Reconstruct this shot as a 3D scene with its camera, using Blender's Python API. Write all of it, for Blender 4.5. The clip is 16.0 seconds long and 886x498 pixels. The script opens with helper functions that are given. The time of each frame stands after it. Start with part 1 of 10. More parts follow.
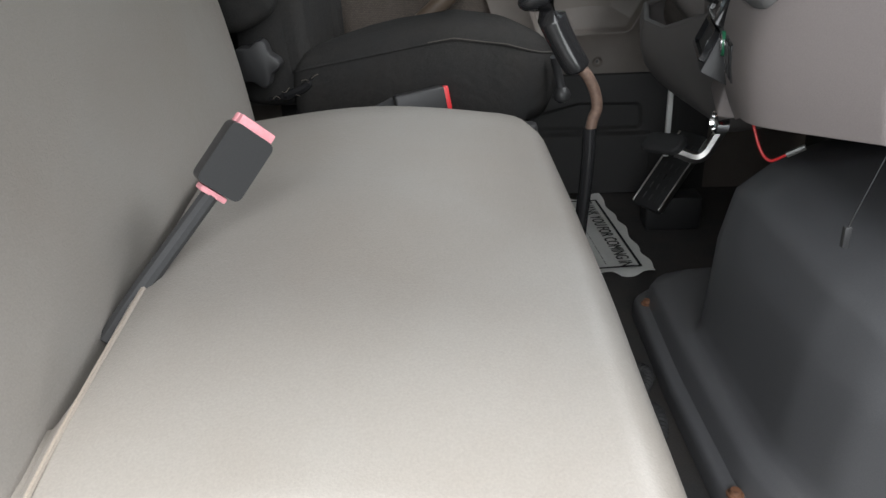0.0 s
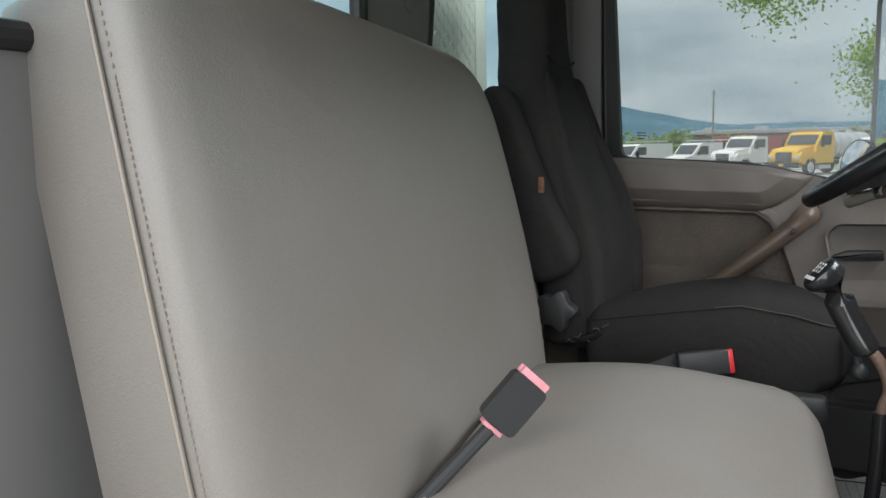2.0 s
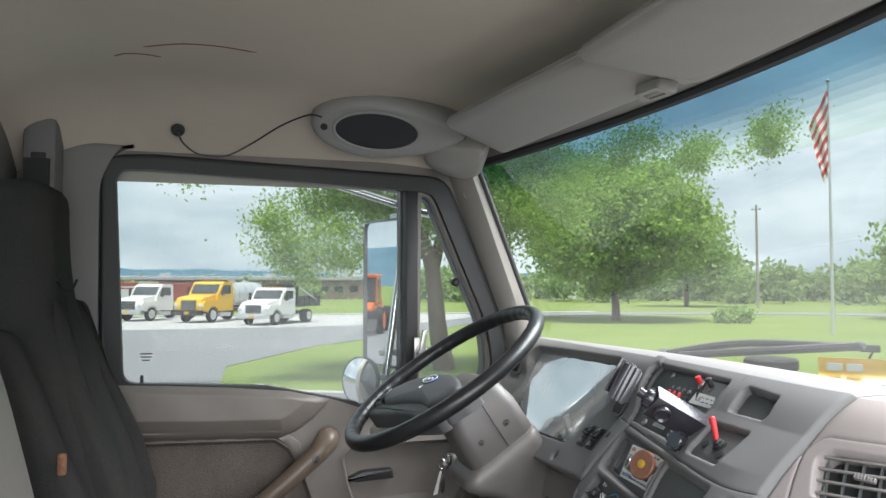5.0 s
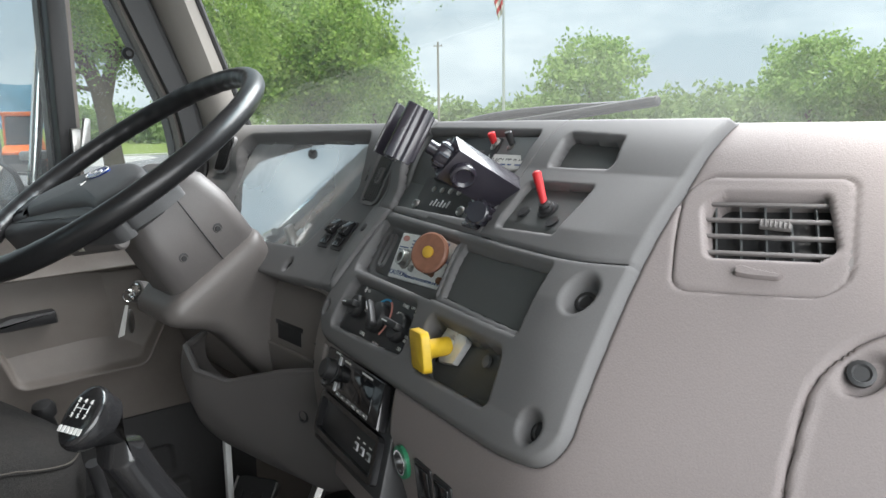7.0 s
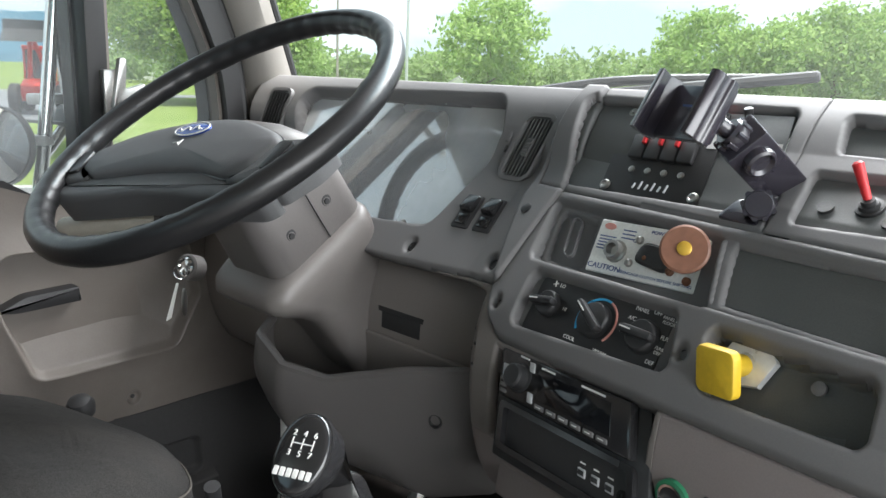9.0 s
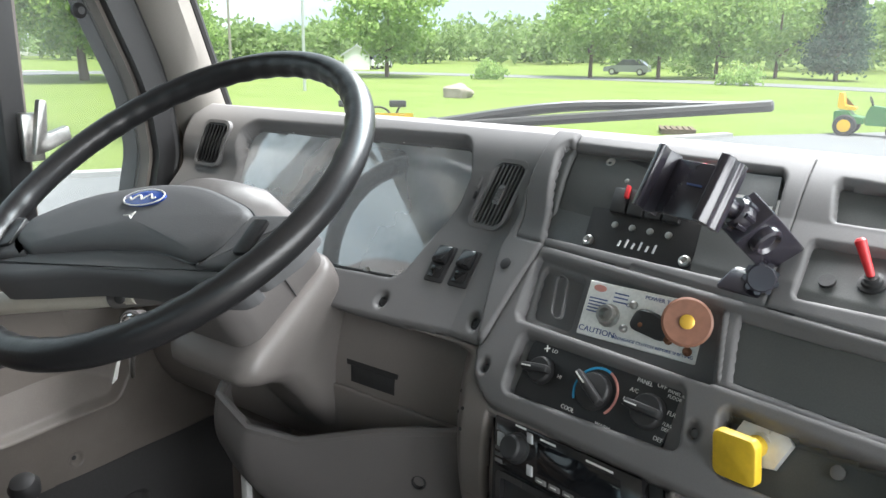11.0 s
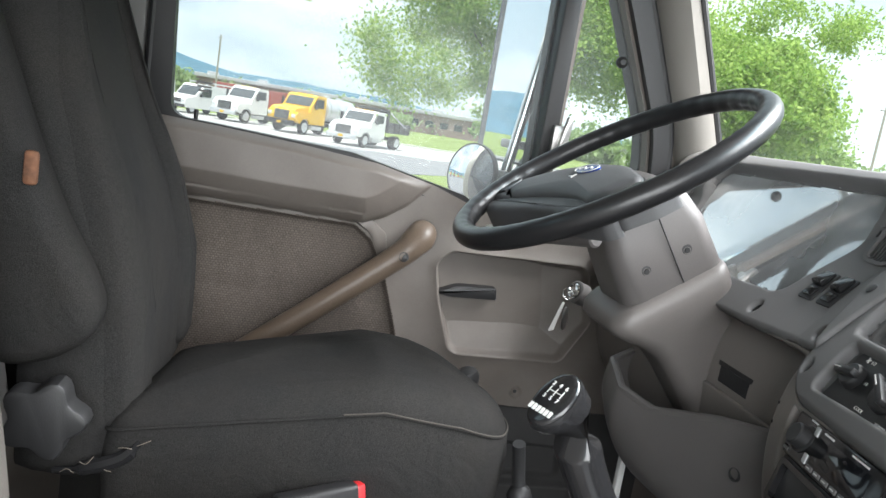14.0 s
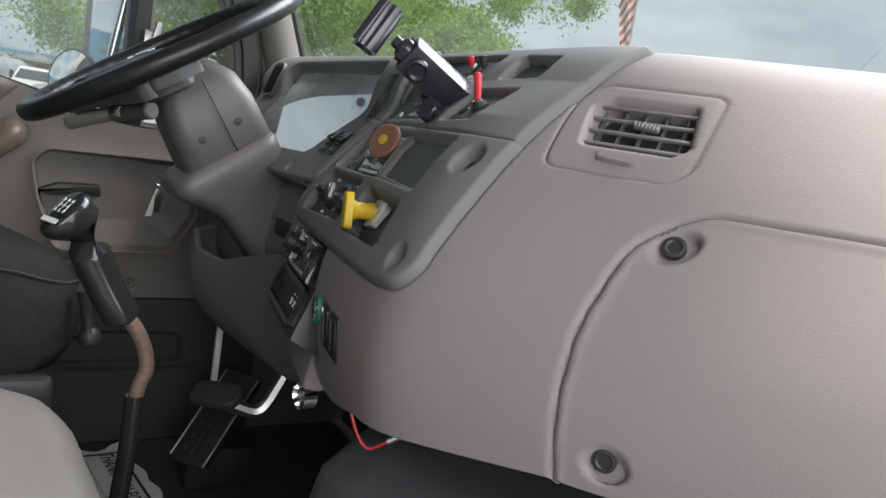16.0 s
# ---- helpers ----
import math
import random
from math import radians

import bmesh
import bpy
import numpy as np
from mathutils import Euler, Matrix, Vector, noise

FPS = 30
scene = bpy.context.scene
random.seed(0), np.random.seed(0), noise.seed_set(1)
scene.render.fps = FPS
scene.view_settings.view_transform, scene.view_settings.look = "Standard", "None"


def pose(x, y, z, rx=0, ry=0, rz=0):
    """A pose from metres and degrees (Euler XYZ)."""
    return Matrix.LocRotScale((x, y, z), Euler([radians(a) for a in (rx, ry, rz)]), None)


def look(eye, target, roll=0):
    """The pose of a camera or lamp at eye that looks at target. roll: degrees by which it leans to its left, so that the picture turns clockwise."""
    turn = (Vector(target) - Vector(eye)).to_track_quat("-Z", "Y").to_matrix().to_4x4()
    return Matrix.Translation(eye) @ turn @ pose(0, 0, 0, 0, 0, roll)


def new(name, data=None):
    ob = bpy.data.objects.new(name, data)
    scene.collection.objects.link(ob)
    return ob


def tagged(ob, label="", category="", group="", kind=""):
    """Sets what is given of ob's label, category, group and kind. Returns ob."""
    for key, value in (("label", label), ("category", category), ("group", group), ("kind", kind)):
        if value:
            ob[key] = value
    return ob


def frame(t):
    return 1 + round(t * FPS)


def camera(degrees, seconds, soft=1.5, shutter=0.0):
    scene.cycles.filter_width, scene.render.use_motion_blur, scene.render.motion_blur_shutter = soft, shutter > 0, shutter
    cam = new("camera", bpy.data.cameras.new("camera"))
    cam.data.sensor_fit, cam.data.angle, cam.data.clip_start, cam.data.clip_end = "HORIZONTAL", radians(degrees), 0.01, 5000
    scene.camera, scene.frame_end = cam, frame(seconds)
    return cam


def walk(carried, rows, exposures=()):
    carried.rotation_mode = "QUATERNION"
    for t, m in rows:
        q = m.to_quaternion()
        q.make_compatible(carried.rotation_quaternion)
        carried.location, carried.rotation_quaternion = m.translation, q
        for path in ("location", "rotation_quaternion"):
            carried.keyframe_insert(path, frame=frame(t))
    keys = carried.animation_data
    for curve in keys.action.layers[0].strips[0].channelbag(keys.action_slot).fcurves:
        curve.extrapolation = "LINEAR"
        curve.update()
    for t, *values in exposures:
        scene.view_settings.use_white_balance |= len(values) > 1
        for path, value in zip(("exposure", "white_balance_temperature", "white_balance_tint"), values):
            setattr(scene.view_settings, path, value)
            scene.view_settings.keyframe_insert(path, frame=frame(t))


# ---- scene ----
cam = camera(59.8, 16.0)
PATH = [
    (0, (0.381, -1.247, 0.97), (0.285, 0.567, 0.133), -2.4),
    (0.5, (0.426, -1.297, 0.941), (0.114, 0.471, 0.059), -2.1),
    (1, (0.447, -1.328, 0.923), (-0.042, 0.419, 0.081), -1.4),
    (1.5, (0.443, -1.335, 0.993), (-0.26, 0.443, 0.408), -1.3),
    (2, (0.457, -1.366, 1.049), (-0.402, 0.421, 0.784), -1.3),
    (2.5, (0.461, -1.335, 1.082), (-0.385, 0.476, 1.02), -0.7),
    (2.7, (0.423, -1.32, 1.136), (-0.367, 0.518, 1.127), -2.0),
    (3, (0.38, -1.3, 1.173), (-0.284, 0.586, 1.235), -1.1),
    (3.5, (0.294, -1.264, 1.207), (-0.109, 0.69, 1.345), -0.5),
    (4, (0.213, -1.207, 1.227), (0.128, 0.785, 1.385), 0.3),
    (4.5, (0.165, -1.173, 1.237), (0.402, 0.808, 1.382), 0.7),
    (5, (0.161, -1.155, 1.247), (0.736, 0.758, 1.338), 0.0),
    (5.2, (0.185, -1.126, 1.255), (0.883, 0.748, 1.308), -0.5),
    (7.3, (0.293, -0.658, 1.086), (1.565, 0.842, 0.724), -0.5),
    (7.5, (0.282, -0.606, 1.078), (1.566, 0.88, 0.703), -0.2),
    (8, (0.238, -0.529, 1.084), (1.55, 0.924, 0.674), 0.7),
    (8.5, (0.178, -0.469, 1.11), (1.533, 0.937, 0.68), 1.5),
    (9, (0.14, -0.392, 1.115), (1.575, 0.93, 0.677), 2.2),
    (9.2, (0.13, -0.367, 1.119), (1.601, 0.917, 0.683), 2.5),
    (11.3, (0.133, -0.287, 1.213), (1.709, 0.832, 0.699), 0.9),
    (11.5, (0.145, -0.303, 1.211), (1.635, 0.932, 0.708), 0.7),
    (12, (0.138, -0.351, 1.197), (1.347, 1.172, 0.729), 1.4),
    (12.5, (0.121, -0.392, 1.17), (1.004, 1.347, 0.726), 3.7),
    (13, (0.14, -0.469, 1.119), (0.708, 1.399, 0.686), 5.8),
    (13.5, (0.152, -0.56, 1.09), (0.524, 1.365, 0.693), 7.9),
    (14, (0.197, -0.633, 1.074), (0.593, 1.301, 0.753), 9.5),
    (14.5, (0.257, -0.69, 1.046), (0.777, 1.22, 0.759), 10.7),
    (15, (0.33, -0.752, 1.004), (1.02, 1.107, 0.743), 11.7),
    (15.5, (0.36, -0.866, 1.004), (1.234, 0.913, 0.742), 11.2),
    (16, (0.366, -0.939, 0.985), (1.438, 0.725, 0.696), 9.3),
]
walk(cam, [(t, look(e, g, r)) for t, e, g, r in PATH],
     exposures=((0.0, 0.68), (0.5, 0.55), (1.0, 0.55), (1.5, 0.65), (2.0, 0.5), (3.0, 0.68), (3.5, 0.92), (4.0, 1.1), (4.6, 1.22), (5.2, 1.2), (7.0, 1.15), (7.5, 1.2), (8.0, 1.42), (9.0, 1.62), (11.4, 1.8), (12.0, 1.52), (12.6, 1.28), (13.5, 1.75), (14.0, 1.7), (14.5, 1.5), (15.4, 1.3), (16.0, 0.66)))

# ---- sky, sun and exposure ----
world = bpy.data.worlds.new("world")
scene.world = world
world.use_nodes = True
wn, wl = world.node_tree.nodes, world.node_tree.links
wn.clear()
w_out = wn.new("ShaderNodeOutputWorld")
w_bg = wn.new("ShaderNodeBackground")
w_sky = wn.new("ShaderNodeTexSky")
w_sky.sky_type = "NISHITA"
w_sky.sun_disc = False
w_sky.sun_elevation = radians(75)
w_sky.sun_rotation = radians(200)
w_sky.dust_density = 3.0
w_co = wn.new("ShaderNodeTexCoord")
w_map = wn.new("ShaderNodeMapping")
w_map.inputs["Scale"].default_value = (1.0, 1.0, 3.2)
w_noise = wn.new("ShaderNodeTexNoise")
w_noise.inputs["Scale"].default_value = 3.4
w_noise.inputs["Detail"].default_value = 7
w_noise.inputs["Roughness"].default_value = 0.52
w_ramp = wn.new("ShaderNodeValToRGB")
w_ramp.color_ramp.elements[0].position = 0.40
w_ramp.color_ramp.elements[0].color = (5.0, 6.2, 6.9, 1)
w_ramp.color_ramp.elements[1].position = 0.60
w_ramp.color_ramp.elements[1].color = (8.3, 9.4, 9.8, 1)
w_mix = wn.new("ShaderNodeMixRGB")
w_mix.inputs["Fac"].default_value = 0.88
wl.new(w_co.outputs["Generated"], w_map.inputs["Vector"])
wl.new(w_map.outputs["Vector"], w_noise.inputs["Vector"])
wl.new(w_noise.outputs["Fac"], w_ramp.inputs["Fac"])
wl.new(w_sky.outputs["Color"], w_mix.inputs["Color1"])
wl.new(w_ramp.outputs["Color"], w_mix.inputs["Color2"])
wl.new(w_mix.outputs["Color"], w_bg.inputs["Color"])
w_bg.inputs["Strength"].default_value = 0.068
wl.new(w_bg.outputs["Background"], w_out.inputs["Surface"])

sun = new("sun", bpy.data.lights.new("sun", "SUN"))
sun.data.energy = 3.4
sun.data.angle = radians(18)
sun.data.color = (1.0, 0.96, 0.9)
sun.matrix_basis = look((-1.0, -3.0, 11.5), (0, 0, 0))


# daylight that comes in at the open passenger doorway, and through the windscreen
def opening_light(name, eye, target, w, h, watts):
    la = new(name, bpy.data.lights.new(name, "AREA"))
    la.data.shape, la.data.size, la.data.size_y, la.data.energy = "RECTANGLE", w, h, watts
    la.data.color = (0.97, 0.98, 1.0)
    la.matrix_basis = look(eye, target)
    return la


opening_light("doorway_daylight", (0.4, -3.2, 2.1), (0.4, 0.2, 0.8), 3.4, 3.0, 92)
opening_light("windscreen_daylight", (2.3, 0.05, 2.65), (0.45, 0.05, 0.85), 2.4, 1.2, 92)


# ---- materials ----
def material(name, color, rough=0.6, metal=0.0, grain=0.0, grain_scale=300.0, bump=0.0, stain=0.0, stain_scale=6.0,
             spec=0.5, coat=0.0, random_value=0.0, stain_color=None, stretch=(1, 1, 1), wrinkle=0.0, wrinkle_scale=30.0):
    """A surface with fine grain, broad stains and fine relief, all at real-world size."""
    m = bpy.data.materials.new(name)
    m.use_nodes = True
    n, l = m.node_tree.nodes, m.node_tree.links
    b = n["Principled BSDF"]
    b.inputs["Roughness"].default_value = rough
    b.inputs["Metallic"].default_value = metal
    b.inputs["Specular IOR Level"].default_value = spec
    b.inputs["Coat Weight"].default_value = coat
    b.inputs["Base Color"].default_value = (*color, 1)
    geo = n.new("ShaderNodeNewGeometry")
    pos = geo.outputs["Position"]
    if stretch != (1, 1, 1):
        mp = n.new("ShaderNodeMapping")
        mp.inputs["Scale"].default_value = stretch
        l.new(pos, mp.inputs["Vector"])
        pos = mp.outputs["Vector"]
    fine = n.new("ShaderNodeTexNoise")
    fine.inputs["Scale"].default_value = grain_scale
    fine.inputs["Detail"].default_value = 3
    l.new(pos, fine.inputs["Vector"])
    color_out = None
    if grain or stain or random_value:
        broad = n.new("ShaderNodeTexNoise")
        broad.inputs["Scale"].default_value = stain_scale
        broad.inputs["Detail"].default_value = 6
        broad.inputs["Roughness"].default_value = 0.6
        l.new(pos, broad.inputs["Vector"])
        rough_mix = n.new("ShaderNodeMapRange")
        rough_mix.inputs["To Min"].default_value = max(0.03, rough - 0.08)
        rough_mix.inputs["To Max"].default_value = min(1.0, rough + 0.08)
        l.new(broad.outputs["Fac"], rough_mix.inputs["Value"])
        l.new(rough_mix.outputs["Result"], b.inputs["Roughness"])
        ramp = n.new("ShaderNodeMapRange")
        ramp.inputs["From Min"].default_value = 0.3
        ramp.inputs["From Max"].default_value = 0.7
        l.new(broad.outputs["Fac"], ramp.inputs["Value"])
        m1 = n.new("ShaderNodeMix")
        m1.data_type = "RGBA"
        sc = stain_color or tuple(c * 0.6 for c in color)
        m1.inputs["A"].default_value = (*tuple(c * (1 - stain) + s * stain for c, s in zip(color, sc)), 1)
        m1.inputs["B"].default_value = (*color, 1)
        l.new(ramp.outputs["Result"], m1.inputs["Factor"])
        m2 = n.new("ShaderNodeMix")
        m2.data_type = "RGBA"
        m2.blend_type = "MULTIPLY"
        m2.inputs["Factor"].default_value = 1.0
        l.new(m1.outputs["Result"], m2.inputs["A"])
        gr = n.new("ShaderNodeMapRange")
        gr.inputs["From Min"].default_value = 0.3
        gr.inputs["From Max"].default_value = 0.7
        gr.inputs["To Min"].default_value = 1 - grain
        gr.inputs["To Max"].default_value = 1 + grain * 0.6
        l.new(fine.outputs["Fac"], gr.inputs["Value"])
        l.new(gr.outputs["Result"], m2.inputs["B"])
        color_out = m2.outputs["Result"]
        if random_value:
            info = n.new("ShaderNodeObjectInfo")
            rv = n.new("ShaderNodeMapRange")
            rv.inputs["To Min"].default_value = 1 - random_value
            rv.inputs["To Max"].default_value = 1 + random_value
            l.new(info.outputs["Random"], rv.inputs["Value"])
            m3 = n.new("ShaderNodeMix")
            m3.data_type = "RGBA"
            m3.blend_type = "MULTIPLY"
            m3.inputs["Factor"].default_value = 1.0
            l.new(color_out, m3.inputs["A"])
            l.new(rv.outputs["Result"], m3.inputs["B"])
            color_out = m3.outputs["Result"]
        l.new(color_out, b.inputs["Base Color"])
    if bump:
        bp = n.new("ShaderNodeBump")
        bp.inputs["Strength"].default_value = bump
        bp.inputs["Distance"].default_value = 0.001
        l.new(fine.outputs["Fac"], bp.inputs["Height"])
        l.new(bp.outputs["Normal"], b.inputs["Normal"])
        if wrinkle:
            fold = n.new("ShaderNodeTexNoise")
            fold.inputs["Scale"].default_value = wrinkle_scale
            fold.inputs["Detail"].default_value = 4
            fold.inputs["Distortion"].default_value = 1.6
            l.new(pos, fold.inputs["Vector"])
            b2 = n.new("ShaderNodeBump")
            b2.inputs["Strength"].default_value = wrinkle
            b2.inputs["Distance"].default_value = 0.006
            l.new(fold.outputs["Fac"], b2.inputs["Height"])
            l.new(b2.outputs["Normal"], bp.inputs["Normal"])
    return m


def glass_material(name, tint=(1, 1, 1), rough=0.0, gloss=0.08, haze=0.0, haze_scale=7.0):
    """Thin clear glass: mostly see-through, with a little reflection and dust."""
    m = bpy.data.materials.new(name)
    m.use_nodes = True
    n, l = m.node_tree.nodes, m.node_tree.links
    n.clear()
    out = n.new("ShaderNodeOutputMaterial")
    clear = n.new("ShaderNodeBsdfTransparent")
    clear.inputs["Color"].default_value = (*tint, 1)
    shine = n.new("ShaderNodeBsdfGlossy")
    shine.inputs["Roughness"].default_value = rough
    lw = n.new("ShaderNodeFresnel")
    lw.inputs["IOR"].default_value = 1.45
    mul = n.new("ShaderNodeMath")
    mul.operation = "MULTIPLY"
    mul.inputs[1].default_value = gloss / 0.04
    l.new(lw.outputs["Fac"], mul.inputs[0])
    mix = n.new("ShaderNodeMixShader")
    l.new(mul.outputs[0], mix.inputs["Fac"])
    l.new(clear.outputs[0], mix.inputs[1])
    l.new(shine.outputs[0], mix.inputs[2])
    last = mix
    if haze:
        dust = n.new("ShaderNodeBsdfDiffuse")
        dust.inputs["Color"].default_value = (0.75, 0.78, 0.8, 1)
        no = n.new("ShaderNodeTexNoise")
        no.inputs["Scale"].default_value = haze_scale
        no.inputs["Detail"].default_value = 6
        co = n.new("ShaderNodeNewGeometry")
        l.new(co.outputs["Position"], no.inputs["Vector"])
        mr = n.new("ShaderNodeMapRange")
        mr.inputs["From Min"].default_value = 0.4
        mr.inputs["From Max"].default_value = 0.75
        mr.inputs["To Min"].default_value = haze * 0.3
        mr.inputs["To Max"].default_value = haze
        l.new(no.outputs["Fac"], mr.inputs["Value"])
        mix2 = n.new("ShaderNodeMixShader")
        l.new(mr.outputs["Result"], mix2.inputs["Fac"])
        l.new(mix.outputs[0], mix2.inputs[1])
        l.new(dust.outputs[0], mix2.inputs[2])
        last = mix2
    l.new(last.outputs[0], out.inputs["Surface"])
    return m


VINYL = material("vinyl_grey", (0.205, 0.194, 0.180), 0.42, grain=0.07, grain_scale=420, bump=0.45, stain=0.6, stain_scale=3.2, stain_color=(0.172, 0.150, 0.130), wrinkle=0.14, wrinkle_scale=9)
VINYL_EDGE = material("vinyl_seam", (0.225, 0.195, 0.165), 0.5, grain=0.1, grain_scale=500, bump=0.3)
FABRIC = material("seat_fabric_black", (0.028, 0.028, 0.028), 0.95, grain=0.45, grain_scale=900, bump=0.8, stain=0.4, stain_scale=9, stain_color=(0.044, 0.039, 0.034), spec=0.12, wrinkle=0.7, wrinkle_scale=11)
TRIM = material("trim_plastic_taupe", (0.205, 0.184, 0.172), 0.55, grain=0.06, grain_scale=700, bump=0.25, stain=0.12, stain_scale=5)
TRIM_DOOR = material("door_plastic_worn", (0.165, 0.146, 0.130), 0.45, grain=0.08, grain_scale=600, bump=0.25, stain=0.45, stain_scale=9, stain_color=(0.10, 0.083, 0.07))
DASH = material("dash_plastic_dark", (0.158, 0.155, 0.155), 0.58, spec=0.3, grain=0.06, grain_scale=900, bump=0.12, stain=0.12, stain_scale=7)
TAUPE = material("dash_plastic_taupe", (0.235, 0.205, 0.199), 0.62, spec=0.28, grain=0.05, grain_scale=650, bump=0.3, stain=0.1, stain_scale=4)
BLACK = material("black_plastic", (0.026, 0.026, 0.027), 0.45, grain=0.1, grain_scale=600, bump=0.15)
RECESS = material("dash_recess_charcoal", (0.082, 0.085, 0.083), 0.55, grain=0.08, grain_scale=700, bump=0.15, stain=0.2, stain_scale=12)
BLACK_GLOSS = material("black_gloss_plastic", (0.018, 0.018, 0.019), 0.14, spec=0.6)
RUBBER = material("black_rubber", (0.028, 0.028, 0.029), 0.7, grain=0.15, grain_scale=400, bump=0.2)
FLOORMAT = material("rubber_floor_mat", (0.042, 0.042, 0.043), 0.75, grain=0.25, grain_scale=300, bump=0.4, stain=0.5, stain_scale=12, stain_color=(0.07, 0.055, 0.045))
TUNNEL = material("engine_cover_plastic", (0.118, 0.118, 0.124), 0.48, grain=0.1, grain_scale=700, bump=0.3, stain=0.2, stain_scale=8)
HEADLINER = material("headliner_cloth", (0.56, 0.495, 0.415), 0.95, grain=0.06, grain_scale=500, bump=0.2, stain=0.22, stain_scale=4, spec=0.1)
# one pillar plastic in two tones: light coloured into the front, shade into the rear
PILLAR_LIT = material("pillar_plastic_lit", (0.25, 0.235, 0.215), 0.6, grain=0.05, grain_scale=600, bump=0.2, stain=0.1)
PILLAR_SHADED = material("pillar_plastic_shaded", (0.165, 0.16, 0.155), 0.6, grain=0.05, grain_scale=600, bump=0.2, stain=0.1)
WHITE_PAINT = material("white_paint", (0.78, 0.78, 0.76), 0.3, grain=0.03, grain_scale=30, stain=0.08, stain_scale=3)
GLASS = glass_material("window_glass", (0.82, 0.84, 0.84), gloss=0.006, haze=0.16, haze_scale=1.6)
REAR_GLASS = glass_material("rear_window_glass", (0.86, 0.96, 0.98), gloss=0.006, haze=0.06, haze_scale=1.6)
GLASS_DUSTY = glass_material("windscreen_glass", (0.84, 0.87, 0.87), gloss=0.006, haze=0.30, haze_scale=0.9)


# ---- building kit ----
HOME = {}


def thing(name, at, label, category, group="", kind="", turn=0):
    """An Empty at the base of a thing; its parts are built in world coordinates."""
    e = new(name)
    e.empty_display_size = 0.05
    m = pose(*at, 0, 0, turn)
    e.matrix_basis = m
    HOME[e.name] = m
    return tagged(e, label, category, group, kind)


def part(name, bm, mat, parent=None, label="", smooth=35, kind=""):
    """Links a bmesh as one mesh object, under a thing or a part."""
    me = bpy.data.meshes.new(name)
    bmesh.ops.recalc_face_normals(bm, faces=bm.faces)
    bm.to_mesh(me)
    bm.free()
    me.materials.append(mat)
    if smooth:
        me.polygons.foreach_set("use_smooth", [True] * len(me.polygons))
        me.set_sharp_from_angle(angle=radians(smooth))
    ob = new(name, me)
    if parent is not None:
        ob.parent = parent
        if parent.name in HOME:
            ob.matrix_parent_inverse = HOME[parent.name].inverted()
    return tagged(ob, label, kind=kind)


def B():
    return bmesh.new()


def box(bm, lo, hi, bevel=0.0, seg=2, m=None):
    vs = [bm.verts.new((x, y, z)) for x in (lo[0], hi[0]) for y in (lo[1], hi[1]) for z in (lo[2], hi[2])]
    fs = [bm.faces.new([vs[i] for i in q]) for q in
          ((0, 1, 3, 2), (4, 6, 7, 5), (0, 4, 5, 1), (2, 3, 7, 6), (0, 2, 6, 4), (1, 5, 7, 3))]
    if m is not None:
        bmesh.ops.transform(bm, matrix=m, verts=vs)
    if bevel:
        es = {e for f in fs for e in f.edges}
        bmesh.ops.bevel(bm, geom=list(es), offset=bevel, segments=seg, affect="EDGES", profile=0.5)
    return bm


def loft(bm, rings, closed=True, caps=True, wrap=False):
    """A skin over rings of points; each ring closed or open."""
    vv = [[bm.verts.new(p) for p in r] for r in rings]
    k = len(rings[0])
    pairs = list(zip(vv, vv[1:])) + ([(vv[-1], vv[0])] if wrap else [])
    for a, b in pairs:
        for i in range(k if closed else k - 1):
            j = (i + 1) % k
            bm.faces.new((a[i], a[j], b[j], b[i]))
    if caps and closed and not wrap:
        bm.faces.new(vv[0][::-1])
        bm.faces.new(vv[-1])
    return bm


def basis(d):
    d = Vector(d).normalized()
    u = d.cross(Vector((0, 0, 1)) if abs(d.z) < 0.9 else Vector((1, 0, 0))).normalized()
    return d, u, d.cross(u)


def rod(bm, p0, p1, r0, r1=None, n=16, bevel=0.0):
    """A round rod between two points, with softened ends."""
    r1 = r0 if r1 is None else r1
    p0, p1 = Vector(p0), Vector(p1)
    d, u, v = basis(p1 - p0)
    steps = [(p0, r0), (p1, r1)]
    if bevel:
        steps = [(p0, r0 - bevel), (p0 + d * bevel, r0), (p1 - d * bevel, r1), (p1, r1 - bevel)]
    return loft(bm, [[p + (u * math.cos(a) + v * math.sin(a)) * r for a in (2 * math.pi * i / n for i in range(n))] for p, r in steps])


def spline(pts, n=8):
    """Points along a smooth curve through the given ones."""
    P = [Vector(p) for p in pts]
    P = [2 * P[0] - P[1]] + P + [2 * P[-1] - P[-2]]
    out = []
    for i in range(1, len(P) - 2):
        for k in range(n):
            t = k / n
            a, b, c, d = P[i - 1], P[i], P[i + 1], P[i + 2]
            out.append(0.5 * (2 * b + (c - a) * t + (2 * a - 5 * b + 4 * c - d) * t * t + (3 * b - a - 3 * c + d) * t ** 3))
    return out + [P[-2]]


def tube(bm, pts, r, n=12, closed=False):
    """A round tube along points; r is a number or one radius for each point."""
    pts = [Vector(p) for p in pts]
    k = len(pts)
    rs = r if isinstance(r, (list, tuple)) else [r] * k
    d, u, v = basis(pts[1] - pts[0])
    rings = []
    for i, p in enumerate(pts):
        q = (pts[(i + 1) % k] - pts[i - 1]) if closed else (pts[min(i + 1, k - 1)] - pts[max(i - 1, 0)])
        q.normalize()
        u = (u - q * u.dot(q)).normalized()
        v = q.cross(u)
        rings.append([p + (u * math.cos(a) + v * math.sin(a)) * rs[i] for a in (2 * math.pi * j / n for j in range(n))])
    return loft(bm, rings, wrap=closed)


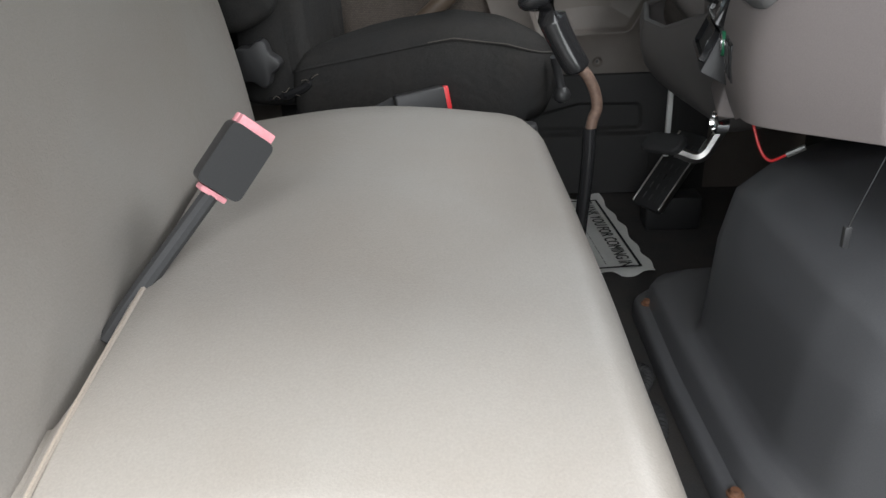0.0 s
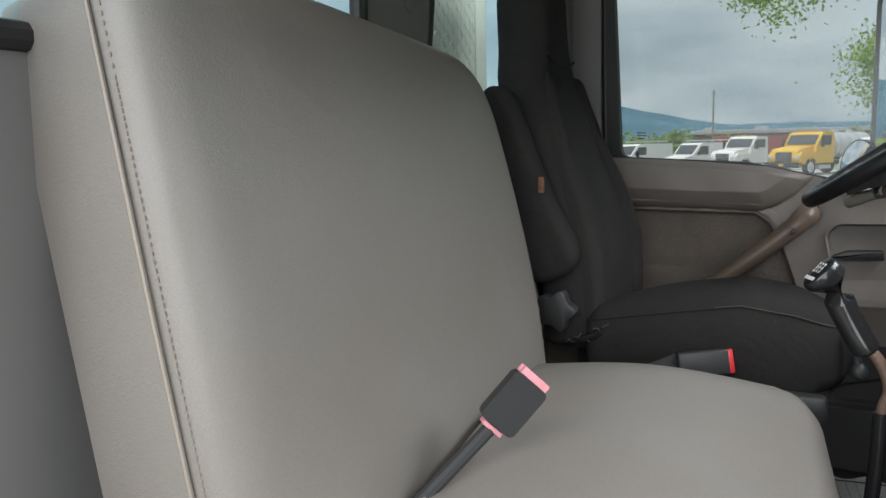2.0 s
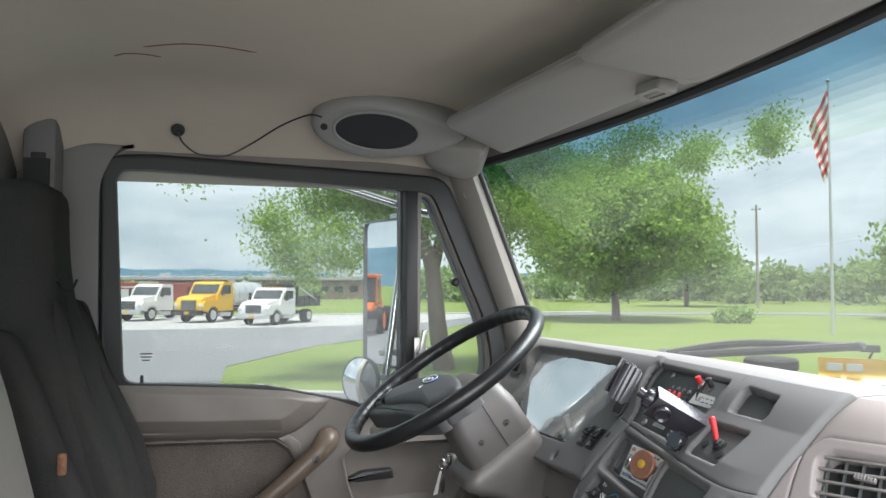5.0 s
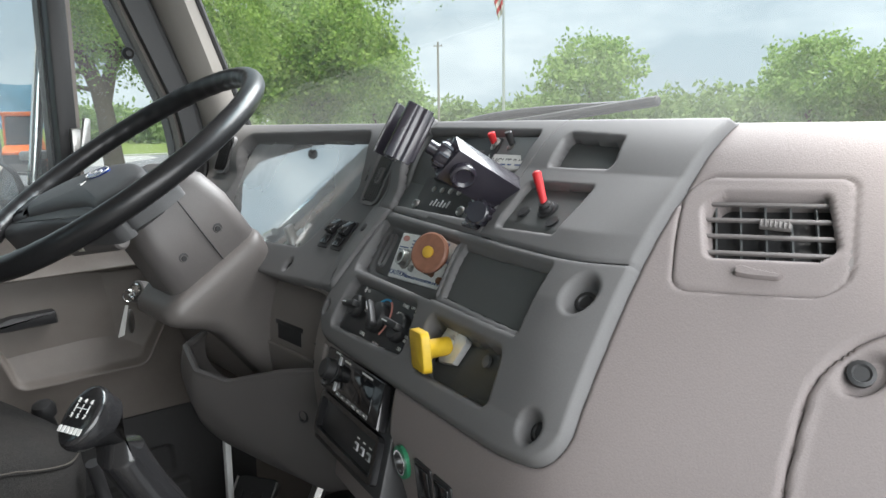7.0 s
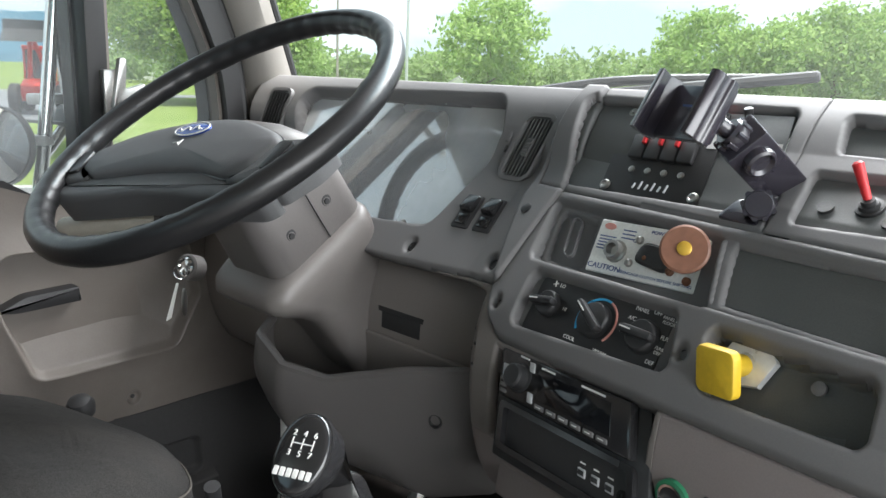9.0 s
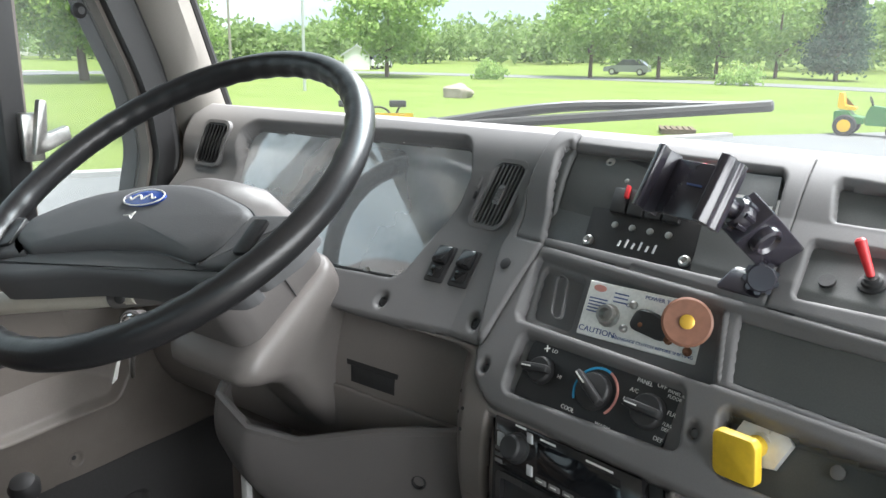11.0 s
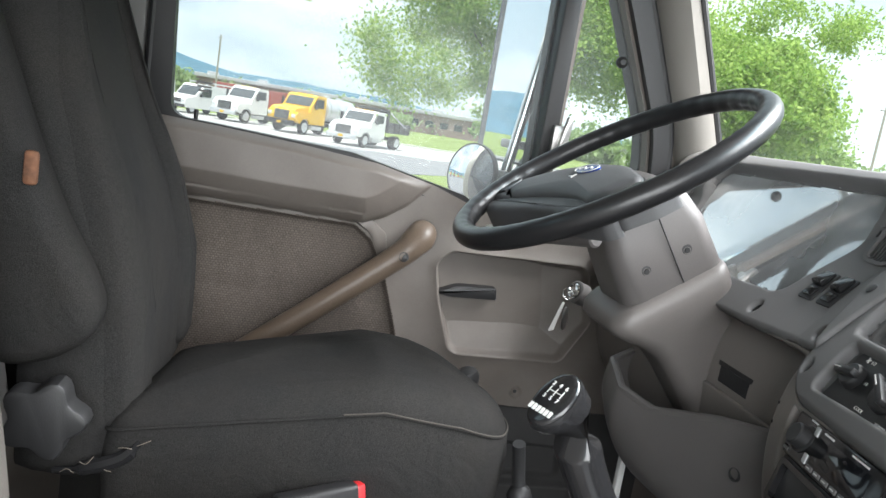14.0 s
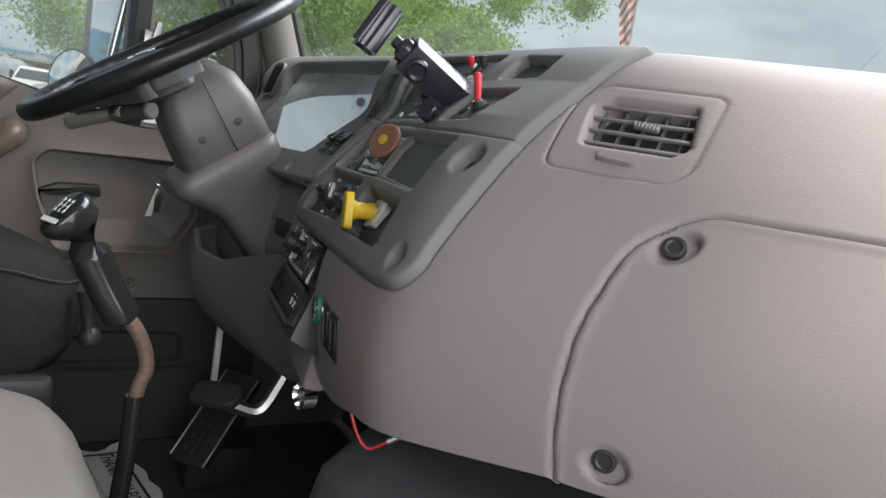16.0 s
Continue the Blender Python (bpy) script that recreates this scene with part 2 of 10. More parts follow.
def lathe(bm, base, axis, prof, n=24):
    """A turned solid: prof is (height along the axis, radius)."""
    base = Vector(base)
    d, u, v = basis(axis)
    return loft(bm, [[base + d * h + (u * math.cos(a) + v * math.sin(a)) * max(r, 1e-4) for a in (2 * math.pi * j / n for j in range(n))] for h, r in prof])


def frame_m(o, x, y):
    """A matrix with its origin, first axis and second axis (made square)."""
    x = Vector(x).normalized()
    z = x.cross(Vector(y)).normalized()
    y = z.cross(x)
    m = Matrix((x, y, z)).transposed().to_4x4()
    m.translation = o
    return m


def prism(bm, poly, m, depth, bevel=0.0, seg=2):
    """A flat outline (in m's plane) given a depth along m's third axis, the front edge rounded."""
    lo = [m @ Vector((x, y, 0)) for x, y in poly]
    vs = [bm.verts.new(p) for p in lo]
    f = bm.faces.new(vs)
    r = bmesh.ops.extrude_face_region(bm, geom=[f])
    tv = [g for g in r["geom"] if isinstance(g, bmesh.types.BMVert)]
    bmesh.ops.translate(bm, vec=m.to_3x3() @ Vector((0, 0, depth)), verts=tv)
    if bevel:
        ts = set(tv)
        es = [e for e in bm.edges if e.verts[0] in ts and e.verts[1] in ts]
        bmesh.ops.bevel(bm, geom=es, offset=bevel, segments=seg, affect="EDGES", profile=0.5)
    return bm


def rounded(w, h, r, n=5, cx=0.0, cy=0.0):
    """The outline of a rectangle with round corners."""
    pts = []
    for sx, sy, a0 in ((1, 1, 0), (-1, 1, 90), (-1, -1, 180), (1, -1, 270)):
        for k in range(n + 1):
            a = radians(a0 + 90 * k / n)
            pts.append((cx + sx * (w / 2 - r) + r * math.cos(a), cy + sy * (h / 2 - r) + r * math.sin(a)))
    return pts


def fillet(poly, r, n=4):
    """Rounds the corners of an outline; r is one radius or one for each corner."""
    out = []
    k = len(poly)
    for i, p in enumerate(poly):
        ri = r[i] if isinstance(r, (list, tuple)) else r
        p = Vector(p)
        a, b = Vector(poly[i - 1]) - p, Vector(poly[(i + 1) % k]) - p
        c = min(ri, a.length * 0.48, b.length * 0.48)
        if c < 1e-5:
            out.append(tuple(p))
            continue
        s, e = p + a.normalized() * c, p + b.normalized() * c
        for j in range(n + 1):
            t = j / n
            q = s * (1 - t) ** 2 + p * 2 * t * (1 - t) + e * t * t
            out.append(tuple(q))
    return out


def ring_plate(bm, outer, inner, m, depth):
    """A flat ring between two outlines of equal count, with a depth."""
    k = len(outer)
    rows = []
    for pts, z in ((outer, 0), (outer, depth), (inner, depth), (inner, 0)):
        rows.append([m @ Vector((x, y, z)) for x, y in pts])
    return loft(bm, rows, wrap=True)


def sheet(bm, f, nu, nv, thick=None):
    """A curved slab over u, v in 0..1; thick is a vector (or a function of the point) to its back."""
    front = [[Vector(f(i / nu, j / nv)) for j in range(nv + 1)] for i in range(nu + 1)]
    fv = [[bm.verts.new(p) for p in r] for r in front]
    for i in range(nu):
        for j in range(nv):
            bm.faces.new((fv[i][j], fv[i + 1][j], fv[i + 1][j + 1], fv[i][j + 1]))
    if thick is None:
        return bm
    t = Vector(thick)
    bv = [[bm.verts.new(p + t) for p in r] for r in front]
    for i in range(nu):
        for j in range(nv):
            bm.faces.new((bv[i][j], bv[i][j + 1], bv[i + 1][j + 1], bv[i + 1][j]))
    for i in range(nu):
        bm.faces.new((fv[i][0], bv[i][0], bv[i + 1][0], fv[i + 1][0]))
        bm.faces.new((fv[i][nv], fv[i + 1][nv], bv[i + 1][nv], bv[i][nv]))
    for j in range(nv):
        bm.faces.new((fv[0][j], fv[0][j + 1], bv[0][j + 1], bv[0][j]))
        bm.faces.new((fv[nu][j], bv[nu][j], bv[nu][j + 1], fv[nu][j + 1]))
    return bm


def lerp(a, b, t):
    return a + (b - a) * t


def table(rows, t):
    """Smooth reading of a table of (t, value...)."""
    if t <= rows[0][0]:
        return rows[0][1:]
    for a, b in zip(rows, rows[1:]):
        if t <= b[0]:
            k = (t - a[0]) / (b[0] - a[0])
            return tuple(lerp(p, q, k) for p, q in zip(a[1:], b[1:]))
    return rows[-1][1:]


def pillow(bm, outline, m, profile, crown=0.0, steps=(0.8, 0.55, 0.3, 0.1)):
    """A padded form: an outline with (inset, height) rings up its edge, and a crowned face closed towards the middle."""
    k = len(outline)
    P = [Vector(p) for p in outline]
    area = sum(P[i - 1].x * P[i].y - P[i].x * P[i - 1].y for i in range(k))
    s = 1 if area > 0 else -1
    nrm = []
    for i in range(k):
        d = (P[(i + 1) % k] - P[i - 1]).normalized()
        nrm.append(Vector((-d.y, d.x)) * s)
    rings = []
    c = sum(P, Vector((0, 0))) / k
    hx = max(abs(p.x - c.x) for p in P)
    hy = max(abs(p.y - c.y) for p in P)

    def pulled(p, n, inset):
        near, far = min(inset, 0.012), max(0.0, inset - 0.012)
        q = p + n * near - c
        return Vector((c.x + q.x * (1 - far / hx), c.y + q.y * (1 - far / hy)))

    for inset, h in profile:
        rings.append([m @ Vector((*pulled(p, n, inset), h)) for p, n in zip(P, nrm)])
    inset, h = profile[-1]
    last = [pulled(p, n, inset) for p, n in zip(P, nrm)]
    for f in steps:
        rings.append([m @ Vector((*(c + (q - c) * f), h + crown * (1 - f * f))) for q in last])
    rings.append([m @ Vector((*(c + (q - c) * 0.004), h + crown)) for q in last])
    return loft(bm, rings)


def text_part(name, words, m, size, mat, parent, depth=0.0006, align="CENTER"):
    """Raised lettering as a mesh, its baseline on m's first axis."""
    cu = bpy.data.curves.new(name, "FONT")
    cu.body, cu.size, cu.extrude, cu.align_x, cu.align_y = words, size, depth, align, "CENTER"
    tmp = bpy.data.objects.new(name, cu)
    scene.collection.objects.link(tmp)
    me = bpy.data.meshes.new_from_object(tmp.evaluated_get(bpy.context.evaluated_depsgraph_get()))
    bpy.data.objects.remove(tmp)
    me.transform(m)
    me.materials.clear()
    me.materials.append(mat)
    ob = new(name, me)
    ob.parent = parent
    if parent.name in HOME:
        ob.matrix_parent_inverse = HOME[parent.name].inverted()
    return ob


def wobble(bm, amp, scale):
    """Uneven, lived-in surfaces: small dents and bulges."""
    for v in bm.verts:
        p = v.co * scale
        k = math.sin(p.x * 1.3 + 2.1 * math.sin(p.z * 0.9)) * math.cos(p.y * 1.7 + 1.3 * math.sin(p.x * 0.8)) + 0.5 * math.sin(2.3 * p.z + p.y * 1.9 + math.sin(p.x * 2.7))
        v.co += Vector((0.5, 0.2, 0.6)) * amp * k
    return bm


# ---- the cab: floor, walls, roof ----
FLOOR_Z = 0.17
GROUND_Z = -1.3

cab_floor = part("floor", box(B(), (-0.36, -0.97, FLOOR_Z - 0.06), (1.36, 0.97, FLOOR_Z)), FLOORMAT, kind="structure")
tagged(cab_floor, "black ribbed rubber floor covering with dirt and scuffs", "floor")


def roof_z(x, y):
    """The underside of the headliner."""
    edge = max(0.0, (abs(y) - 0.60) / 0.32)
    front = max(0.0, (x - 0.55) / 0.45)
    back = max(0.0, (-0.05 - x) / 0.25)
    return 1.70 - 0.16 * edge ** 2 - 0.07 * front ** 2 - 0.10 * back ** 2


def roof_pt(u, v):
    y = lerp(-0.95, 0.95, v)
    x = lerp(-0.31, 0.825 + 0.16 * max(0.0, 1 - (y / 0.86) ** 2), u)
    return (x, y, roof_z(x, y))


ceiling = part("ceiling", sheet(B(), roof_pt, 28, 40, (0, 0, 0.05)), HEADLINER, kind="structure")
tagged(ceiling, "tan cloth headliner, sagging and scuffed", "ceiling")


def wall_with_holes(name, outer, holes, m, depth, mat, label):
    """A flat wall with real openings, each hole an outline."""
    bm = B()
    loops = []
    for pts in [outer] + holes:
        vs = [bm.verts.new((x, y, 0)) for x, y in pts]
        loops += [bm.edges.new((vs[i], vs[(i + 1) % len(vs)])) for i in range(len(vs))]
    bmesh.ops.triangle_fill(bm, edges=loops, use_beauty=True, use_dissolve=False)
    r = bmesh.ops.extrude_face_region(bm, geom=bm.faces[:])
    bmesh.ops.translate(bm, vec=(0, 0, depth), verts=[g for g in r["geom"] if isinstance(g, bmesh.types.BMVert)])
    bmesh.ops.transform(bm, matrix=m, verts=bm.verts)
    return tagged(part(name, bm, mat, kind="structure", smooth=25), label, "wall")


# rear wall, plane x = -0.28, local axes: y of the world, z of the world
M_REAR = Matrix(((0, 0, -1, -0.28), (1, 0, 0, 0), (0, 1, 0, 0), (0, 0, 0, 1)))
REAR_BIG = fillet([(-0.925, 1.17), (-0.155, 1.17), (-0.135, 1.60), (-0.62, 1.63), (-0.925, 1.53)], 0.06)
REAR_SMALL = fillet([(0.105, 1.17), (0.60, 1.17), (0.56, 1.55), (0.50, 1.585), (0.19, 1.635)], [0.03, 0.05, 0.08, 0.08, 0.03])
wall_with_holes("wall_rear", [(-0.97, 0.11), (0.96, 0.11), (0.96, 1.56), (0.62, 1.69), (-0.62, 1.69), (-0.97, 1.56)], [REAR_BIG, REAR_SMALL], M_REAR, 0.02, PILLAR_SHADED, "grey plastic rear cab wall with two windows")

# driver's door, plane y = 0.88, local axes: x and z of the world
M_DOOR = Matrix(((1, 0, 0, 0), (0, 0, 1, 0.88), (0, 1, 0, 0), (0, 0, 0, 1)))
WIN_MAIN = fillet([(-0.072, 0.995), (0.05, 0.988), (0.35, 0.968), (0.56, 0.908), (0.60, 0.890), (0.665, 0.890), (0.665, 1.535), (0.02, 1.548), (-0.085, 1.546)], [0.03, 0, 0, 0, 0, 0.005, 0.01, 0.0, 0.03])
WIN_VENT = fillet([(0.705, 0.90), (0.875, 0.90), (0.905, 1.02), (0.895, 1.12), (0.735, 1.485), (0.71, 1.49)], [0.005, 0.03, 0.02, 0.1, 0.03, 0.01])
wall_with_holes("wall_left", [(-0.32, 0.11), (1.30, 0.11), (1.30, 1.02), (1.06, 1.08), (0.83, 1.575), (-0.32, 1.60)], [WIN_MAIN, WIN_VENT], M_DOOR, 0.07, TRIM_DOOR, "driver's side door and pillar")

# passenger side: the doorway stands open
M_PASS = Matrix(((1, 0, 0, 0), (0, 0, -1, -0.90), (0, 1, 0, 0), (0, 0, 0, 1)))
OPENING = fillet([(-0.30, 0.20), (0.98, 0.20), (1.02, 1.02), (0.80, 1.54), (-0.30, 1.55)], 0.04)
wall_with_holes("wall_right", [(-0.32, 0.11), (1.30, 0.11), (1.30, 1.02), (1.06, 1.08), (0.83, 1.575), (-0.32, 1.60)], [OPENING], M_PASS, 0.07, PILLAR_SHADED, "passenger side body wall with open doorway")

firewall = part("wall_front", box(B(), (1.30, -0.97, 0.11), (1.36, 0.97, 1.02)), FLOORMAT, kind="structure")
tagged(firewall, "dark firewall below the dashboard", "wall")


def shield(u, v):
    """The curved windscreen: u across from left to right, v from bottom to top."""
    y = lerp(0.90, -0.90, u)
    bow = 1 - (y / 0.90) ** 2
    x0, z0 = 1.06 + 0.24 * bow, 1.035
    x1, z1 = 0.84 + 0.16 * bow, 1.575 + 0.03 * bow
    return (lerp(x0, x1, v), y * lerp(1.0, 0.91, v), lerp(z0, z1, v))


def smooth_step(f):
    return f * f * (3 - 2 * f)


windscreen = thing("window_1", (1.1, 0, 1.05), "curved windscreen with a blue tinted top band", "window", kind="structure")
part("pane", sheet(B(), lambda u, v: shield(u, v * 0.755), 24, 8), GLASS_DUSTY, windscreen).visible_shadow = False
# tinted strip along the top: deep blue fading to pale, in narrow bands
for k in range(10):
    f = k / 9
    tint = (lerp(0.74, 0.10, smooth_step(f)), lerp(0.82, 0.24, smooth_step(f)), lerp(0.76, 0.33, smooth_step(f)))
    g_ = glass_material("windscreen_tint", tint, gloss=0.006, haze=lerp(0.28, 0.05, f), haze_scale=0.9)
    part("tint_band", sheet(B(), lambda u, v, k=k: shield(u, 0.755 + (0.019 if k < 9 else 0.074) * v + 0.019 * k), 24, 1), g_, windscreen, "blue tinted strip").visible_shadow = False


# ---- dashboard: one moulded face, split into its panels ----
RIDGE = [(0.58, 0.79), (0.62, 0.745), (0.66, 0.718), (0.705, 0.702), (0.76, 0.692), (0.80, 0.692), (0.851, 0.703), (0.89, 0.732), (0.93, 0.765), (0.975, 0.802), (1.0, 0.827), (1.04, 0.868), (1.075, 0.908), (1.096, 0.940), (1.108, 0.975)]
LEAN = [(0.58, 0.20), (0.93, 0.225), (1.0, 0.245), (1.03, 0.18), (1.10, 0.10)]



def eased(rows, w):
    """The same line with its corners rounded over a length w."""
    z = np.linspace(rows[0][0] - w, rows[-1][0] + w, 260)
    a = np.array(rows)
    x = np.interp(z, a[:, 0], a[:, 1])
    x = np.where(z < a[0, 0], a[0, 1] + (z - a[0, 0]) * (a[1, 1] - a[0, 1]) / (a[1, 0] - a[0, 0]), x)
    x = np.where(z > a[-1, 0], a[-1, 1] + (z - a[-1, 0]) * (a[-1, 1] - a[-2, 1]) / (a[-1, 0] - a[-2, 0]), x)
    k = np.hanning(int(w / (z[1] - z[0])) * 2 + 3)
    k /= k.sum()
    h = len(k) // 2
    y = np.convolve(x, k, "valid")
    return list(zip(z[h:-h].tolist(), y.tolist()))


RIDGE = eased(RIDGE, 0.035)
LEAN = eased(LEAN, 0.03)

RIDGE_A, LEAN_T = np.array(RIDGE), np.array(LEAN)


def dash_face(Y, Z):
    """How far forward the face of the dashboard lies, over arrays."""
    p = np.interp(Z, RIDGE_A[:, 0], RIDGE_A[:, 1])
    k = np.interp(Z, LEAN_T[:, 0], LEAN_T[:, 1])
    d = np.interp(Z, [0.865, 0.92, 0.955, 1.005, 1.05], [0.0, 0.7, 1.0, 1.0, 0.0])   # the nose stands further over at mid height
    right = p + 0.62 * (-0.355 - Y)
    left = p - 0.0217 * d + (k + 0.062 * d) * (np.minimum(Y, 0.2) + 0.355 - 0.035 * d)
    x = 0.5 * (right + left + np.sqrt((right - left) ** 2 + 0.030 ** 2)) - 0.0105
    return x + 0.047 * soft_step((Y - 0.150) / 0.05) * soft_step((0.874 - Z) / 0.012)


def soft_step(v):
    v = np.clip(v, 0, 1)
    return v * v * (3 - 2 * v)


def dash_x(y, z):
    return float(dash_face(np.float64(y), np.float64(z)))


def dash_frame(y, z, out=0.0):
    """A frame on the face: first axis to the right, second up the face, third outward."""
    e = 0.004
    o = Vector((dash_x(y, z), y, z))
    rx = Vector((dash_x(y - e, z) - dash_x(y + e, z), -2 * e, 0))
    up = Vector((dash_x(y, z + e) - dash_x(y, z - e), 0, 2 * e))
    m = frame_m(o, rx, up)
    m.translation = o + m.to_3x3() @ Vector((0, 0, out))
    return m


def sdf(poly, Y, Z, r=0.0):
    """Distance to a convex outline with corners of radius r (negative inside), over arrays."""
    P = np.array(poly, float)
    c = P.mean(0)
    k = len(P)
    if r:
        lines = []
        for i in range(k):
            a, b = P[i], P[(i + 1) % k]
            n = np.array((b[1] - a[1], a[0] - b[0]))
            n /= np.linalg.norm(n)
            if n @ (c - a) > 0:
                n = -n
            lines.append((n, n @ a - r))
        P = np.array([np.linalg.solve(np.array((lines[i - 1][0], lines[i][0])), np.array((lines[i - 1][1], lines[i][1]))) for i in range(k)])
    inside = np.full(Y.shape, -1e9)
    dist = np.full(Y.shape, 1e9)
    for i in range(k):
        a, b = P[i], P[(i + 1) % k]
        d = b - a
        n = np.array((d[1], -d[0])) / np.linalg.norm(d)
        if n @ (c - a) > 0:
            n = -n
        inside = np.maximum(inside, (Y - a[0]) * n[0] + (Z - a[1]) * n[1])
        t = np.clip(((Y - a[0]) * d[0] + (Z - a[1]) * d[1]) / (d @ d), 0, 1)
        dist = np.minimum(dist, np.hypot(Y - a[0] - t * d[0], Z - a[1] - t * d[1]))
    return np.where(inside < 0, inside, dist) - r


def smooth(v):
    v = np.clip(v, 0, 1)
    return v * v * (3 - 2 * v)


NZ = 320
gy = np.concatenate([np.linspace(0.845, 0.30, 220), np.linspace(0.30, -0.40, 560)[1:], np.linspace(-0.40, -0.895, 200)[1:]])
NY = len(gy) - 1
gz = np.concatenate([np.linspace(0.585, 0.98, 226), np.linspace(0.98, 1.100, NZ - 224)[1:]])
NZ = len(gz) - 1
DY, DZ = np.meshgrid(gy, gz, indexing="ij")
LOW = np.interp(DY, [-0.9, -0.507, -0.297, -0.18, 0.0, 0.10, 0.16, 0.85], [0.745, 0.730, 0.703, 0.668, 0.64, 0.63, 0.62, 0.62])
DZ = np.where(DZ < 0.98, LOW + (DZ - 0.585) / 0.395 * (0.98 - LOW), DZ)
DX = dash_face(DY, DZ)
OUT = np.zeros_like(DY)

# outlines on the face, as (y, z)
CLUSTER = [(0.715, 1.084), (0.268, 1.090), (0.250, 1.045), (0.303, 0.914), (0.69, 0.903)]
CENTRE = [(0.135, 1.20), (-0.346, 1.20), (-0.3595, 0.98), (-0.366, 0.842), (-0.30, 0.836), (0.118, 0.828), (0.145, 0.850), (0.178, 0.967)]
INSTR = [(0.90, 1.20), (0.12, 1.20), (0.12, 0.98), (0.146, 0.878), (0.42, 0.868), (0.90, 0.862)]
MILLER = [(0.138, 1.092), (-0.128, 1.090), (-0.136, 0.994), (0.126, 0.987)]
HAZARD = [(-0.168, 1.088), (-0.258, 1.084), (-0.274, 1.053), (-0.176, 1.052)]
HAZLOW = [(-0.164, 1.038), (-0.270, 1.040), (-0.268, 0.998), (-0.162, 0.993)]
SHELF = [(0.122, 0.974), (-0.292, 0.980), (-0.286, 0.919), (0.118, 0.913)]
BIGPOCKET = [(-0.122, 0.974), (-0.287, 0.977), (-0.281, 0.923), (-0.130, 0.923)]
SLOTREC = [(0.112, 0.967), (0.050, 0.968), (0.050, 0.920), (0.106, 0.918)]
HVAC = [(0.102, 0.905), (-0.098, 0.912), (-0.108, 0.857), (0.102, 0.845)]
LOWPOCKET = [(-0.126, 0.909), (-0.276, 0.911), (-0.278, 0.858), (-0.136, 0.854)]
RIB = [(-0.104, 0.973), (-0.114, 0.973), (-0.124, 0.922), (-0.113, 0.922)]
RADIO = [(0.120, 0.825), (-0.104, 0.835), (-0.098, 0.715), (0.124, 0.710)]
KNEE = [(0.42, 0.865), (0.185, 0.873), (0.186, 0.750), (0.42, 0.752)]
GLOVE = [(-0.488, 0.955), (-1.10, 0.967), (-1.10, 0.40), (-0.528, 0.40), (-0.500, 0.835)]
VENT_PASS = [(-0.350, 1.057), (-0.467, 1.057), (-0.496, 0.973), (-0.386, 0.973)]


def press(poly, depth, r=0.012, wall=0.006):
    """Sinks (or, with a negative depth, raises) an outline, with soft walls."""
    global OUT
    OUT = OUT - depth * smooth(-sdf(poly, DY, DZ, r) / wall)


def groove(poly, depth=0.004, width=0.0032, r=0.012, keep=None):
    global OUT
    d = np.abs(sdf(poly, DY, DZ, r))
    g = depth * smooth(1 - d / width)
    OUT = OUT - (g if keep is None else np.where(keep, g, 0))


press(INSTR, -0.006, 0.02, 0.003)
press(CENTRE, -0.009, 0.03, 0.005)
press(CLUSTER, 0.022, 0.030, 0.004)
press(MILLER, 0.013, 0.012, 0.004)
press(HAZARD, 0.014, 0.007, 0.003)
press(HAZLOW, 0.008, 0.006, 0.0028)
press(SHELF, 0.005, 0.006, 0.0025)
press(BIGPOCKET, 0.006, 0.004, 0.0025)
press(SLOTREC, 0.007, 0.008, 0.0025)
OUT = OUT - np.interp(DZ, [0.905, 0.975], [0.029, 0.011]) * soft_step(-sdf([(0.120, 0.973), (-0.110, 0.977), (-0.122, 0.916), (0.114, 0.910)], DY, DZ, 0.006) / 0.003) * np.interp(DY, [-0.12, 0.05, 0.12], [1.0, 0.8, 0.45])
press(RIB, -0.003, 0.002, 0.0025)
press(HVAC, 0.014, 0.012, 0.0045)
press(LOWPOCKET, 0.028, 0.013, 0.005)
press(RADIO, 0.020, 0.003, 0.003)
press(KNEE, 0.007, 0.012, 0.0035)
press(GLOVE, 0.003, 0.03, 0.010)
groove(GLOVE, 0.009, 0.0030, 0.045)
press([(-0.368, 1.045), (-0.454, 1.046), (-0.483, 0.995), (-0.397, 0.996)], 0.046, 0.010, 0.002)
press([(0.218, 1.066), (0.170, 1.066), (0.196, 0.988), (0.242, 0.988)], 0.032, 0.008, 0.002)
groove(VENT_PASS, 0.0026, 0.0020, 0.016)
groove(INSTR, 0.006, 0.0022, 0.004)
groove(CENTRE, 0.006, 0.0024, 0.03)
groove([(0.16, 0.981), (-0.42, 0.985), (-0.42, 1.3), (0.16, 1.3)], 0.0035, 0.0022, 0.001, sdf(CENTRE, DY, DZ, 0.03) < 0)
groove([(-0.144, 0.984), (-0.150, 1.3), (0.3, 1.3), (0.3, 0.984)], 0.0035, 0.0022, 0.001, (sdf(CENTRE, DY, DZ, 0.03) < 0) & (DZ > 0.985) & (DY < 0.0))
# sunk screw wells
for _y, _z, _r, _d in ((0.314, 0.891, 0.011, 0.008), (0.171, 0.895, 0.011, 0.008), (0.132, 0.862, 0.010, 0.010), (-0.112, 0.880, 0.010, 0.010),
                       (-0.329, 0.961, 0.0165, 0.018), (-0.332, 0.864, 0.0145, 0.018), (-0.518, 0.928, 0.017, 0.010), (-0.541, 0.757, 0.018, 0.010), (0.235, 0.712, 0.010, 0.006)):
    OUT = OUT - _d * smooth((_r - np.hypot(DY - _y, DZ - _z)) / 0.006)

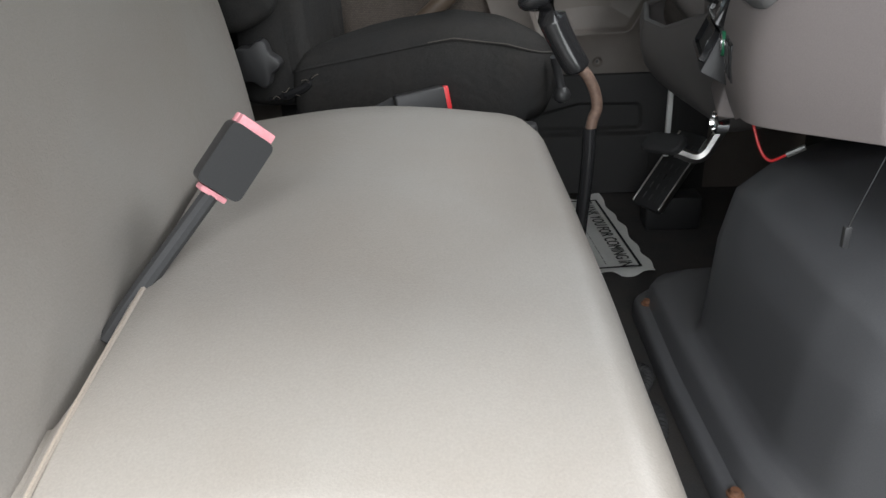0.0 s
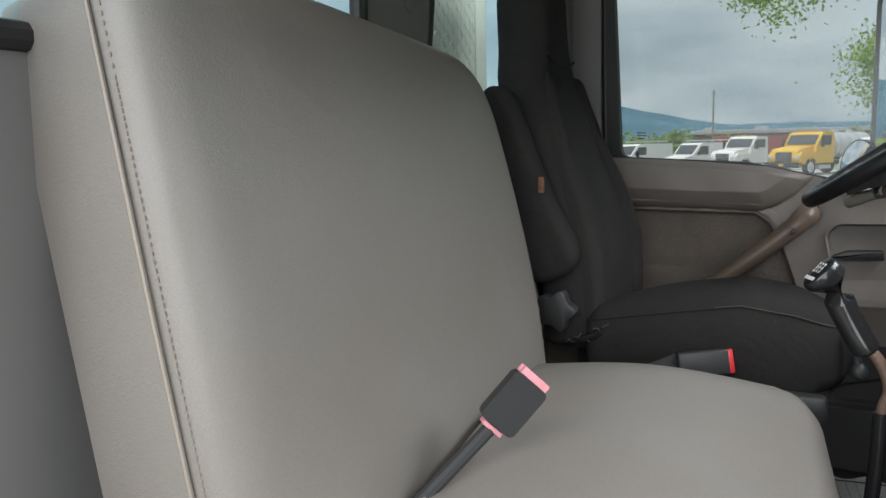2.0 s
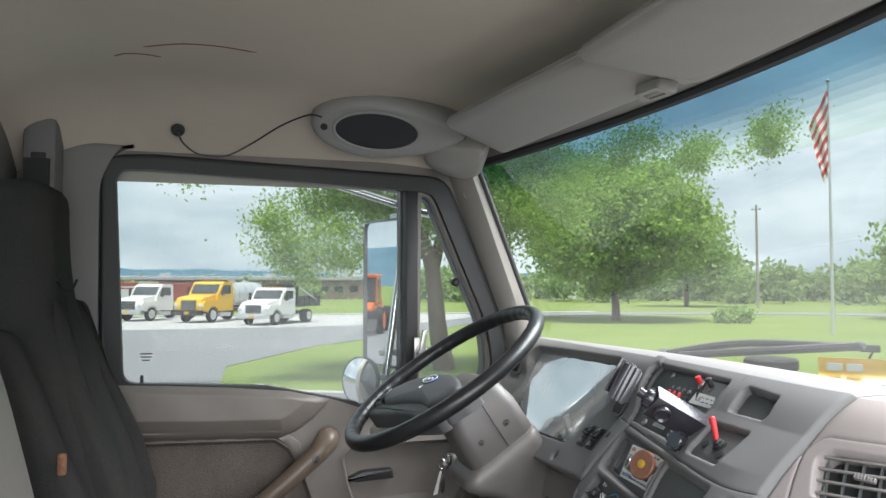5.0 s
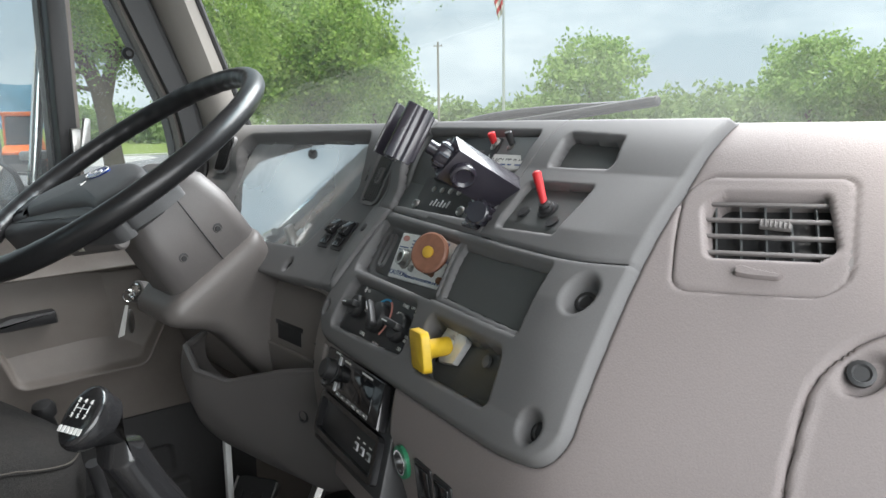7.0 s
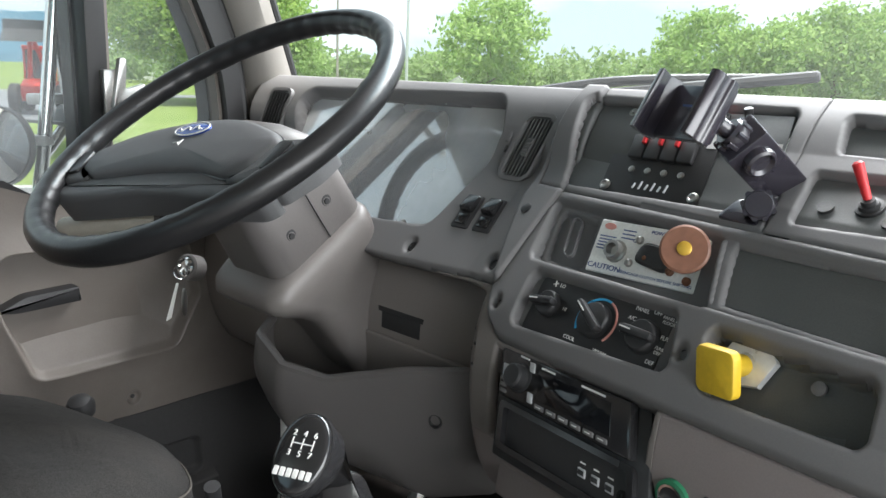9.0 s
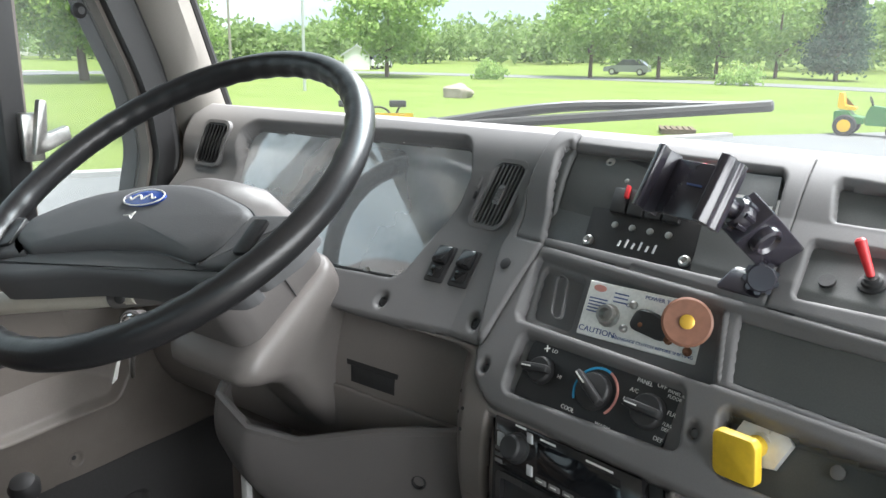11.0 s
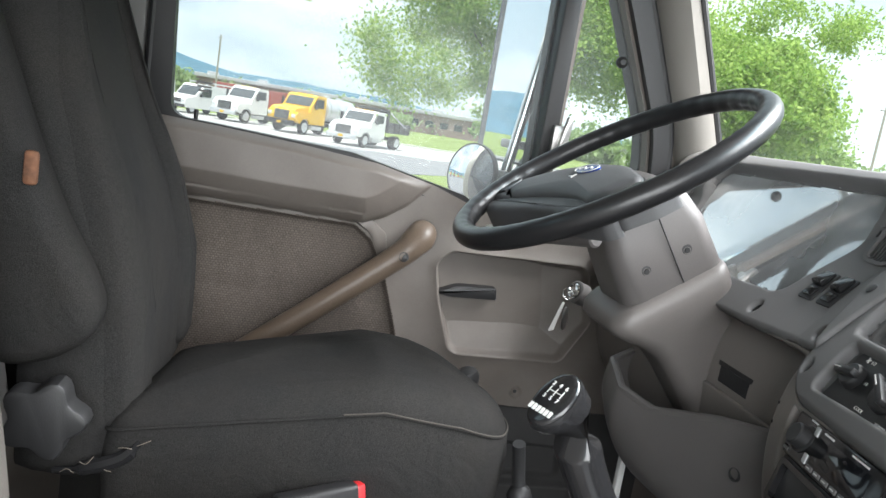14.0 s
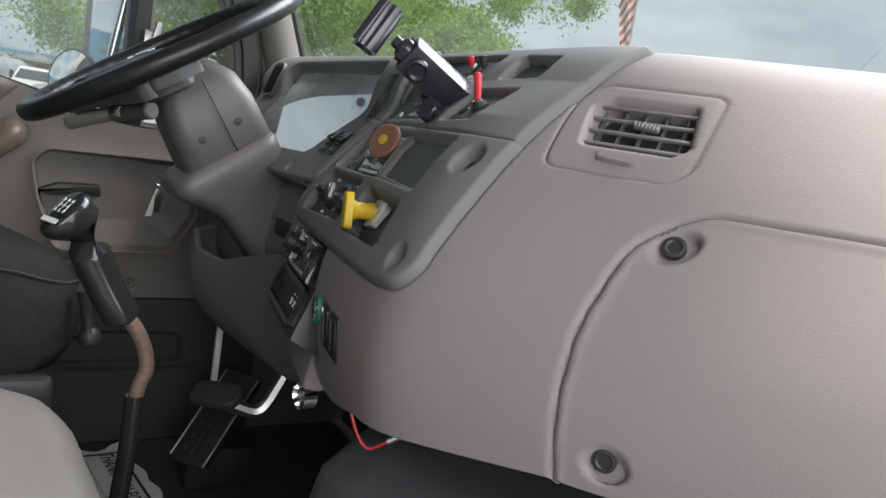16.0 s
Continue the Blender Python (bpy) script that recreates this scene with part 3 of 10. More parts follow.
NRM = np.array((-0.76, 0.0, 0.65))
PX, PY, PZ = DX + NRM[0] * OUT, DY, DZ + NRM[2] * OUT
FY, FZ = (DY[:-1, :-1] + DY[1:, 1:]) / 2, (DZ[:-1, :-1] + DZ[1:, 1:]) / 2
in_centre = sdf(CENTRE, FY, FZ, 0.03) < 0
in_instr = (sdf(INSTR, FY, FZ, 0.004) < 0) & ~in_centre
in_glove = (sdf(GLOVE, FY, FZ, 0.045) < 0)
in_pass = (FY < 0.165 - 0.0) & ~in_centre & ~in_instr & ~in_glove & ((FY < -0.108) | (FZ < 0.71))
in_knee = ~(in_centre | in_instr | in_glove | in_pass)
in_hole = (sdf(CLUSTER, FY, FZ, 0.03) < -0.006)
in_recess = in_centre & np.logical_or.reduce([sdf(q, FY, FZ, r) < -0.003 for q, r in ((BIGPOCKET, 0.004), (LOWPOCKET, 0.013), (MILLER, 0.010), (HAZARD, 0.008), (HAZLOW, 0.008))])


def dash_piece(name, mask, mat, label=""):
    idx = np.full(DY.shape, -1)
    faces = []
    verts = []
    for i, j in zip(*np.nonzero(mask)):
        q = []
        for a, b in ((i, j), (i + 1, j), (i + 1, j + 1), (i, j + 1)):
            if idx[a, b] < 0:
                idx[a, b] = len(verts)
                verts.append((PX[a, b], PY[a, b], PZ[a, b]))
            q.append(int(idx[a, b]))
        faces.append(q)
    me = bpy.data.meshes.new(name)
    me.from_pydata(verts, [], faces)
    me.materials.append(mat)
    me.polygons.foreach_set("use_smooth", [True] * len(me.polygons))
    ob = new(name, me)
    ob.parent = dash
    ob.matrix_parent_inverse = HOME[dash.name].inverted()
    th = ob.modifiers.new("thickness", "SOLIDIFY")
    th.thickness, th.offset = 0.004, 0.0
    return tagged(ob, label)


dash = thing("dashboard", (1.05, 0, 0.6), "moulded plastic truck dashboard in dark grey and taupe", "dashboard")
dash_piece("instrument_bezel", in_instr & ~in_hole, DASH, "dark grey bezel round the instruments")
dash_piece("centre_panel", in_centre & ~in_recess, DASH, "dark grey moulded centre panel")
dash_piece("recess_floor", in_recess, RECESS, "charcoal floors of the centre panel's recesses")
dash_piece("knee_panel", in_knee, TRIM, "taupe lower panel beside the column")
dash_piece("passenger_panel", in_pass, TAUPE, "taupe grained passenger panel")
dash_piece("glove_door", in_glove, TAUPE, "smooth taupe cover with sunk screws")


def top_pt(u, v):
    y = lerp(0.845, -0.895, u)
    x0 = dash_x(y, 1.100) + (-0.001)
    x1 = max(shield(min(1, max(0, (0.9 - y) / 1.8)), 0)[0] + 0.015, x0 + 0.02)
    return (lerp(x0, x1, v), y, 1.1015 + 0.003 * math.sin(math.pi * min(1, v * 1.5)) - 0.040 * v * v)


part("top_pad", sheet(B(), lambda u, v: top_pt(u * 0.687, v), 48, 10, (0, 0, -0.03)), DASH, dash, "dark top pad")
part("top_pad", sheet(B(), lambda u, v: top_pt(0.6895 + 0.3105 * u, v), 24, 10, (0, 0, -0.03)), TAUPE, dash, "taupe top pad")
part("inner_box", box(B(), (1.10, -0.88, 0.62), (1.28, 0.83, 1.03)), BLACK, dash)


# ---- seats ----
STITCH = material("seat_thread", (0.22, 0.185, 0.15), 0.8)
PINK = material("faded_pink_plastic", (0.72, 0.30, 0.33), 0.5, grain=0.1, grain_scale=200, stain=0.3, stain_scale=60)
RED = material("red_plastic", (0.62, 0.03, 0.035), 0.4, grain=0.08, grain_scale=200)
RUST = material("rusty_steel", (0.23, 0.10, 0.05), 0.8, grain=0.3, grain_scale=150, bump=0.5, stain=0.5, stain_scale=60, stain_color=(0.10, 0.06, 0.045))
STEEL = material("bare_steel", (0.5, 0.49, 0.47), 0.35, metal=1.0, grain=0.1, grain_scale=200, stain=0.2, stain_scale=40)
CHROME = material("chrome", (0.8, 0.8, 0.8), 0.08, metal=1.0)
WEBBING = material("belt_webbing", (0.02, 0.02, 0.021), 0.8, grain=0.3, grain_scale=1200, bump=0.4)


def seam(bm, pts, gap=0.006, size=0.0011):
    """A row of small stitches along a line."""
    P = spline(pts, 24)
    run = 0.0
    for a, b in zip(P, P[1:]):
        run += (b - a).length
        if run >= gap:
            run = 0.0
            d = (b - a).normalized() * gap * 0.36
            rod(bm, b - d, b + d, size, n=5)
    return bm


bench = thing("passenger_seat", (0.2, -0.46, FLOOR_Z), "light grey vinyl passenger seat, worn and creased", "seat")


def bench_top(x, y):
    """The vinyl surface of the cushion: higher towards the tunnel, crowned, dipped at the back."""
    t = (y + 0.82) / 0.80
    z = lerp(0.552, 0.652, min(1, max(0, t)))
    w = 1 - (2 * t - 1) ** 2
    z += 0.022 * max(0, w) + (0.013 + 0.024 * min(1, max(0, t))) * math.sin(math.pi * min(1, max(0, (x + 0.06) / 0.57)))
    z += 0.0016 * math.sin(x * 19 + y * 7) * math.sin(y * 23 - x * 5)
    back = min(1.0, max(0.0, (0.030 - x) / 0.022))
    z -= (0.050 if y > -0.70 else 0.016) * back * back * (3 - 2 * back)
    return z


def cushion_ring(y, grow, drop):
    """A slice of the cushion across the cab at y; grow pulls it in at the ends."""
    t = (y + 0.82) / 0.80
    xf = lerp(0.553, 0.478, min(1, max(0, t))) - grow
    xb = -0.075 + grow * 0.3
    pts = []
    zb = 0.395
    zs = bench_top(xf - 0.06, y) - drop
    for k in range(20):                       # along the top, back to front
        x = (xb, -0.04, -0.005, 0.005, 0.012, 0.019, 0.026, 0.034)[k] if k < 8 else lerp(0.034, xf - 0.055, (k - 7) / 12)
        pts.append((x, y, bench_top(x, y) - drop))
    for k in range(1, 8):                     # rolled front edge
        a = math.pi / 2 * (1 - k / 7)
        pts.append((xf - 0.055 + 0.055 * math.cos(a), y, zs - 0.075 + 0.075 * math.sin(a)))
    pts.append((xf - 0.004, y, lerp(zs - 0.075, zb, 0.5)))
    pts.append((xf - 0.02, y, zb + 0.01))
    pts.append((xf - 0.05, y, zb))
    pts.append((lerp(xb, xf, 0.5), y, zb))
    pts.append((xb, y, zb))
    pts.append((xb, y, lerp(zb, zs, 0.5)))
    return pts


bm = B()
rings = [cushion_ring(-0.812, 0.030, 0.10), cushion_ring(-0.832, 0.006, 0.022), cushion_ring(-0.830, 0.001, 0.008), cushion_ring(-0.820, 0.0, 0.001)]
rings += [cushion_ring(lerp(-0.80, -0.145, k / 26), 0, 0) for k in range(27)]
for a in (15, 30, 45, 60, 72, 82, 90):
    s, c = math.sin(radians(a)), math.cos(radians(a))
    rings.append(cushion_ring(-0.145 + 0.137 * s, 0.205 * (1 - c), 0.080 * (1 - c)))
loft(bm, rings)
cushion = part("cushion", bm, VINYL, bench, "smooth light grey vinyl cushion with faint creases", smooth=60)
bm = B()
tube(bm, spline([(x, -0.8325, bench_top(x, -0.82) - 0.0145) for x in (-0.07, 0.0, 0.1, 0.2, 0.3, 0.4, 0.475)] + [(0.515, -0.831, 0.540), (0.532, -0.829, 0.515)], 6), 0.0019, 6)
piping = part("piping", bm, VINYL_EDGE, cushion, "darker worn vinyl piping")
part("stitching", seam(B(), [(x, -0.8315, bench_top(x, -0.82) - 0.0075) for x in (-0.06, 0.0, 0.1, 0.2, 0.3, 0.4, 0.48)]), STITCH, cushion)
bm = B()
tube(bm, spline([(x, y, bench_top(x, y) + 0.0006) for x, y in ((0.032, -0.825), (0.032, -0.76), (0.033, -0.69), (0.034, -0.62), (0.036, -0.56), (0.040, -0.48), (0.042, -0.38))], 4), 0.0028, 6)
part("back_piping", bm, VINYL_EDGE, cushion, "pale piping along the rear edge")

# backrest, built in the plane of its leaning front face: first axis across the cab, second up the face
LEAN_A = math.atan2(0.148, 0.68)
M_BACK = frame_m(Vector((0.012, 0, 0.52)), (0, 1, 0), (-math.sin(LEAN_A), 0, math.cos(LEAN_A)))


BACK_OUT = fillet([(-0.832, -0.035), (0.06, -0.035), (0.128, 0.20), (0.128, 0.42), (0.085, 0.715), (-0.22, 0.742), (-0.55, 0.766), (-0.812, 0.746)], [0.02, 0.06, 0.12, 0.14, 0.17, 0.2, 0.15, 0.03], 8)
bm = B()
pillow(bm, BACK_OUT, M_BACK, [(0.05, -0.20), (0.012, -0.195), (0.0, -0.18), (0.0, -0.048), (0.002, -0.032), (0.009, -0.017), (0.020, -0.008), (0.036, -0.001), (0.060, 0.003)], 0.014, (0.94, 0.86, 0.76, 0.64, 0.5, 0.36, 0.22, 0.1))
backrest = part("backrest", bm, VINYL, bench, "light grey vinyl backrest with a stitched side seam", smooth=60)
edge = [M_BACK @ Vector((q, v, -0.048)) for q, v in ((-0.829, 0.03), (-0.826, 0.2), (-0.822, 0.4), (-0.816, 0.6), (-0.812, 0.73))]
bm = B()
tube(bm, spline([p + Vector((0, -0.0045, 0)) for p in edge], 6), 0.0028, 6)
part("piping", bm, VINYL_EDGE, backrest)
part("stitching", seam(B(), [p + Vector((0.012, 0.0005, 0.001)) for p in edge]), STITCH, backrest)
bm = B()
box(bm, (0.0, -0.77, FLOOR_Z), (0.44, -0.08, 0.40), 0.012)
part("pedestal", bm, BLACK, bench, "black steel seat pedestal")
# black hinge arm with its bolt, at the near end
bm = B()
M_ARM = Matrix(((1, 0, 0, 0), (0, 0, -1, -0.842), (0, 1, 0, 0), (0, 0, 0, 1)))
arm = [(-0.165, 0.585), (-0.13, 0.60), (-0.10, 0.585), (-0.03, 0.46), (0.035, 0.385), (0.04, 0.34), (-0.05, 0.30), (-0.16, 0.36), (-0.22, 0.46)]
prism(bm, fillet(arm, 0.02), M_ARM, 0.008, 0.002)
hinge = part("hinge_plate", bm, BLACK, bench, "black steel hinge plate")
bm = B()
tube(bm, [(x, -0.849, z + 0.002) for x, z in fillet(arm, 0.02)[:22]], 0.0035, 6)
part("vinyl_hem", bm, VINYL_EDGE, hinge)
bm = B()
lathe(bm, (-0.135, -0.845, 0.565), (0, -1, 0), [(0, 0.018), (0.004, 0.018), (0.005, 0.012), (0.014, 0.011), (0.016, 0.007), (0.024, 0.006)], 6)
part("bolt", bm, RUST, hinge, "rusty hinge bolt")

# seat belt buckle standing up out of the crease
buckle = thing("belt_buckle", (0.06, -0.50, 0.60), "black seat belt buckle with faded pink release button, on a stalk", "buckle")
BA, BB = Vector((0.093, -0.476, 0.687)), Vector((0.134, -0.445, 0.741))
m = frame_m(BA, BB - BA, (0.5, 0.3, -0.6))
ln = (BB - BA).length
bm = B()
prism(bm, rounded(ln, 0.054, 0.008, 4, ln / 2 + 0.004, 0), m @ pose(0, 0, -0.013), 0.026, 0.005, 3)
shell = part("shell", bm, BLACK, buckle)
bm = B()
box(bm, (ln - 0.002, -0.022, -0.012), (ln + 0.014, 0.022, -0.0018), 0.002, m=m)
part("release_button", bm, PINK, shell, "faded pink release button")
bm = B()
box(bm, (ln - 0.002, -0.022, 0.0026), (ln + 0.014, 0.022, 0.0115), 0.002, m=m)
part("tongue_guide", bm, PINK, shell)
bm = B()
box(bm, (-0.004, -0.016, -0.010), (0.003, 0.016, 0.010), 0.002, m=m)
part("end_cap", bm, PINK, shell)
for k, w in enumerate((0.016, 0.022, 0.02)):
    bm = B()
    box(bm, (0.022 + 0.006 * k, -w / 2, 0.013), (0.0255 + 0.006 * k, w / 2, 0.0136), m=m)
    part("marking", bm, DASH, shell)
bm = B()
tube(bm, spline([(0.005, -0.60, 0.575), (0.03, -0.556, 0.610), BA + (BA - BB) * 0.02], 6), [0.0098] * 13, 10)
part("stalk", bm, RUBBER, buckle, "black rubber stalk")
bm = B()
tube(bm, [BA + (BA - BB) * 0.10, BA + (BA - BB) * 0.0], 0.009, 10)
part("cable_end", bm, STEEL, buckle)

# driver's seat
SEAM = material("seat_seam_thread", (0.065, 0.058, 0.050), 0.85)
dseat = thing("driver_seat", (0.25, 0.50, FLOOR_Z), "black woven fabric driver's seat, high backed and worn", "seat")
bm = B()
DC = fillet([(0.02, 0.25), (0.36, 0.235), (0.50, 0.262), (0.553, 0.40), (0.535, 0.545), (0.495, 0.70), (0.40, 0.765), (0.02, 0.75)], [0.03, 0.1, 0.08, 0.1, 0.1, 0.08, 0.08, 0.03], 6)
M_DC = frame_m(Vector((0, 0, 0.535)), (1, 0, 0.015), (0, 1, 0))


def saddle(bm):
    """Lets the cushion rise towards its front and roll over there, lower on the door side."""
    for v in bm.verts:
        inner = table([(0.0, 0.0), (0.08, 0.021), (0.23, 0.044), (0.34, 0.058), (0.44, 0.040), (0.51, 0.014), (0.6, -0.01)], v.co.x)[0]
        outer = table([(0.0, -0.085), (0.05, -0.072), (0.18, -0.035), (0.31, -0.014), (0.43, -0.016), (0.5, -0.03), (0.6, -0.05)], v.co.x)[0]
        k = min(1.0, max(0.0, (v.co.y - 0.25) / 0.49))
        v.co.z += lerp(inner, outer, k * k * (3 - 2 * k)) * min(1.0, max(0.0, (v.co.z - 0.545) / 0.10))
        v.co.z -= 0.010 * math.exp(-((v.co.x - 0.13) / 0.05) ** 2 - ((v.co.y - 0.60) / 0.10) ** 2)
    return bm


pillow(bm, DC, M_DC, [(0.05, 0.0), (0.012, 0.004), (0.0, 0.03), (-0.004, 0.085), (0.0, 0.118), (0.008, 0.134), (0.022, 0.147), (0.045, 0.155)], 0.022, (0.9, 0.78, 0.64, 0.48, 0.3, 0.12))
dcush = part("cushion", wobble(saddle(bm), 0.004, 9), FABRIC, dseat, "black woven fabric cushion with a rolled front", smooth=60)
near_seam = saddle(tube(B(), [M_DC @ Vector((x, y, 0.122)) for x, y in DC], 0.0022, 6, True))
part("piping", near_seam, FABRIC, dcush)
bm = saddle(tube(B(), spline([M_DC @ Vector((x, y - 0.0015, 0.1245)) for x, y in DC if y < 0.45 and x > 0.06], 6), 0.0011, 5))
part("stitching", bm, SEAM, dcush, "pale stitched seam round the cushion")
M_DB = frame_m(Vector((0.0, 0.505, 0.655)), (0, 1, 0), (0, 0, 1))
BACK_LINE = [(0.5, 0.035), (0.65, 0.030), (0.80, 0.020), (0.91, -0.010), (1.05, -0.068), (1.21, -0.118), (1.37, -0.130), (1.5, -0.125)]


def leaned(bm):
    """Gives the backrest its curved lean."""
    for v in bm.verts:
        v.co.x += table(BACK_LINE, v.co.z)[0]
    return bm


DBO = fillet([(0.245, -0.06), (0.245, 0.16), (0.225, 0.34), (0.19, 0.46), (0.115, 0.60), (0.098, 0.785), (-0.098, 0.785), (-0.115, 0.60), (-0.19, 0.46), (-0.225, 0.34), (-0.245, 0.16), (-0.245, -0.06)],
             [0.03, 0.1, 0.1, 0.1, 0.1, 0.04, 0.04, 0.1, 0.1, 0.1, 0.1, 0.03], 7)
bm = B()
pillow(bm, DBO, M_DB, [(0.03, -0.115), (0.006, -0.108), (0.0, -0.09), (-0.003, -0.055), (0.0, -0.024), (0.008, -0.006), (0.022, 0.004), (0.038, 0.008)], 0.008, (0.92, 0.84, 0.74, 0.62, 0.5, 0.38, 0.26, 0.14, 0.05))
dback = part("backrest", wobble(leaned(bm), 0.004, 9), FABRIC, dseat, "tall black fabric backrest narrowing to the headrest", smooth=60)
for s in (-1, 1):
    bm = B()
    pillow(bm, fillet([(s * 0.135, -0.02), (s * 0.150, 0.28), (s * 0.125, 0.46), (s * 0.10, 0.58), (s * 0.15, 0.50), (s * 0.20, 0.40), (s * 0.228, 0.28), (s * 0.24, 0.14), (s * 0.24, -0.02)], 0.04, 6), M_DB, [(0.0, -0.03), (0.0, 0.006), (0.005, 0.014), (0.014, 0.021), (0.026, 0.025)], 0.003, (0.8, 0.6, 0.4, 0.2))
    part("side_bolster", wobble(leaned(bm), 0.003, 10), FABRIC, dback, smooth=70)
bm = B()
tube(bm, spline([M_DB @ Vector((x, v, 0.012)) for x, v in ((-0.11, 0.60), (-0.06, 0.585), (0.0, 0.58), (0.06, 0.585), (0.11, 0.60))], 5), 0.003, 6)
part("headrest_seam", leaned(bm), FABRIC, dback)
# folded armrest on the inner side
bm = B()
AR = fillet([(-0.09, 0.742), (-0.03, 0.757), (0.006, 0.785), (0.013, 0.82), (-0.006, 0.862), (-0.038, 0.915), (-0.068, 0.985), (-0.10, 1.07), (-0.14, 1.17), (-0.19, 1.18), (-0.215, 1.13), (-0.18, 0.96), (-0.13, 0.80)], 0.03, 4)
M_AR = Matrix(((1, 0, 0, 0), (0, 0, -1, 0.262), (0, 1, 0, 0), (0, 0, 0, 1)))
pillow(bm, AR, M_AR, [(0.012, 0.0), (0.0, 0.010), (0.0, 0.045), (0.008, 0.058), (0.02, 0.064)], 0.004, (0.8, 0.5, 0.2))
arm_d = part("armrest", bm, FABRIC, dseat, "folded black fabric armrest", smooth=60)
bm = B()
box(bm, (-0.068, 0.194, 0.945), (-0.054, 0.2005, 0.980), 0.004, m=Matrix.Identity(4))
part("torn_patch", bm, RUST, arm_d, "tear with orange foam showing")
bm = B()
prism(bm, [(0.040 * math.cos(a) * (1 + 0.16 * math.cos(5 * a)), 0.040 * math.sin(a) * (1 + 0.16 * math.cos(5 * a))) for a in (2 * math.pi * k / 40 for k in range(40))], Matrix(((1, 0, 0, -0.035), (0, 0, -1, 0.235), (0, 1, 0, 0.690), (0, 0, 0, 1))), 0.030, 0.004)
part("recline_knob", bm, BLACK, dseat, "black lobed recline knob")
bm = B()
box(bm, (0.03, 0.29, 0.30), (0.47, 0.71, 0.54), 0.02)
part("suspension_cover", bm, RUBBER, dseat, "black folding suspension cover")
bm = B()
box(bm, (0.05, 0.31, FLOOR_Z), (0.45, 0.69, 0.31), 0.01)
part("base", bm, BLACK, dseat)
bm = B()
box(bm, (0.03, 0.225, 0.50), (0.50, 0.262, 0.555), 0.012)
part("side_rail", bm, BLACK, dseat)

# tear at the foot of the backrest, glints on its edge drawn as strands
bm = B()
tube(bm, spline([(-0.03, 0.252, 0.612), (0.01, 0.246, 0.622), (0.045, 0.246, 0.636), (0.062, 0.25, 0.655)], 5), [0.004] * 4 + [0.009] * 9 + [0.005] * 3, 8)
tr = part("torn_seam", bm, BLACK_GLOSS, dback, "torn seam with pale strands drawn for its glints")
# pale strands stand in for glints along the shiny black edge
for k in range(5):
    q = k / 4
    bm = B()
    c = Vector((lerp(-0.02, 0.06, q), 0.241, lerp(0.616, 0.655, q) + 0.006 * math.sin(k * 2.4)))
    tube(bm, spline([c, c + Vector((0.008, -0.003, 0.006 * math.cos(k * 1.7))), c + Vector((0.015, -0.001, 0.010 * math.sin(k * 2.1)))], 3), 0.00045, 5)
    part("glint_strand", bm, STITCH, tr)

buckle2 = thing("belt_buckle", (0.25, 0.21, 0.55), "black seat belt buckle with bright red button", "buckle")
m = frame_m(Vector((0.225, 0.195, 0.600)), (0.105, 0.035, 0.012), (0.0, 0.2, 1.0))
bm = B()
box(bm, (0, -0.026, -0.014), (0.10, 0.026, 0.014), 0.006, 3, m)
shell2 = part("shell", bm, BLACK, buckle2)
bm = B()
box(bm, (0.096, -0.024, -0.012), (0.108, 0.024, 0.012), 0.003, 2, m)
part("release_button", bm, RED, shell2, "red release button")
bm = B()
box(bm, (-0.16, -0.024, -0.004), (0.005, 0.024, 0.004), 0.003, 2, m @ pose(0, 0, 0, 0, 0, 16))
part("strap", bm, WEBBING, buckle2)


# ---- driver's door, pillars and rear wall ----
WOVEN = material("door_woven_fabric", (0.165, 0.140, 0.122), 0.9, grain=0.35, grain_scale=700, bump=0.9, stain=0.45, stain_scale=7, stain_color=(0.045, 0.038, 0.033), spec=0.15, stretch=(1, 1, 0.5))
GRAB = material("grab_handle_brown", (0.150, 0.112, 0.083), 0.38, grain=0.1, grain_scale=300, bump=0.15, stain=0.4, stain_scale=14, stain_color=(0.12, 0.09, 0.068))
DARKDOOR = material("door_lower_dark", (0.045, 0.044, 0.044), 0.7, grain=0.15, grain_scale=500, bump=0.4, stain=0.3, stain_scale=9)
SEAL = material("rubber_seal", (0.014, 0.014, 0.015), 0.5, grain=0.1, grain_scale=300)

door = thing("door_1", (0.3, 0.90, 0.3), "driver's door with worn taupe trim and woven fabric insert", "door", kind="structure")
SILL = [(-0.20, 1.012), (0.05, 1.000), (0.20, 0.990), (0.35, 0.976), (0.47, 0.948), (0.56, 0.916), (0.62, 0.900), (0.70, 0.895), (1.10, 0.900)]
dgx = np.linspace(-0.17, 1.02, 540)
dgv = np.linspace(0, 1, 330)
dx_, dv_ = np.meshgrid(dgx, dgv, indexing="ij")
top_ = np.interp(dx_, [q[0] for q in SILL], [q[1] for q in SILL])
dz_ = 0.175 + dv_ * (top_ - 0.175)
PAD = [(-0.30, 1.10), (0.20, 1.05), (0.455, 1.00), (0.462, 0.950), (0.418, 0.903), (0.378, 0.875), (0.335, 0.856), (0.19, 0.862), (-0.30, 0.872)]
INSERT = [(-0.30, 0.866), (0.322, 0.852), (0.358, 0.826), (0.395, 0.758), (0.432, 0.650), (0.460, 0.535), (-0.30, 0.535)]
POCKET = [(0.492, 0.800), (0.520, 0.828), (0.810, 0.832), (0.835, 0.713), (0.785, 0.622), (0.545, 0.616), (0.507, 0.725)]
LOWER = [(-0.30, 0.528), (0.64, 0.514), (1.20, 0.516), (1.20, 0.1), (-0.30, 0.1)]


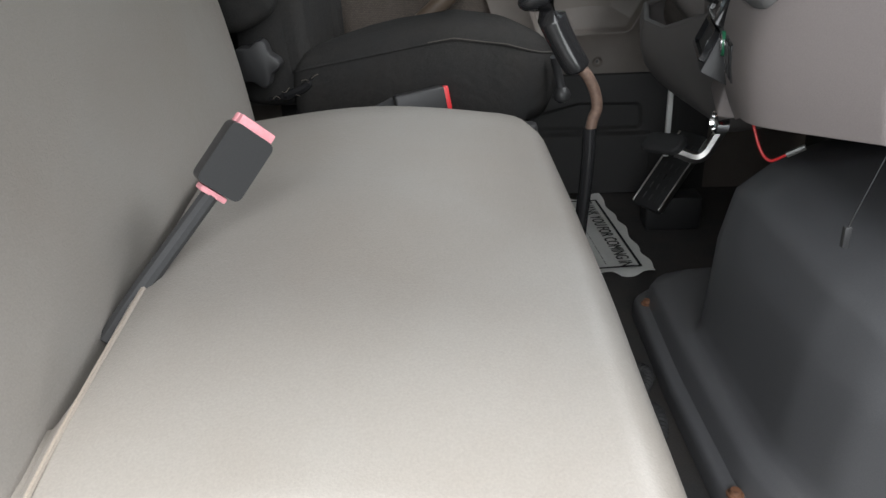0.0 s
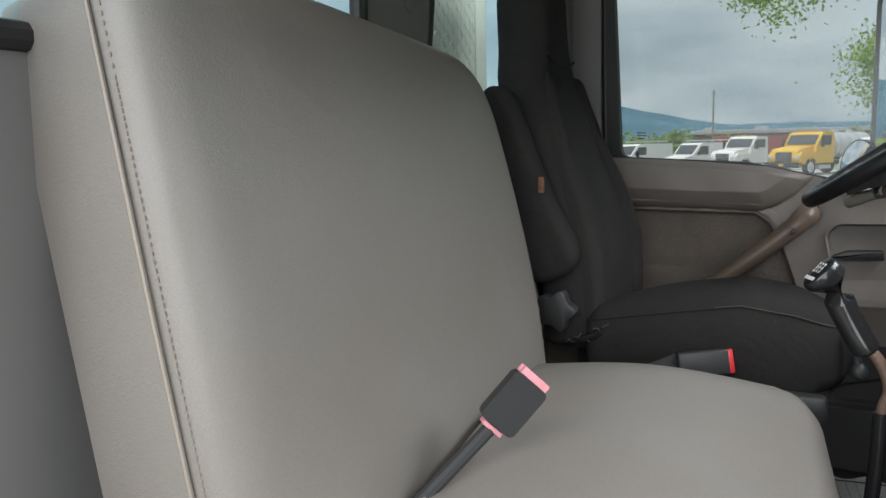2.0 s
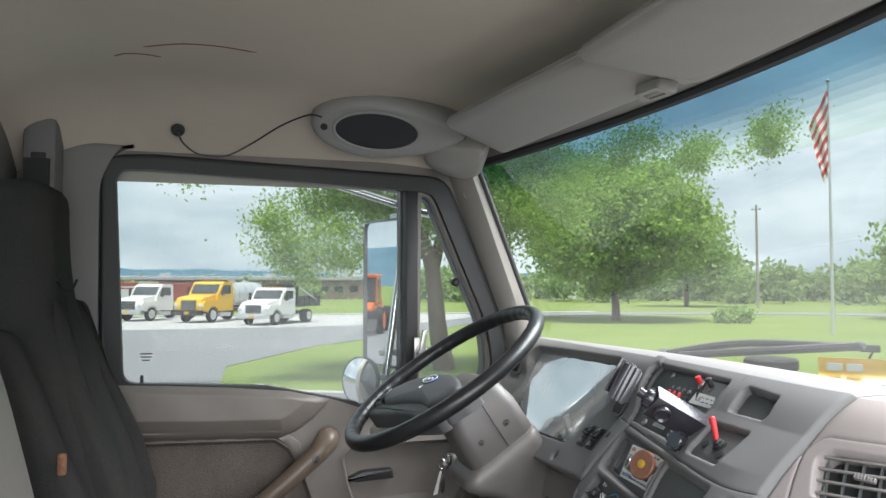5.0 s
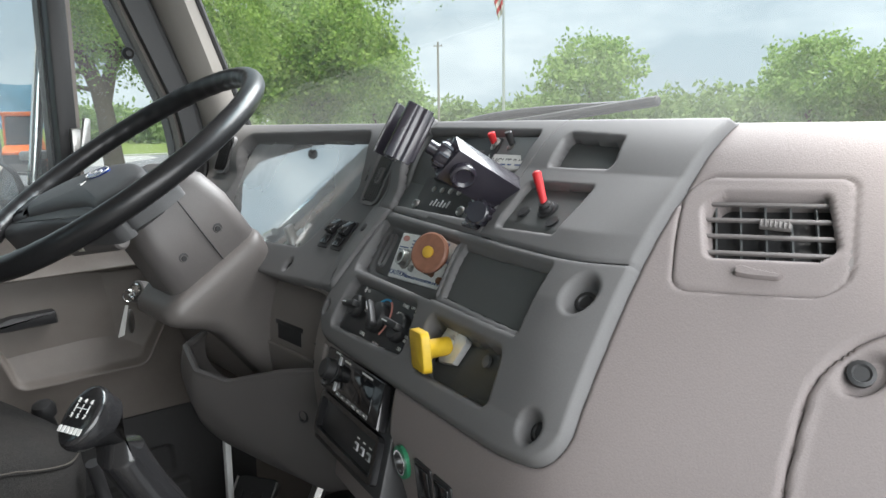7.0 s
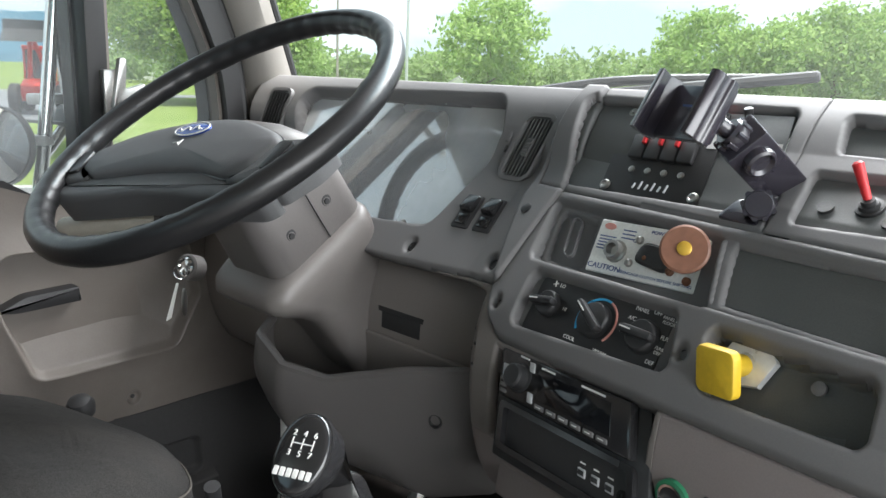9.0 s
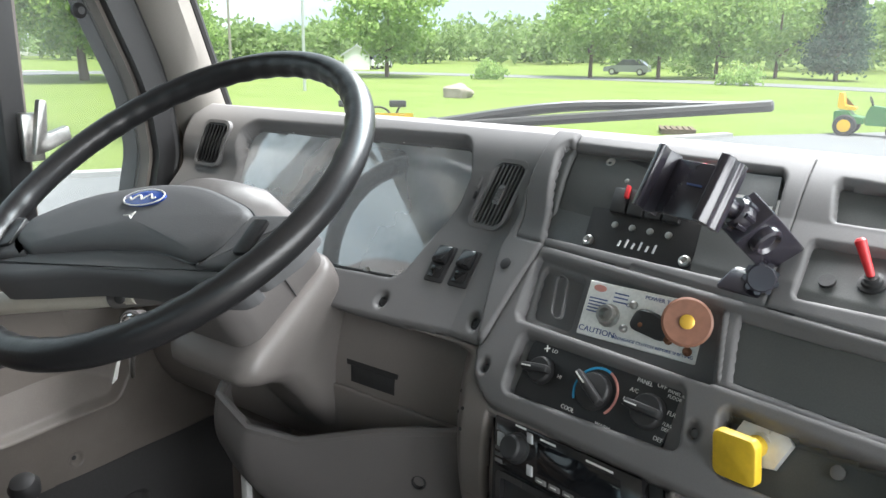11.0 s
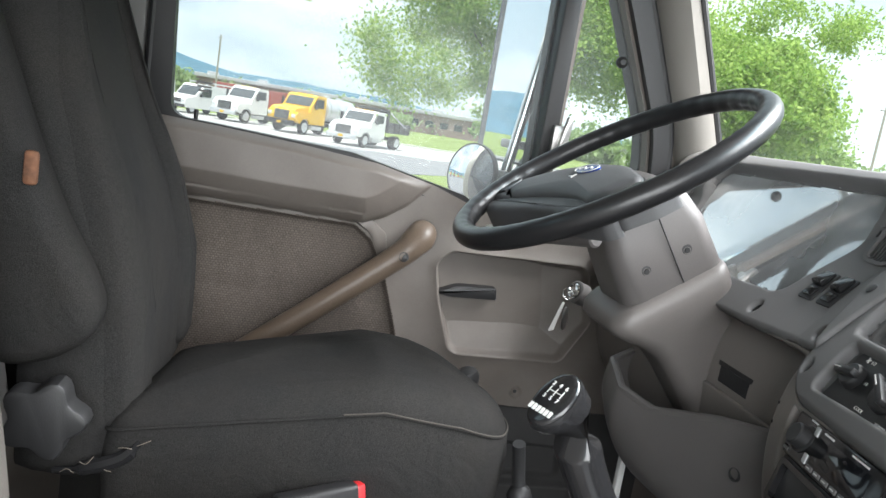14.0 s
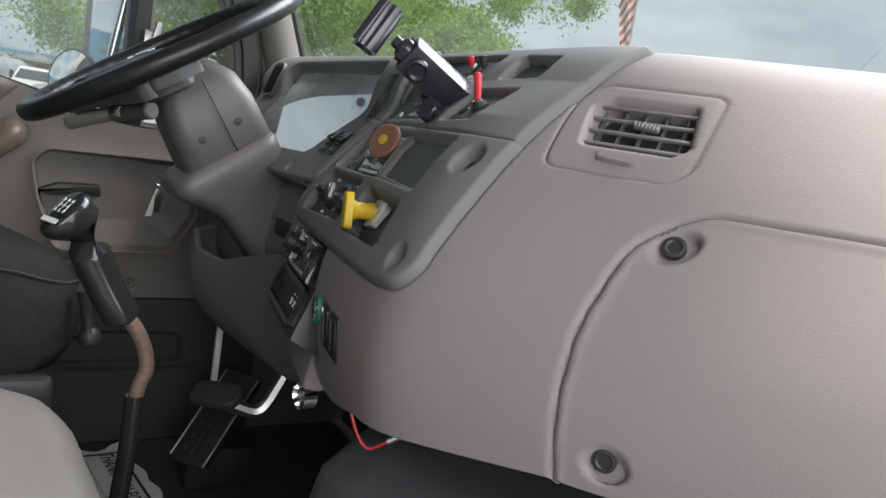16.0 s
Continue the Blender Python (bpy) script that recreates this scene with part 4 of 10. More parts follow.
bulge = 0.018 + 0.012 * smooth((dx_ - 0.42) / 0.2)
s_pad = sdf(PAD, dx_, dz_, 0.02)
bulge = bulge + 0.040 * np.sqrt(np.clip(-s_pad / 0.05, 0, 1)) * smooth((top_ - dz_ + 0.012) / 0.03) * (0.35 + 0.65 * smooth((0.475 - dx_) / 0.16))
s_ins = sdf(INSERT, dx_, dz_, 0.012)
bulge = bulge - 0.012 * smooth(-s_ins / 0.010) + 0.004 * np.sin(np.clip(-s_ins / 0.16, 0, 1) * math.pi)
s_poc = sdf(POCKET, dx_, dz_, 0.03)
bulge = bulge + 0.010 * np.where(s_poc > 0, np.exp(-np.clip(s_poc, 0, 1) / 0.02), smooth(1 + s_poc / 0.012)) * smooth((dx_ - 0.43) / 0.04)
hollow = np.minimum(np.minimum(0.044, 0.044 * (dz_ - 0.612) / 0.105), 0.044 * (0.85 - dx_ - (dz_ - 0.72) * 0.1) / 0.17)
bulge = bulge - np.clip(hollow, 0, 1) * smooth(-s_poc / 0.014)
s_low = sdf(LOWER, dx_, dz_, 0.01)
bulge = bulge - 0.010 * smooth(-s_low / 0.006)
MAPBIN = [(0.47, 0.352), (0.55, 0.405), (0.66, 0.434), (0.835, 0.430), (0.842, 0.352)]
bulge = bulge - 0.014 * smooth(-sdf(MAPBIN, dx_, dz_, 0.02) / 0.012) + 0.02 * smooth((0.352 - dz_) / 0.012) * (dx_ < 0.86)
bulge = bulge - 0.008 * smooth((0.013 - np.hypot(dx_ - 0.705, dz_ - 0.545)) / 0.005)
bulge = bulge + 0.0012 * np.sin(dx_ * 37 + dz_ * 11) * np.sin(dz_ * 29)
dyy = 0.880 - bulge
cx_, cz_ = (dx_[:-1, :-1] + dx_[1:, 1:]) / 2, (dz_[:-1, :-1] + dz_[1:, 1:]) / 2
m_pad = sdf(PAD, cx_, cz_, 0.02) < 0
m_ins = (sdf(INSERT, cx_, cz_, 0.012) < 0) & ~m_pad
m_low = (sdf(LOWER, cx_, cz_, 0.01) < 0) & ~m_ins
m_frm = ~(m_pad | m_ins | m_low)


def grid_piece(name, mask, X, Y, Z, mat, parent, label=""):
    """The masked cells of a moulded surface, as one part."""
    idx, verts, faces = {}, [], []
    for i, j in zip(*np.nonzero(mask)):
        q = []
        for a in ((i, j), (i + 1, j), (i + 1, j + 1), (i, j + 1)):
            if a not in idx:
                idx[a] = len(verts)
                verts.append((X[a], Y[a], Z[a]))
            q.append(idx[a])
        faces.append(q)
    me = bpy.data.meshes.new(name)
    me.from_pydata(verts, [], faces)
    me.materials.append(mat)
    me.polygons.foreach_set("use_smooth", [True] * len(me.polygons))
    ob = new(name, me)
    ob.parent = parent
    ob.matrix_parent_inverse = HOME[parent.name].inverted()
    return tagged(ob, label)


wv, wk = WOVEN.node_tree.nodes, WOVEN.node_tree.links
w_geo, w_sep, w_com, w_brick, w_mul = wv.new("ShaderNodeNewGeometry"), wv.new("ShaderNodeSeparateXYZ"), wv.new("ShaderNodeCombineXYZ"), wv.new("ShaderNodeTexBrick"), wv.new("ShaderNodeMix")
wk.new(w_geo.outputs["Position"], w_sep.inputs[0])
wk.new(w_sep.outputs["X"], w_com.inputs["X"])
wk.new(w_sep.outputs["Z"], w_com.inputs["Y"])
wk.new(w_com.outputs[0], w_brick.inputs["Vector"])
w_brick.inputs["Scale"].default_value = 1.0
w_brick.inputs["Brick Width"].default_value = 0.0066
w_brick.inputs["Row Height"].default_value = 0.0046
w_brick.inputs["Mortar Size"].default_value = 0.0009
w_brick.inputs["Mortar Smooth"].default_value = 0.6
w_brick.inputs["Color1"].default_value = (1.08, 1.07, 1.05, 1)
w_brick.inputs["Color2"].default_value = (0.92, 0.92, 0.93, 1)
w_brick.inputs["Mortar"].default_value = (0.66, 0.66, 0.66, 1)
w_mul.data_type, w_mul.blend_type = "RGBA", "MULTIPLY"
w_mul.inputs["Factor"].default_value = 1.0
w_base = wv["Principled BSDF"].inputs["Base Color"]
wk.new(w_base.links[0].from_socket, w_mul.inputs["A"])
wk.new(w_brick.outputs["Color"], w_mul.inputs["B"])
wk.new(w_mul.outputs["Result"], w_base)
grid_piece("arm_pad", m_pad, dx_, dyy, dz_, TRIM_DOOR, door, "padded taupe vinyl sill")
grid_piece("fabric_insert", m_ins, dx_, dyy, dz_, WOVEN, door, "brown-grey woven fabric insert")
grid_piece("trim_panel", m_frm, dx_, dyy, dz_, TRIM_DOOR, door, "worn taupe plastic panel with a pocket")
grid_piece("lower_panel", m_low, dx_, dyy, dz_, DARKDOOR, door, "dark lower panel with a map pocket")
bm = B()
grip_line = spline([(0.452, 0.840, 0.858), (0.448, 0.822, 0.852), (0.434, 0.808, 0.838), (0.408, 0.800, 0.812), (0.30, 0.798, 0.722), (0.17, 0.800, 0.618), (0.08, 0.808, 0.545), (0.05, 0.85, 0.520)], 6)
tube(bm, grip_line, [table([(0.0, 0.020), (0.07, 0.0285), (0.20, 0.030), (0.34, 0.0265), (0.46, 0.0235), (0.75, 0.0205), (1.0, 0.020)], k / (len(grip_line) - 1))[0] for k in range(len(grip_line))], 20)
grab = part("grab_handle", bm, GRAB, door, "worn brown plastic pull handle")
bm = B()
lathe(bm, (0.414, 0.7755, 0.815), (-0.25, -1, 0.15), [(-0.004, 0.0095), (0.0012, 0.0095), (0.0016, 0.0080), (-0.001, 0.0072), (0.0, 0.004)], 20)
part("screw_well", bm, BLACK, grab)
bm = B()
prism(bm, fillet([(0.500, 0.737), (0.545, 0.757), (0.626, 0.760), (0.630, 0.735), (0.53, 0.731)], [0.006, 0.01, 0.004, 0.004, 0.01]), Matrix(((1, 0, 0, 0), (0, 0, -1, 0.884), (0, 1, 0, 0), (0, 0, 0, 1))), 0.030, 0.004)
part("door_latch", bm, BLACK, door, "black inner latch lever")
bm = B()
lathe(bm, (0.705, 0.8605, 0.545), (0, -1, 0), [(0, 0.006), (0.002, 0.006), (0.003, 0.003)], 12)
part("screw", bm, BLACK, door)
bm = B()
rod(bm, (0.0, 0.895, 0.985), (0.0, 0.895, 1.022), 0.0045, 0.004, 10, 0.001)
lathe(bm, (0.0, 0.895, 0.998), (0, 0, 1), [(0, 0.010), (0.003, 0.010), (0.004, 0.006)], 14)
part("lock_pin", bm, BLACK, door, "black lock pin")
bm = B()
prism(bm, fillet([(0.318, 0.858), (0.352, 0.866), (0.385, 0.842), (0.392, 0.800), (0.376, 0.792), (0.352, 0.838)], 0.006), Matrix(((1, 0, 0, 0), (0, 0, -1, 0.872), (0, 1, 0, 0), (0, 0, 0, 1))), 0.014, 0.003)
part("corner_flap", bm, TRIM_DOOR, door, "folded vinyl flap at the corner of the insert")
# window seals and frame
FRAME_IN = fillet([(-0.041, 1.006), (0.05, 1.002), (0.30, 0.988), (0.53, 0.938), (0.59, 0.900), (0.878, 0.895), (0.912, 1.02), (0.900, 1.125), (0.738, 1.497), (0.02, 1.529), (-0.066, 1.527)], [0.03, 0, 0, 0, 0, 0.03, 0.02, 0.1, 0.03, 0.0, 0.03])
FRAME_OUT = fillet([(-0.086, 0.985), (0.05, 0.975), (0.35, 0.955), (0.56, 0.893), (0.60, 0.876), (0.905, 0.876), (0.950, 1.02), (0.938, 1.14), (0.775, 1.535), (0.02, 1.562), (-0.094, 1.556)], [0.04, 0, 0, 0, 0, 0.03, 0.02, 0.1, 0.05, 0.0, 0.05])
bm = B()
ring_plate(bm, FRAME_OUT, FRAME_IN, Matrix(((1, 0, 0, 0), (0, 0, 1, 0.862), (0, 1, 0, 0), (0, 0, 0, 1))), 0.030)
part("window_seal", bm, SEAL, door, "black rubber window seal")
bm = B()
seal2 = [(x, z) for x, z in FRAME_OUT]
tube(bm, [(x, 0.867, z) for x, z in seal2], 0.007, 8, True)
part("seal_bead", bm, SEAL, door)
bm = B()
box(bm, (0.664, 0.864, 0.890), (0.698, 0.922, 1.518), 0.005)
part("divider_bar", bm, SEAL, door, "black window divider bar")
bm = B()
prism(bm, WIN_MAIN, Matrix(((1, 0, 0, 0), (0, 0, 1, 0.905), (0, 1, 0, 0), (0, 0, 0, 1))), 0.004)
part("pane", bm, GLASS, door, "clear door window pane").visible_shadow = False
bm = B()
prism(bm, WIN_VENT, Matrix(((1, 0, 0, 0), (0, 0, 1, 0.905), (0, 1, 0, 0), (0, 0, 0, 1))), 0.004)
part("vent_pane", bm, GLASS, door, "quarter window pane").visible_shadow = False
bm = B()
lathe(bm, (0.815, 0.904, 1.252), (0, -1, 0), [(0, 0.012), (0.006, 0.012), (0.008, 0.009), (0.012, 0.006)], 16)
part("hinge_stud", bm, BLACK, door, "black stud on the quarter window")
bm = B()
box(bm, (0.683, 0.848, 1.035), (0.712, 0.866, 1.105), 0.003)
latch = part("vent_latch", bm, STEEL, door, "worn steel quarter window latch")
bm = B()
prism(bm, fillet([(0.690, 1.045), (0.705, 1.125), (0.716, 1.122), (0.712, 1.075), (0.745, 1.085), (0.748, 1.065), (0.712, 1.05)], 0.004), Matrix(((1, 0, 0, 0), (0, 0, -1, 0.848), (0, 1, 0, 0), (0, 0, 0, 1))), 0.012, 0.002)
part("handle", bm, STEEL, latch)
for k, (w, z) in enumerate(((0.030, 1.072), (0.026, 1.064), (0.018, 1.056))):
    bm = B()
    box(bm, (-0.022 - w / 2 + 0.03, 0.9035, z), (-0.022 + w / 2 + 0.03, 0.9042, z + 0.0035))
    part("glass_marking", bm, DASH, door)

# left front pillar
pillar = thing("pillar_front", (0.93, 0.87, 1.1), "grey plastic windscreen pillar trim with screw holes", "pillar", kind="structure")
bm = B()
rings = []
for k in range(9):
    t = k / 8
    x, z = lerp(1.055, 0.835, t), lerp(1.02, 1.585, t)
    xa, xb = x - 0.070 + 0.012 * t, x + 0.004
    rings.append([(xa, 0.905, z - 0.012), (xa + 0.004, 0.862, z - 0.01), (xa + 0.02, 0.838 - 0.012 * t, z), (lerp(xa, xb, 0.6), 0.826 - 0.02 * t, z + 0.006), (xb - 0.006, 0.828 - 0.022 * t, z + 0.012), (xb + 0.004, 0.845 - 0.022 * t, z + 0.012), (xb + 0.004, 0.905, z + 0.01)])
loft(bm, rings)
part("trim", bm, PILLAR_LIT, pillar)
for x, y, z in ((0.832, 0.838, 1.494), (0.992, 0.836, 1.115)):
    bm = B()
    lathe(bm, (x, y, z), (-0.5, -0.85, 0), [(-0.012, 0.016), (0.0, 0.016), (0.002, 0.013), (0.001, 0.009), (-0.004, 0.008)], 20)
    sc = part("screw_cup", bm, PILLAR_LIT, pillar)
    bm = B()
    lathe(bm, (x, y, z), (-0.5, -0.85, 0), [(-0.004, 0.0075), (0.001, 0.0075), (0.002, 0.004)], 12)
    part("screw", bm, BLACK, sc)
bm = B()
tube(bm, [(lerp(1.064, 0.842, k / 10), lerp(0.836, 0.806, k / 10), lerp(1.03, 1.585, k / 10)) for k in range(11)], 0.008, 8)
part("glass_seal", bm, SEAL, pillar, "black windscreen seal")

# left rear corner: pillar panel and belt guide
bpil = thing("pillar_rear", (-0.15, 0.88, 0.6), "grey plastic rear pillar with a seat belt height slot", "pillar", kind="structure")
bm = B()
prism(bm, fillet([(-0.30, 0.45), (-0.095, 0.45), (-0.100, 1.50), (-0.06, 1.575), (-0.02, 1.585), (-0.30, 1.60)], [0, 0.02, 0.08, 0.03, 0.005, 0]), Matrix(((1, 0, 0, 0), (0, 0, -1, 0.880), (0, 1, 0, 0), (0, 0, 0, 1))), 0.022, 0.006)
part("panel", bm, PILLAR_SHADED, bpil)
bm = B()
box(bm, (-0.250, 0.760, 1.18), (-0.180, 0.862, 1.625), 0.012)
guide = part("belt_tower", bm, DASH, bpil, "dark grey belt tower")
bm = B()
box(bm, (-0.232, 0.756, 1.38), (-0.200, 0.765, 1.545), 0.003)
part("slot", bm, BLACK, guide)
bm = B()
sheet(bm, lambda u, v: (lerp(-0.245, -0.190, u), lerp(0.752, 0.735, v), lerp(1.53, 0.60, v)), 2, 20, (0, 0.003, 0))
part("belt", bm, WEBBING, bpil, "black belt webbing")

# rear windows, their seals and the hook
for nm, pts in (("window_2", REAR_BIG), ("window_3", REAR_SMALL)):
    w = thing(nm, (-0.30, 0.0 if nm == "window_2" else 0.36, 1.17), "rear cab window with a black rubber seal", "window", kind="structure")
    bm = B()
    prism(bm, pts, Matrix(((0, 0, -1, -0.288), (1, 0, 0, 0), (0, 1, 0, 0), (0, 0, 0, 1))), 0.004)
    part("pane", bm, REAR_GLASS, w).visible_shadow = False
    bm = B()
    tube(bm, [(-0.284, y, z) for y, z in pts], 0.017 if nm == "window_2" else 0.011, 10, True)
    part("seal", bm, SEAL, w, "black rubber seal")
for y, z in ((0.035, 1.335), (0.03, 1.565), (-0.02, 1.63)):
    bm = B()
    lathe(bm, (-0.279, y, z), (1, 0, 0), [(0, 0.020), (0.002, 0.020), (0.003, 0.016)], 20)
    tagged(part("trim_plug", bm, PILLAR_SHADED, None), "round grey plastic plug in the rear wall", "plug", "rear wall plugs")
hook = thing("coat_hook", (-0.27, 0.315, 1.60), "grey plastic coat hook on the rear wall", "hook")
bm = B()
rod(bm, (-0.278, 0.315, 1.606), (-0.225, 0.315, 1.612), 0.013, 0.014, 14, 0.003)
part("stem", bm, PILLAR_SHADED, hook)
bm = B()
rod(bm, (-0.228, 0.315, 1.606), (-0.222, 0.315, 1.632), 0.007, 0.006, 10, 0.002)
part("tip", bm, PILLAR_SHADED, hook)

# black channels lining the door's window openings
for pts in (WIN_MAIN, WIN_VENT):
    mid = (sum(q[0] for q in pts) / len(pts), sum(q[1] for q in pts) / len(pts))

    def drawn_in(k):
        return [(mid[0] + (x - mid[0]) * k, mid[1] + (z - mid[1]) * k) for x, z in pts]
    bm = B()
    ring_plate(bm, drawn_in(0.998), drawn_in(0.984), Matrix(((1, 0, 0, 0), (0, 0, 1, 0.912), (0, 1, 0, 0), (0, 0, 0, 1))), 0.042)
    part("glass_channel", bm, SEAL, door, "black rubber glass channel")


# ---- roof fittings ----
VISOR = material("visor_vinyl", (0.33, 0.315, 0.29), 0.6, grain=0.05, grain_scale=400, bump=0.3, stain=0.15, stain_scale=8)
GRILLE = material("speaker_cloth", (0.03, 0.032, 0.036), 0.9, grain=0.5, grain_scale=900, bump=0.6)
PODPL = material("speaker_pod_plastic", (0.26, 0.255, 0.245), 0.5, grain=0.05, grain_scale=500, bump=0.2)

pod = thing("roof_speaker", (0.54, 0.66, 1.64), "grey plastic roof speaker pod with dark oval grille", "speaker")
PA, PB = Vector((0.445, 0.690, 1.628)), Vector((0.655, 0.640, 1.612))
pn = Vector((-0.10, -0.78, -0.62)).normalized()
M_POD = frame_m((PA + PB) / 2 + Vector((0.0, 0.035, 0.02)), PB - PA, pn.cross(PB - PA))
if (M_POD.to_3x3() @ Vector((0, 0, 1))).dot(pn) < 0:
    M_POD = M_POD @ Matrix.Diagonal((1, -1, -1, 1))
egg = []
for k in range(48):
    a = 2 * math.pi * k / 48
    egg.append(((0.165 if math.cos(a) < 0 else 0.225) * math.cos(a), 0.088 * math.sin(a) * (1 - 0.25 * max(0, math.cos(a)))))
bm = B()
pillow(bm, egg, M_POD, [(0.0, -0.05), (0.0, 0.0), (0.004, 0.018), (0.014, 0.030), (0.028, 0.034)], 0.0, (0.985,))
shell3 = part("shell", bm, PODPL, pod)
bm = B()
pillow(bm, [(0.100 * math.cos(a), 0.047 * math.sin(a)) for a in (2 * math.pi * k / 48 for k in range(48))], M_POD, [(0.0, 0.030), (0.0, 0.0365), (0.004, 0.0375)], 0.004, (0.7, 0.3))
part("grille", bm, GRILLE, shell3, "dark oval cloth grille")
bm = B()
tube(bm, [M_POD @ Vector((0.104 * math.cos(a), 0.051 * math.sin(a), 0.0355)) for a in (2 * math.pi * k / 48 for k in range(48))], 0.0045, 8, True)
part("rim", bm, PODPL, shell3)
bm = B()
lathe(bm, M_POD @ Vector((-0.128, 0.0, 0.033)), pn, [(0, 0.009), (0.002, 0.009), (0.0025, 0.006)], 14)
part("screw", bm, BLACK, shell3)

cable = thing("roof_cable", (0.08, 0.75, 1.58), "thin black cable drooping from a headliner hole", "cable")
bm = B()
tube(bm, spline([(0.081, 0.748, 1.603), (0.095, 0.765, 1.580), (0.13, 0.785, 1.560), (0.19, 0.790, 1.560), (0.25, 0.775, 1.590), (0.32, 0.735, 1.632), (0.38, 0.690, 1.652), (0.41, 0.685, 1.648)], 8), 0.0022, 8)
part("wire", bm, BLACK, cable)
bm = B()
lathe(bm, (0.081, 0.757, 1.612), (0, -0.75, -0.6), [(0, 0.016), (0.006, 0.015), (0.007, 0.007), (0.005, 0.005)], 18)
part("grommet", bm, RUBBER, cable)

# scuffs in the headliner cloth
for pts in ([(-0.03, 0.48), (-0.005, 0.455), (0.03, 0.45), (0.06, 0.46)], [(0.03, 0.40), (0.10, 0.36), (0.17, 0.355), (0.24, 0.375)]):
    bm = B()
    tube(bm, spline([(x, y, roof_z(x, y) - 0.0003) for x, y in pts], 6), [0.0006] + [0.0016] * 17 + [0.0005], 6)
    tagged(part("headliner_tear", bm, RUST, None), "short brown tear in the tan headliner", "tear", "headliner tears")


def visor(name, rl, rr, fr, fl, label):
    """A padded sun visor between four corners: rear left and right, front right and left."""
    v = thing(name, tuple((Vector(rl) + Vector(fr)) / 2), label, "sun visor", "sun visors")
    c = [Vector(p) for p in (rl, rr, fr, fl)]
    o = sum(c, Vector()) / 4
    m = frame_m(o, c[1] - c[0], c[3] - c[0])
    if (m.to_3x3() @ Vector((0, 0, 1))).z > 0:
        m = m @ Matrix.Diagonal((1, -1, -1, 1))
    inv = m.inverted()
    pts = fillet([tuple((inv @ p).xy) for p in c], 0.03, 5)
    b = B()
    pillow(b, pts, m, [(0.006, -0.012), (0.0, -0.008), (0.0, 0.004), (0.005, 0.010), (0.014, 0.013)], 0.004, (0.8, 0.5, 0.2))
    pad = part("pad", b, VISOR, v)
    b = B()
    tube(b, [m @ Vector((x, y, 0.002)) for x, y in pts], 0.0035, 6, True)
    part("edging", b, VISOR, pad)
    return v


visor("sun_visor", (0.659, 0.490, 1.612), (0.735, -0.090, 1.622), (0.905, -0.105, 1.587), (0.842, 0.590, 1.573), "light grey vinyl sun visor folded up against the headliner")
visor("sun_visor", (0.690, -0.095, 1.603), (0.690, -0.78, 1.605), (0.865, -0.72, 1.560), (0.890, -0.125, 1.572), "light grey vinyl sun visor lapping over its neighbour")
for x, y in ((0.862, -0.042), (0.852, -0.168)):
    clip = thing("visor_clip", (x, y, 1.575), "grey plastic visor clip with a dark roller slot", "clip", "visor clips")
    m = frame_m(Vector((x, y, 1.566)), (0.12, -1, 0.0), (-1, -0.12, 0.22))
    if (m.to_3x3() @ Vector((0, 0, 1))).z > 0:
        m = m @ Matrix.Diagonal((1, -1, -1, 1))
    bm = B()
    ring_plate(bm, fillet([(-0.042, -0.016), (0.042, -0.016), (0.030, 0.018), (-0.030, 0.018)], 0.007, 4), fillet([(-0.024, -0.009), (0.024, -0.009), (0.018, 0.009), (-0.018, 0.009)], 0.004, 4), m @ pose(0, 0, -0.012), 0.018)
    base_c = part("base", bm, VISOR, clip)
    bm = B()
    prism(bm, rounded(0.050, 0.022, 0.004, 3), m @ pose(0, 0, -0.011), 0.005)
    part("slot", bm, BLACK, base_c, "dark slot")
    bm = B()
    rod(bm, m @ Vector((-0.016, -0.001, 0.0)), m @ Vector((0.016, -0.001, 0.0)), 0.006, n=12, bevel=0.002)
    part("roller", bm, VISOR, base_c)
for s in (1,):
    cap = thing("pillar_cap", (0.76, 0.75, 1.57), "light grey vinyl end piece under the sun visor", "trim", kind="structure")
    bm = B()
    c = [(0.700, 0.700, 1.610), (0.800, 0.585, 1.580), (0.845, 0.735, 1.565), (0.815, 0.800, 1.555), (0.725, 0.830, 1.520), (0.675, 0.805, 1.545)]
    m = frame_m(Vector((0.76, 0.74, 1.565)), Vector((0.10, -0.115, -0.03)), Vector((0.08, 0.08, -0.05)))
    if (m.to_3x3() @ Vector((0, 0, 1))).z > 0:
        m = m @ Matrix.Diagonal((1, -1, -1, 1))
    inv = m.inverted()
    pillow(bm, fillet([tuple((inv @ Vector(p)).xy) for p in c], 0.03, 4), m, [(0.0, -0.03), (0.0, 0.004), (0.006, 0.012), (0.016, 0.016)], 0.010, (0.8, 0.5, 0.2))
    part("pad", bm, VISOR, cap)
# header trim along the top of the windscreen
header = thing("windscreen_header", (0.95, 0, 1.60), "dark header trim along the windscreen top", "trim", kind="structure")
bm = B()
tube(bm, [Vector(shield(k / 30, 0.985)) + Vector((-0.006, 0, 0.0)) for k in range(31)], 0.012, 8)
part("seal", bm, SEAL, header)
bm = B()
sheet(bm, lambda u, v: (lerp(0.86, shield(u, 1.0)[0] - 0.008, v), lerp(0.82, -0.82, u), lerp(roof_z(0.86, lerp(0.82, -0.82, u)) - 0.012, shield(u, 1.0)[2] - 0.004, v)), 30, 3, (0, 0, 0.012))
part("trim", bm, VISOR, header)


